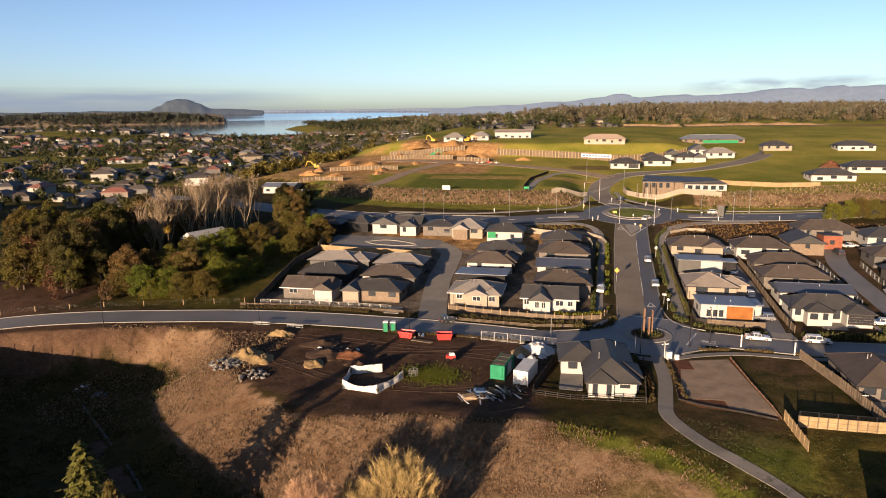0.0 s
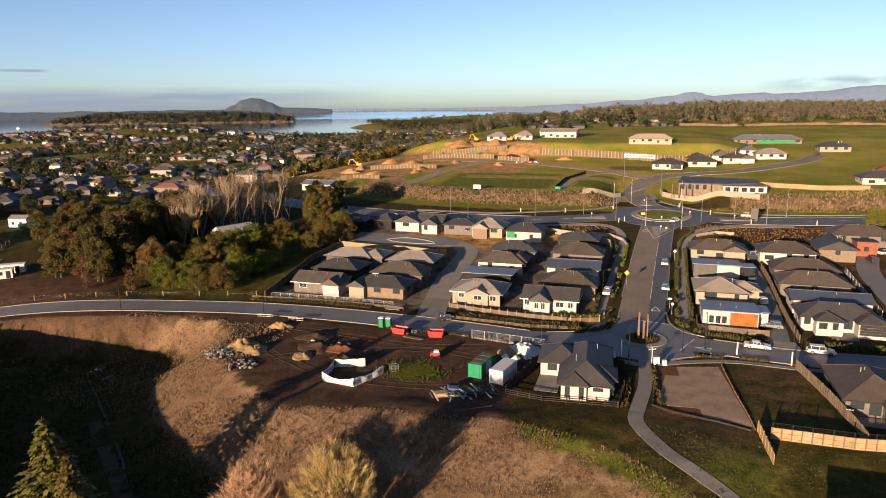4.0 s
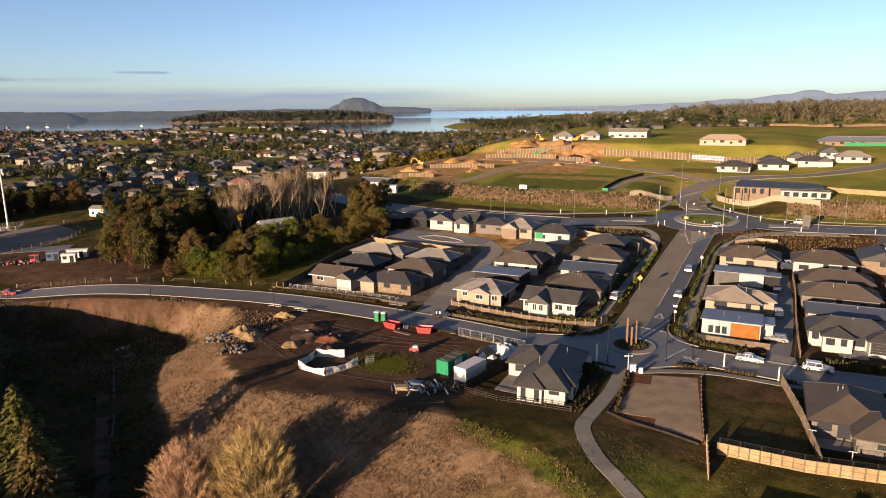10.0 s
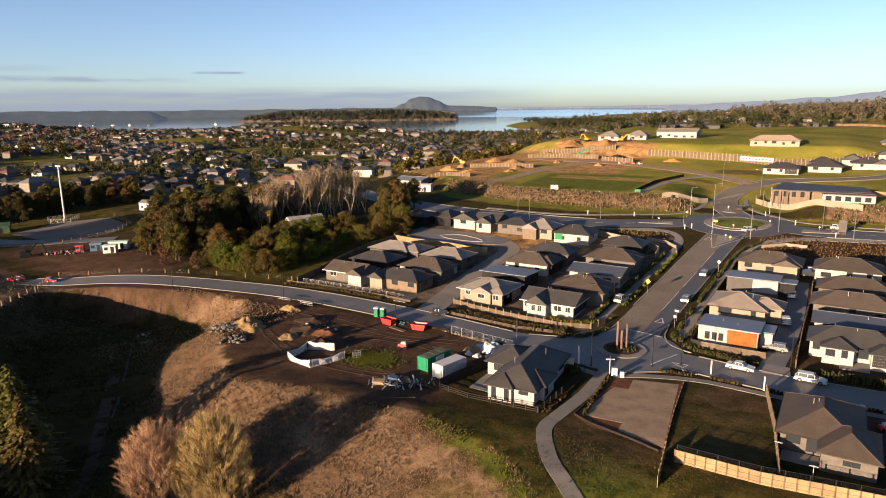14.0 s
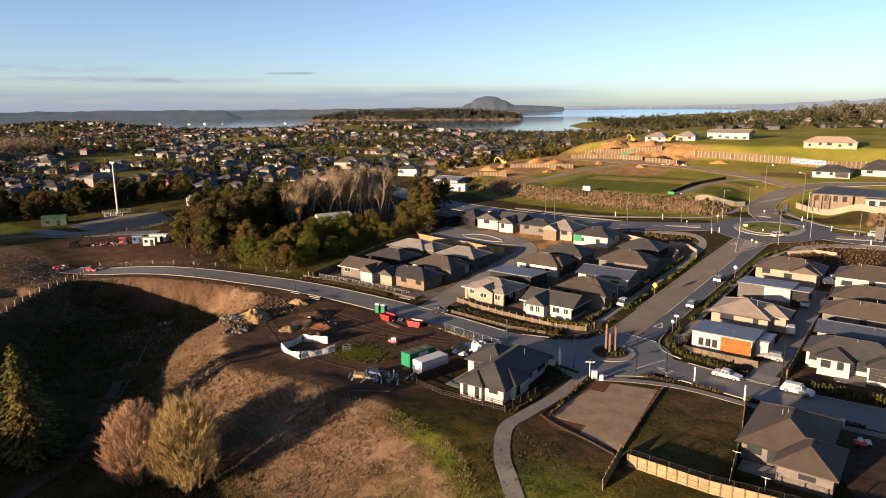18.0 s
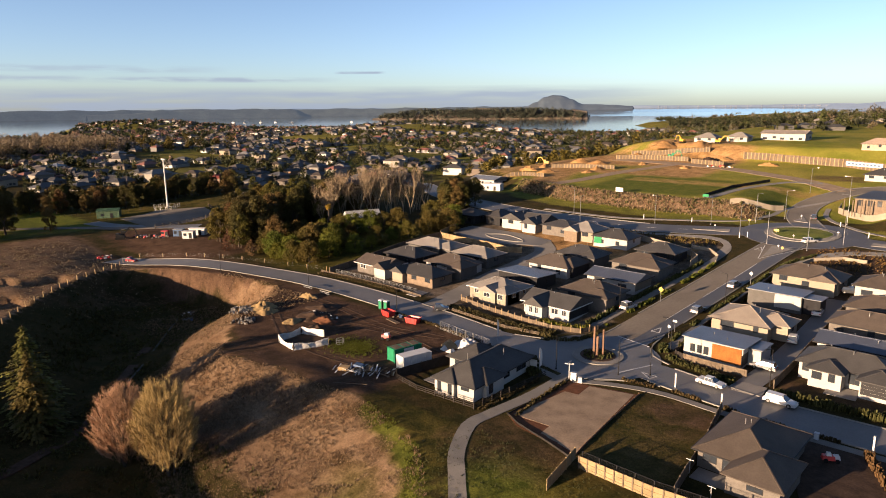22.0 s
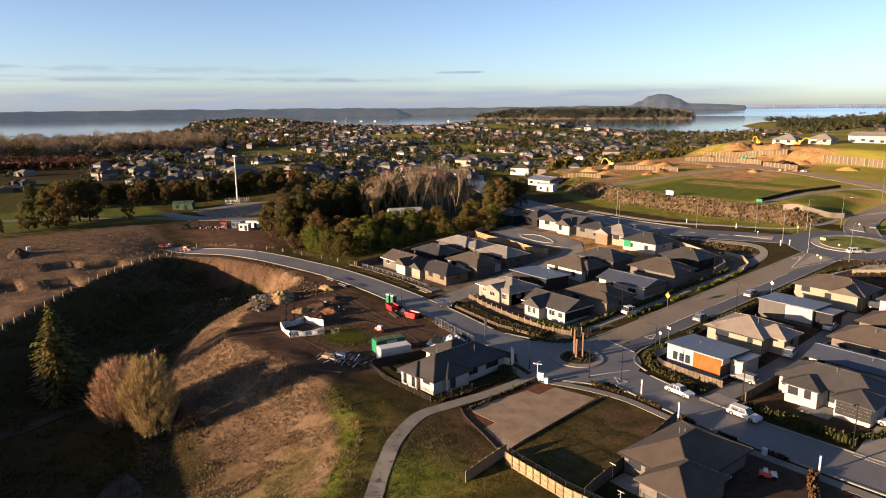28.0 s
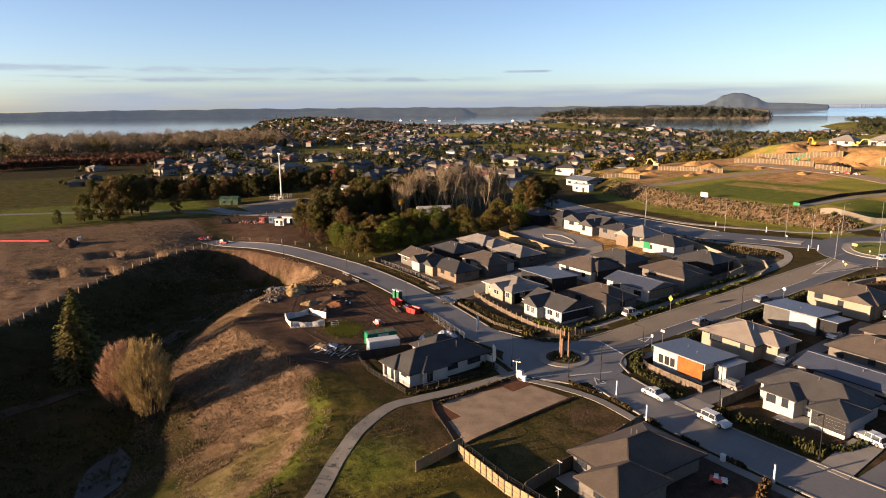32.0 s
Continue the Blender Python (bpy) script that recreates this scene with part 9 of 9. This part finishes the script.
edge = along([(-3, 90.6), (5, 89.6), (10, 88), (14.4, 85.6), (18.4, 81.2), (23, 76), (26.4, 69.6), (28, 60)], 2.2, 16, seed=20, gap=.22)
tufts("green_grass", edge, "tuft_green", "lush green strip of grass along the mound's rim", .25, 8, .5, "grass", .04)
tufts("green_grass", [(rb_r.gauss(-24, 2.6), rb_r.gauss(106.4, 1.9), rb_r.uniform(.5, 1.1)) for _ in range(2200)], "tuft_green", "bright green grass patch on the bare site", .22, 9, .5, "grass", .04)
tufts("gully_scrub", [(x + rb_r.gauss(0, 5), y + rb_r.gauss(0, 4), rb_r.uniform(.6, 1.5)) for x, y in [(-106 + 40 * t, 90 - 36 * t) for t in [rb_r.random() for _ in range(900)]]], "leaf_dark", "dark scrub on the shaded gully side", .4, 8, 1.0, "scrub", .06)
# dark scrub, spread over all the floor to put the gully's shade into colour
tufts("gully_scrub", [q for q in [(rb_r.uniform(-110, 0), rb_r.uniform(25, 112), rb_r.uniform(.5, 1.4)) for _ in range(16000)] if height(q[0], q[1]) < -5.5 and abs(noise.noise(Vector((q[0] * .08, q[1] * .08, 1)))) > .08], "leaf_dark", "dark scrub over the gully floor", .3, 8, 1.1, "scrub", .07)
tufts("reserve_grass", [(rb_r.uniform(15, 72), rb_r.uniform(58, 97), rb_r.uniform(.4, 1.0)) for _ in range(5000)], "leaf_garden", "rough olive grass of the reserve", .2, 6, .6, "grass", .035)
slope = [(rb_r.uniform(-60, 28), rb_r.uniform(50, 91), rb_r.uniform(.5, 1.4)) for _ in range(34000)]
slope = [q for q in slope if 0 < slope_at(q[0], q[1]) < .93]
tufts("dry_grass", [q for q in slope if q[0] < 1 or noise.noise(Vector((q[0] * .2, q[1] * .2, 0))) > 0], "tuft_dry", "dry straw-coloured grass over the mound", .2, 6, .7, "grass", .03)
tufts("dry_grass", [(rb_r.uniform(-98, -56), rb_r.uniform(92, 122), rb_r.uniform(.5, 1.3)) for _ in range(5000)], "tuft_dry", "dry grass round the gully head", .26, 6, .7, "grass", .035)
tufts("dry_grass", [(rb_r.uniform(-190, -102), rb_r.uniform(44, 108), rb_r.uniform(.6, 1.6)) for _ in range(4000)], "tuft_dry", "dry grass of the western field", .22, 6, .9, "grass", .03)
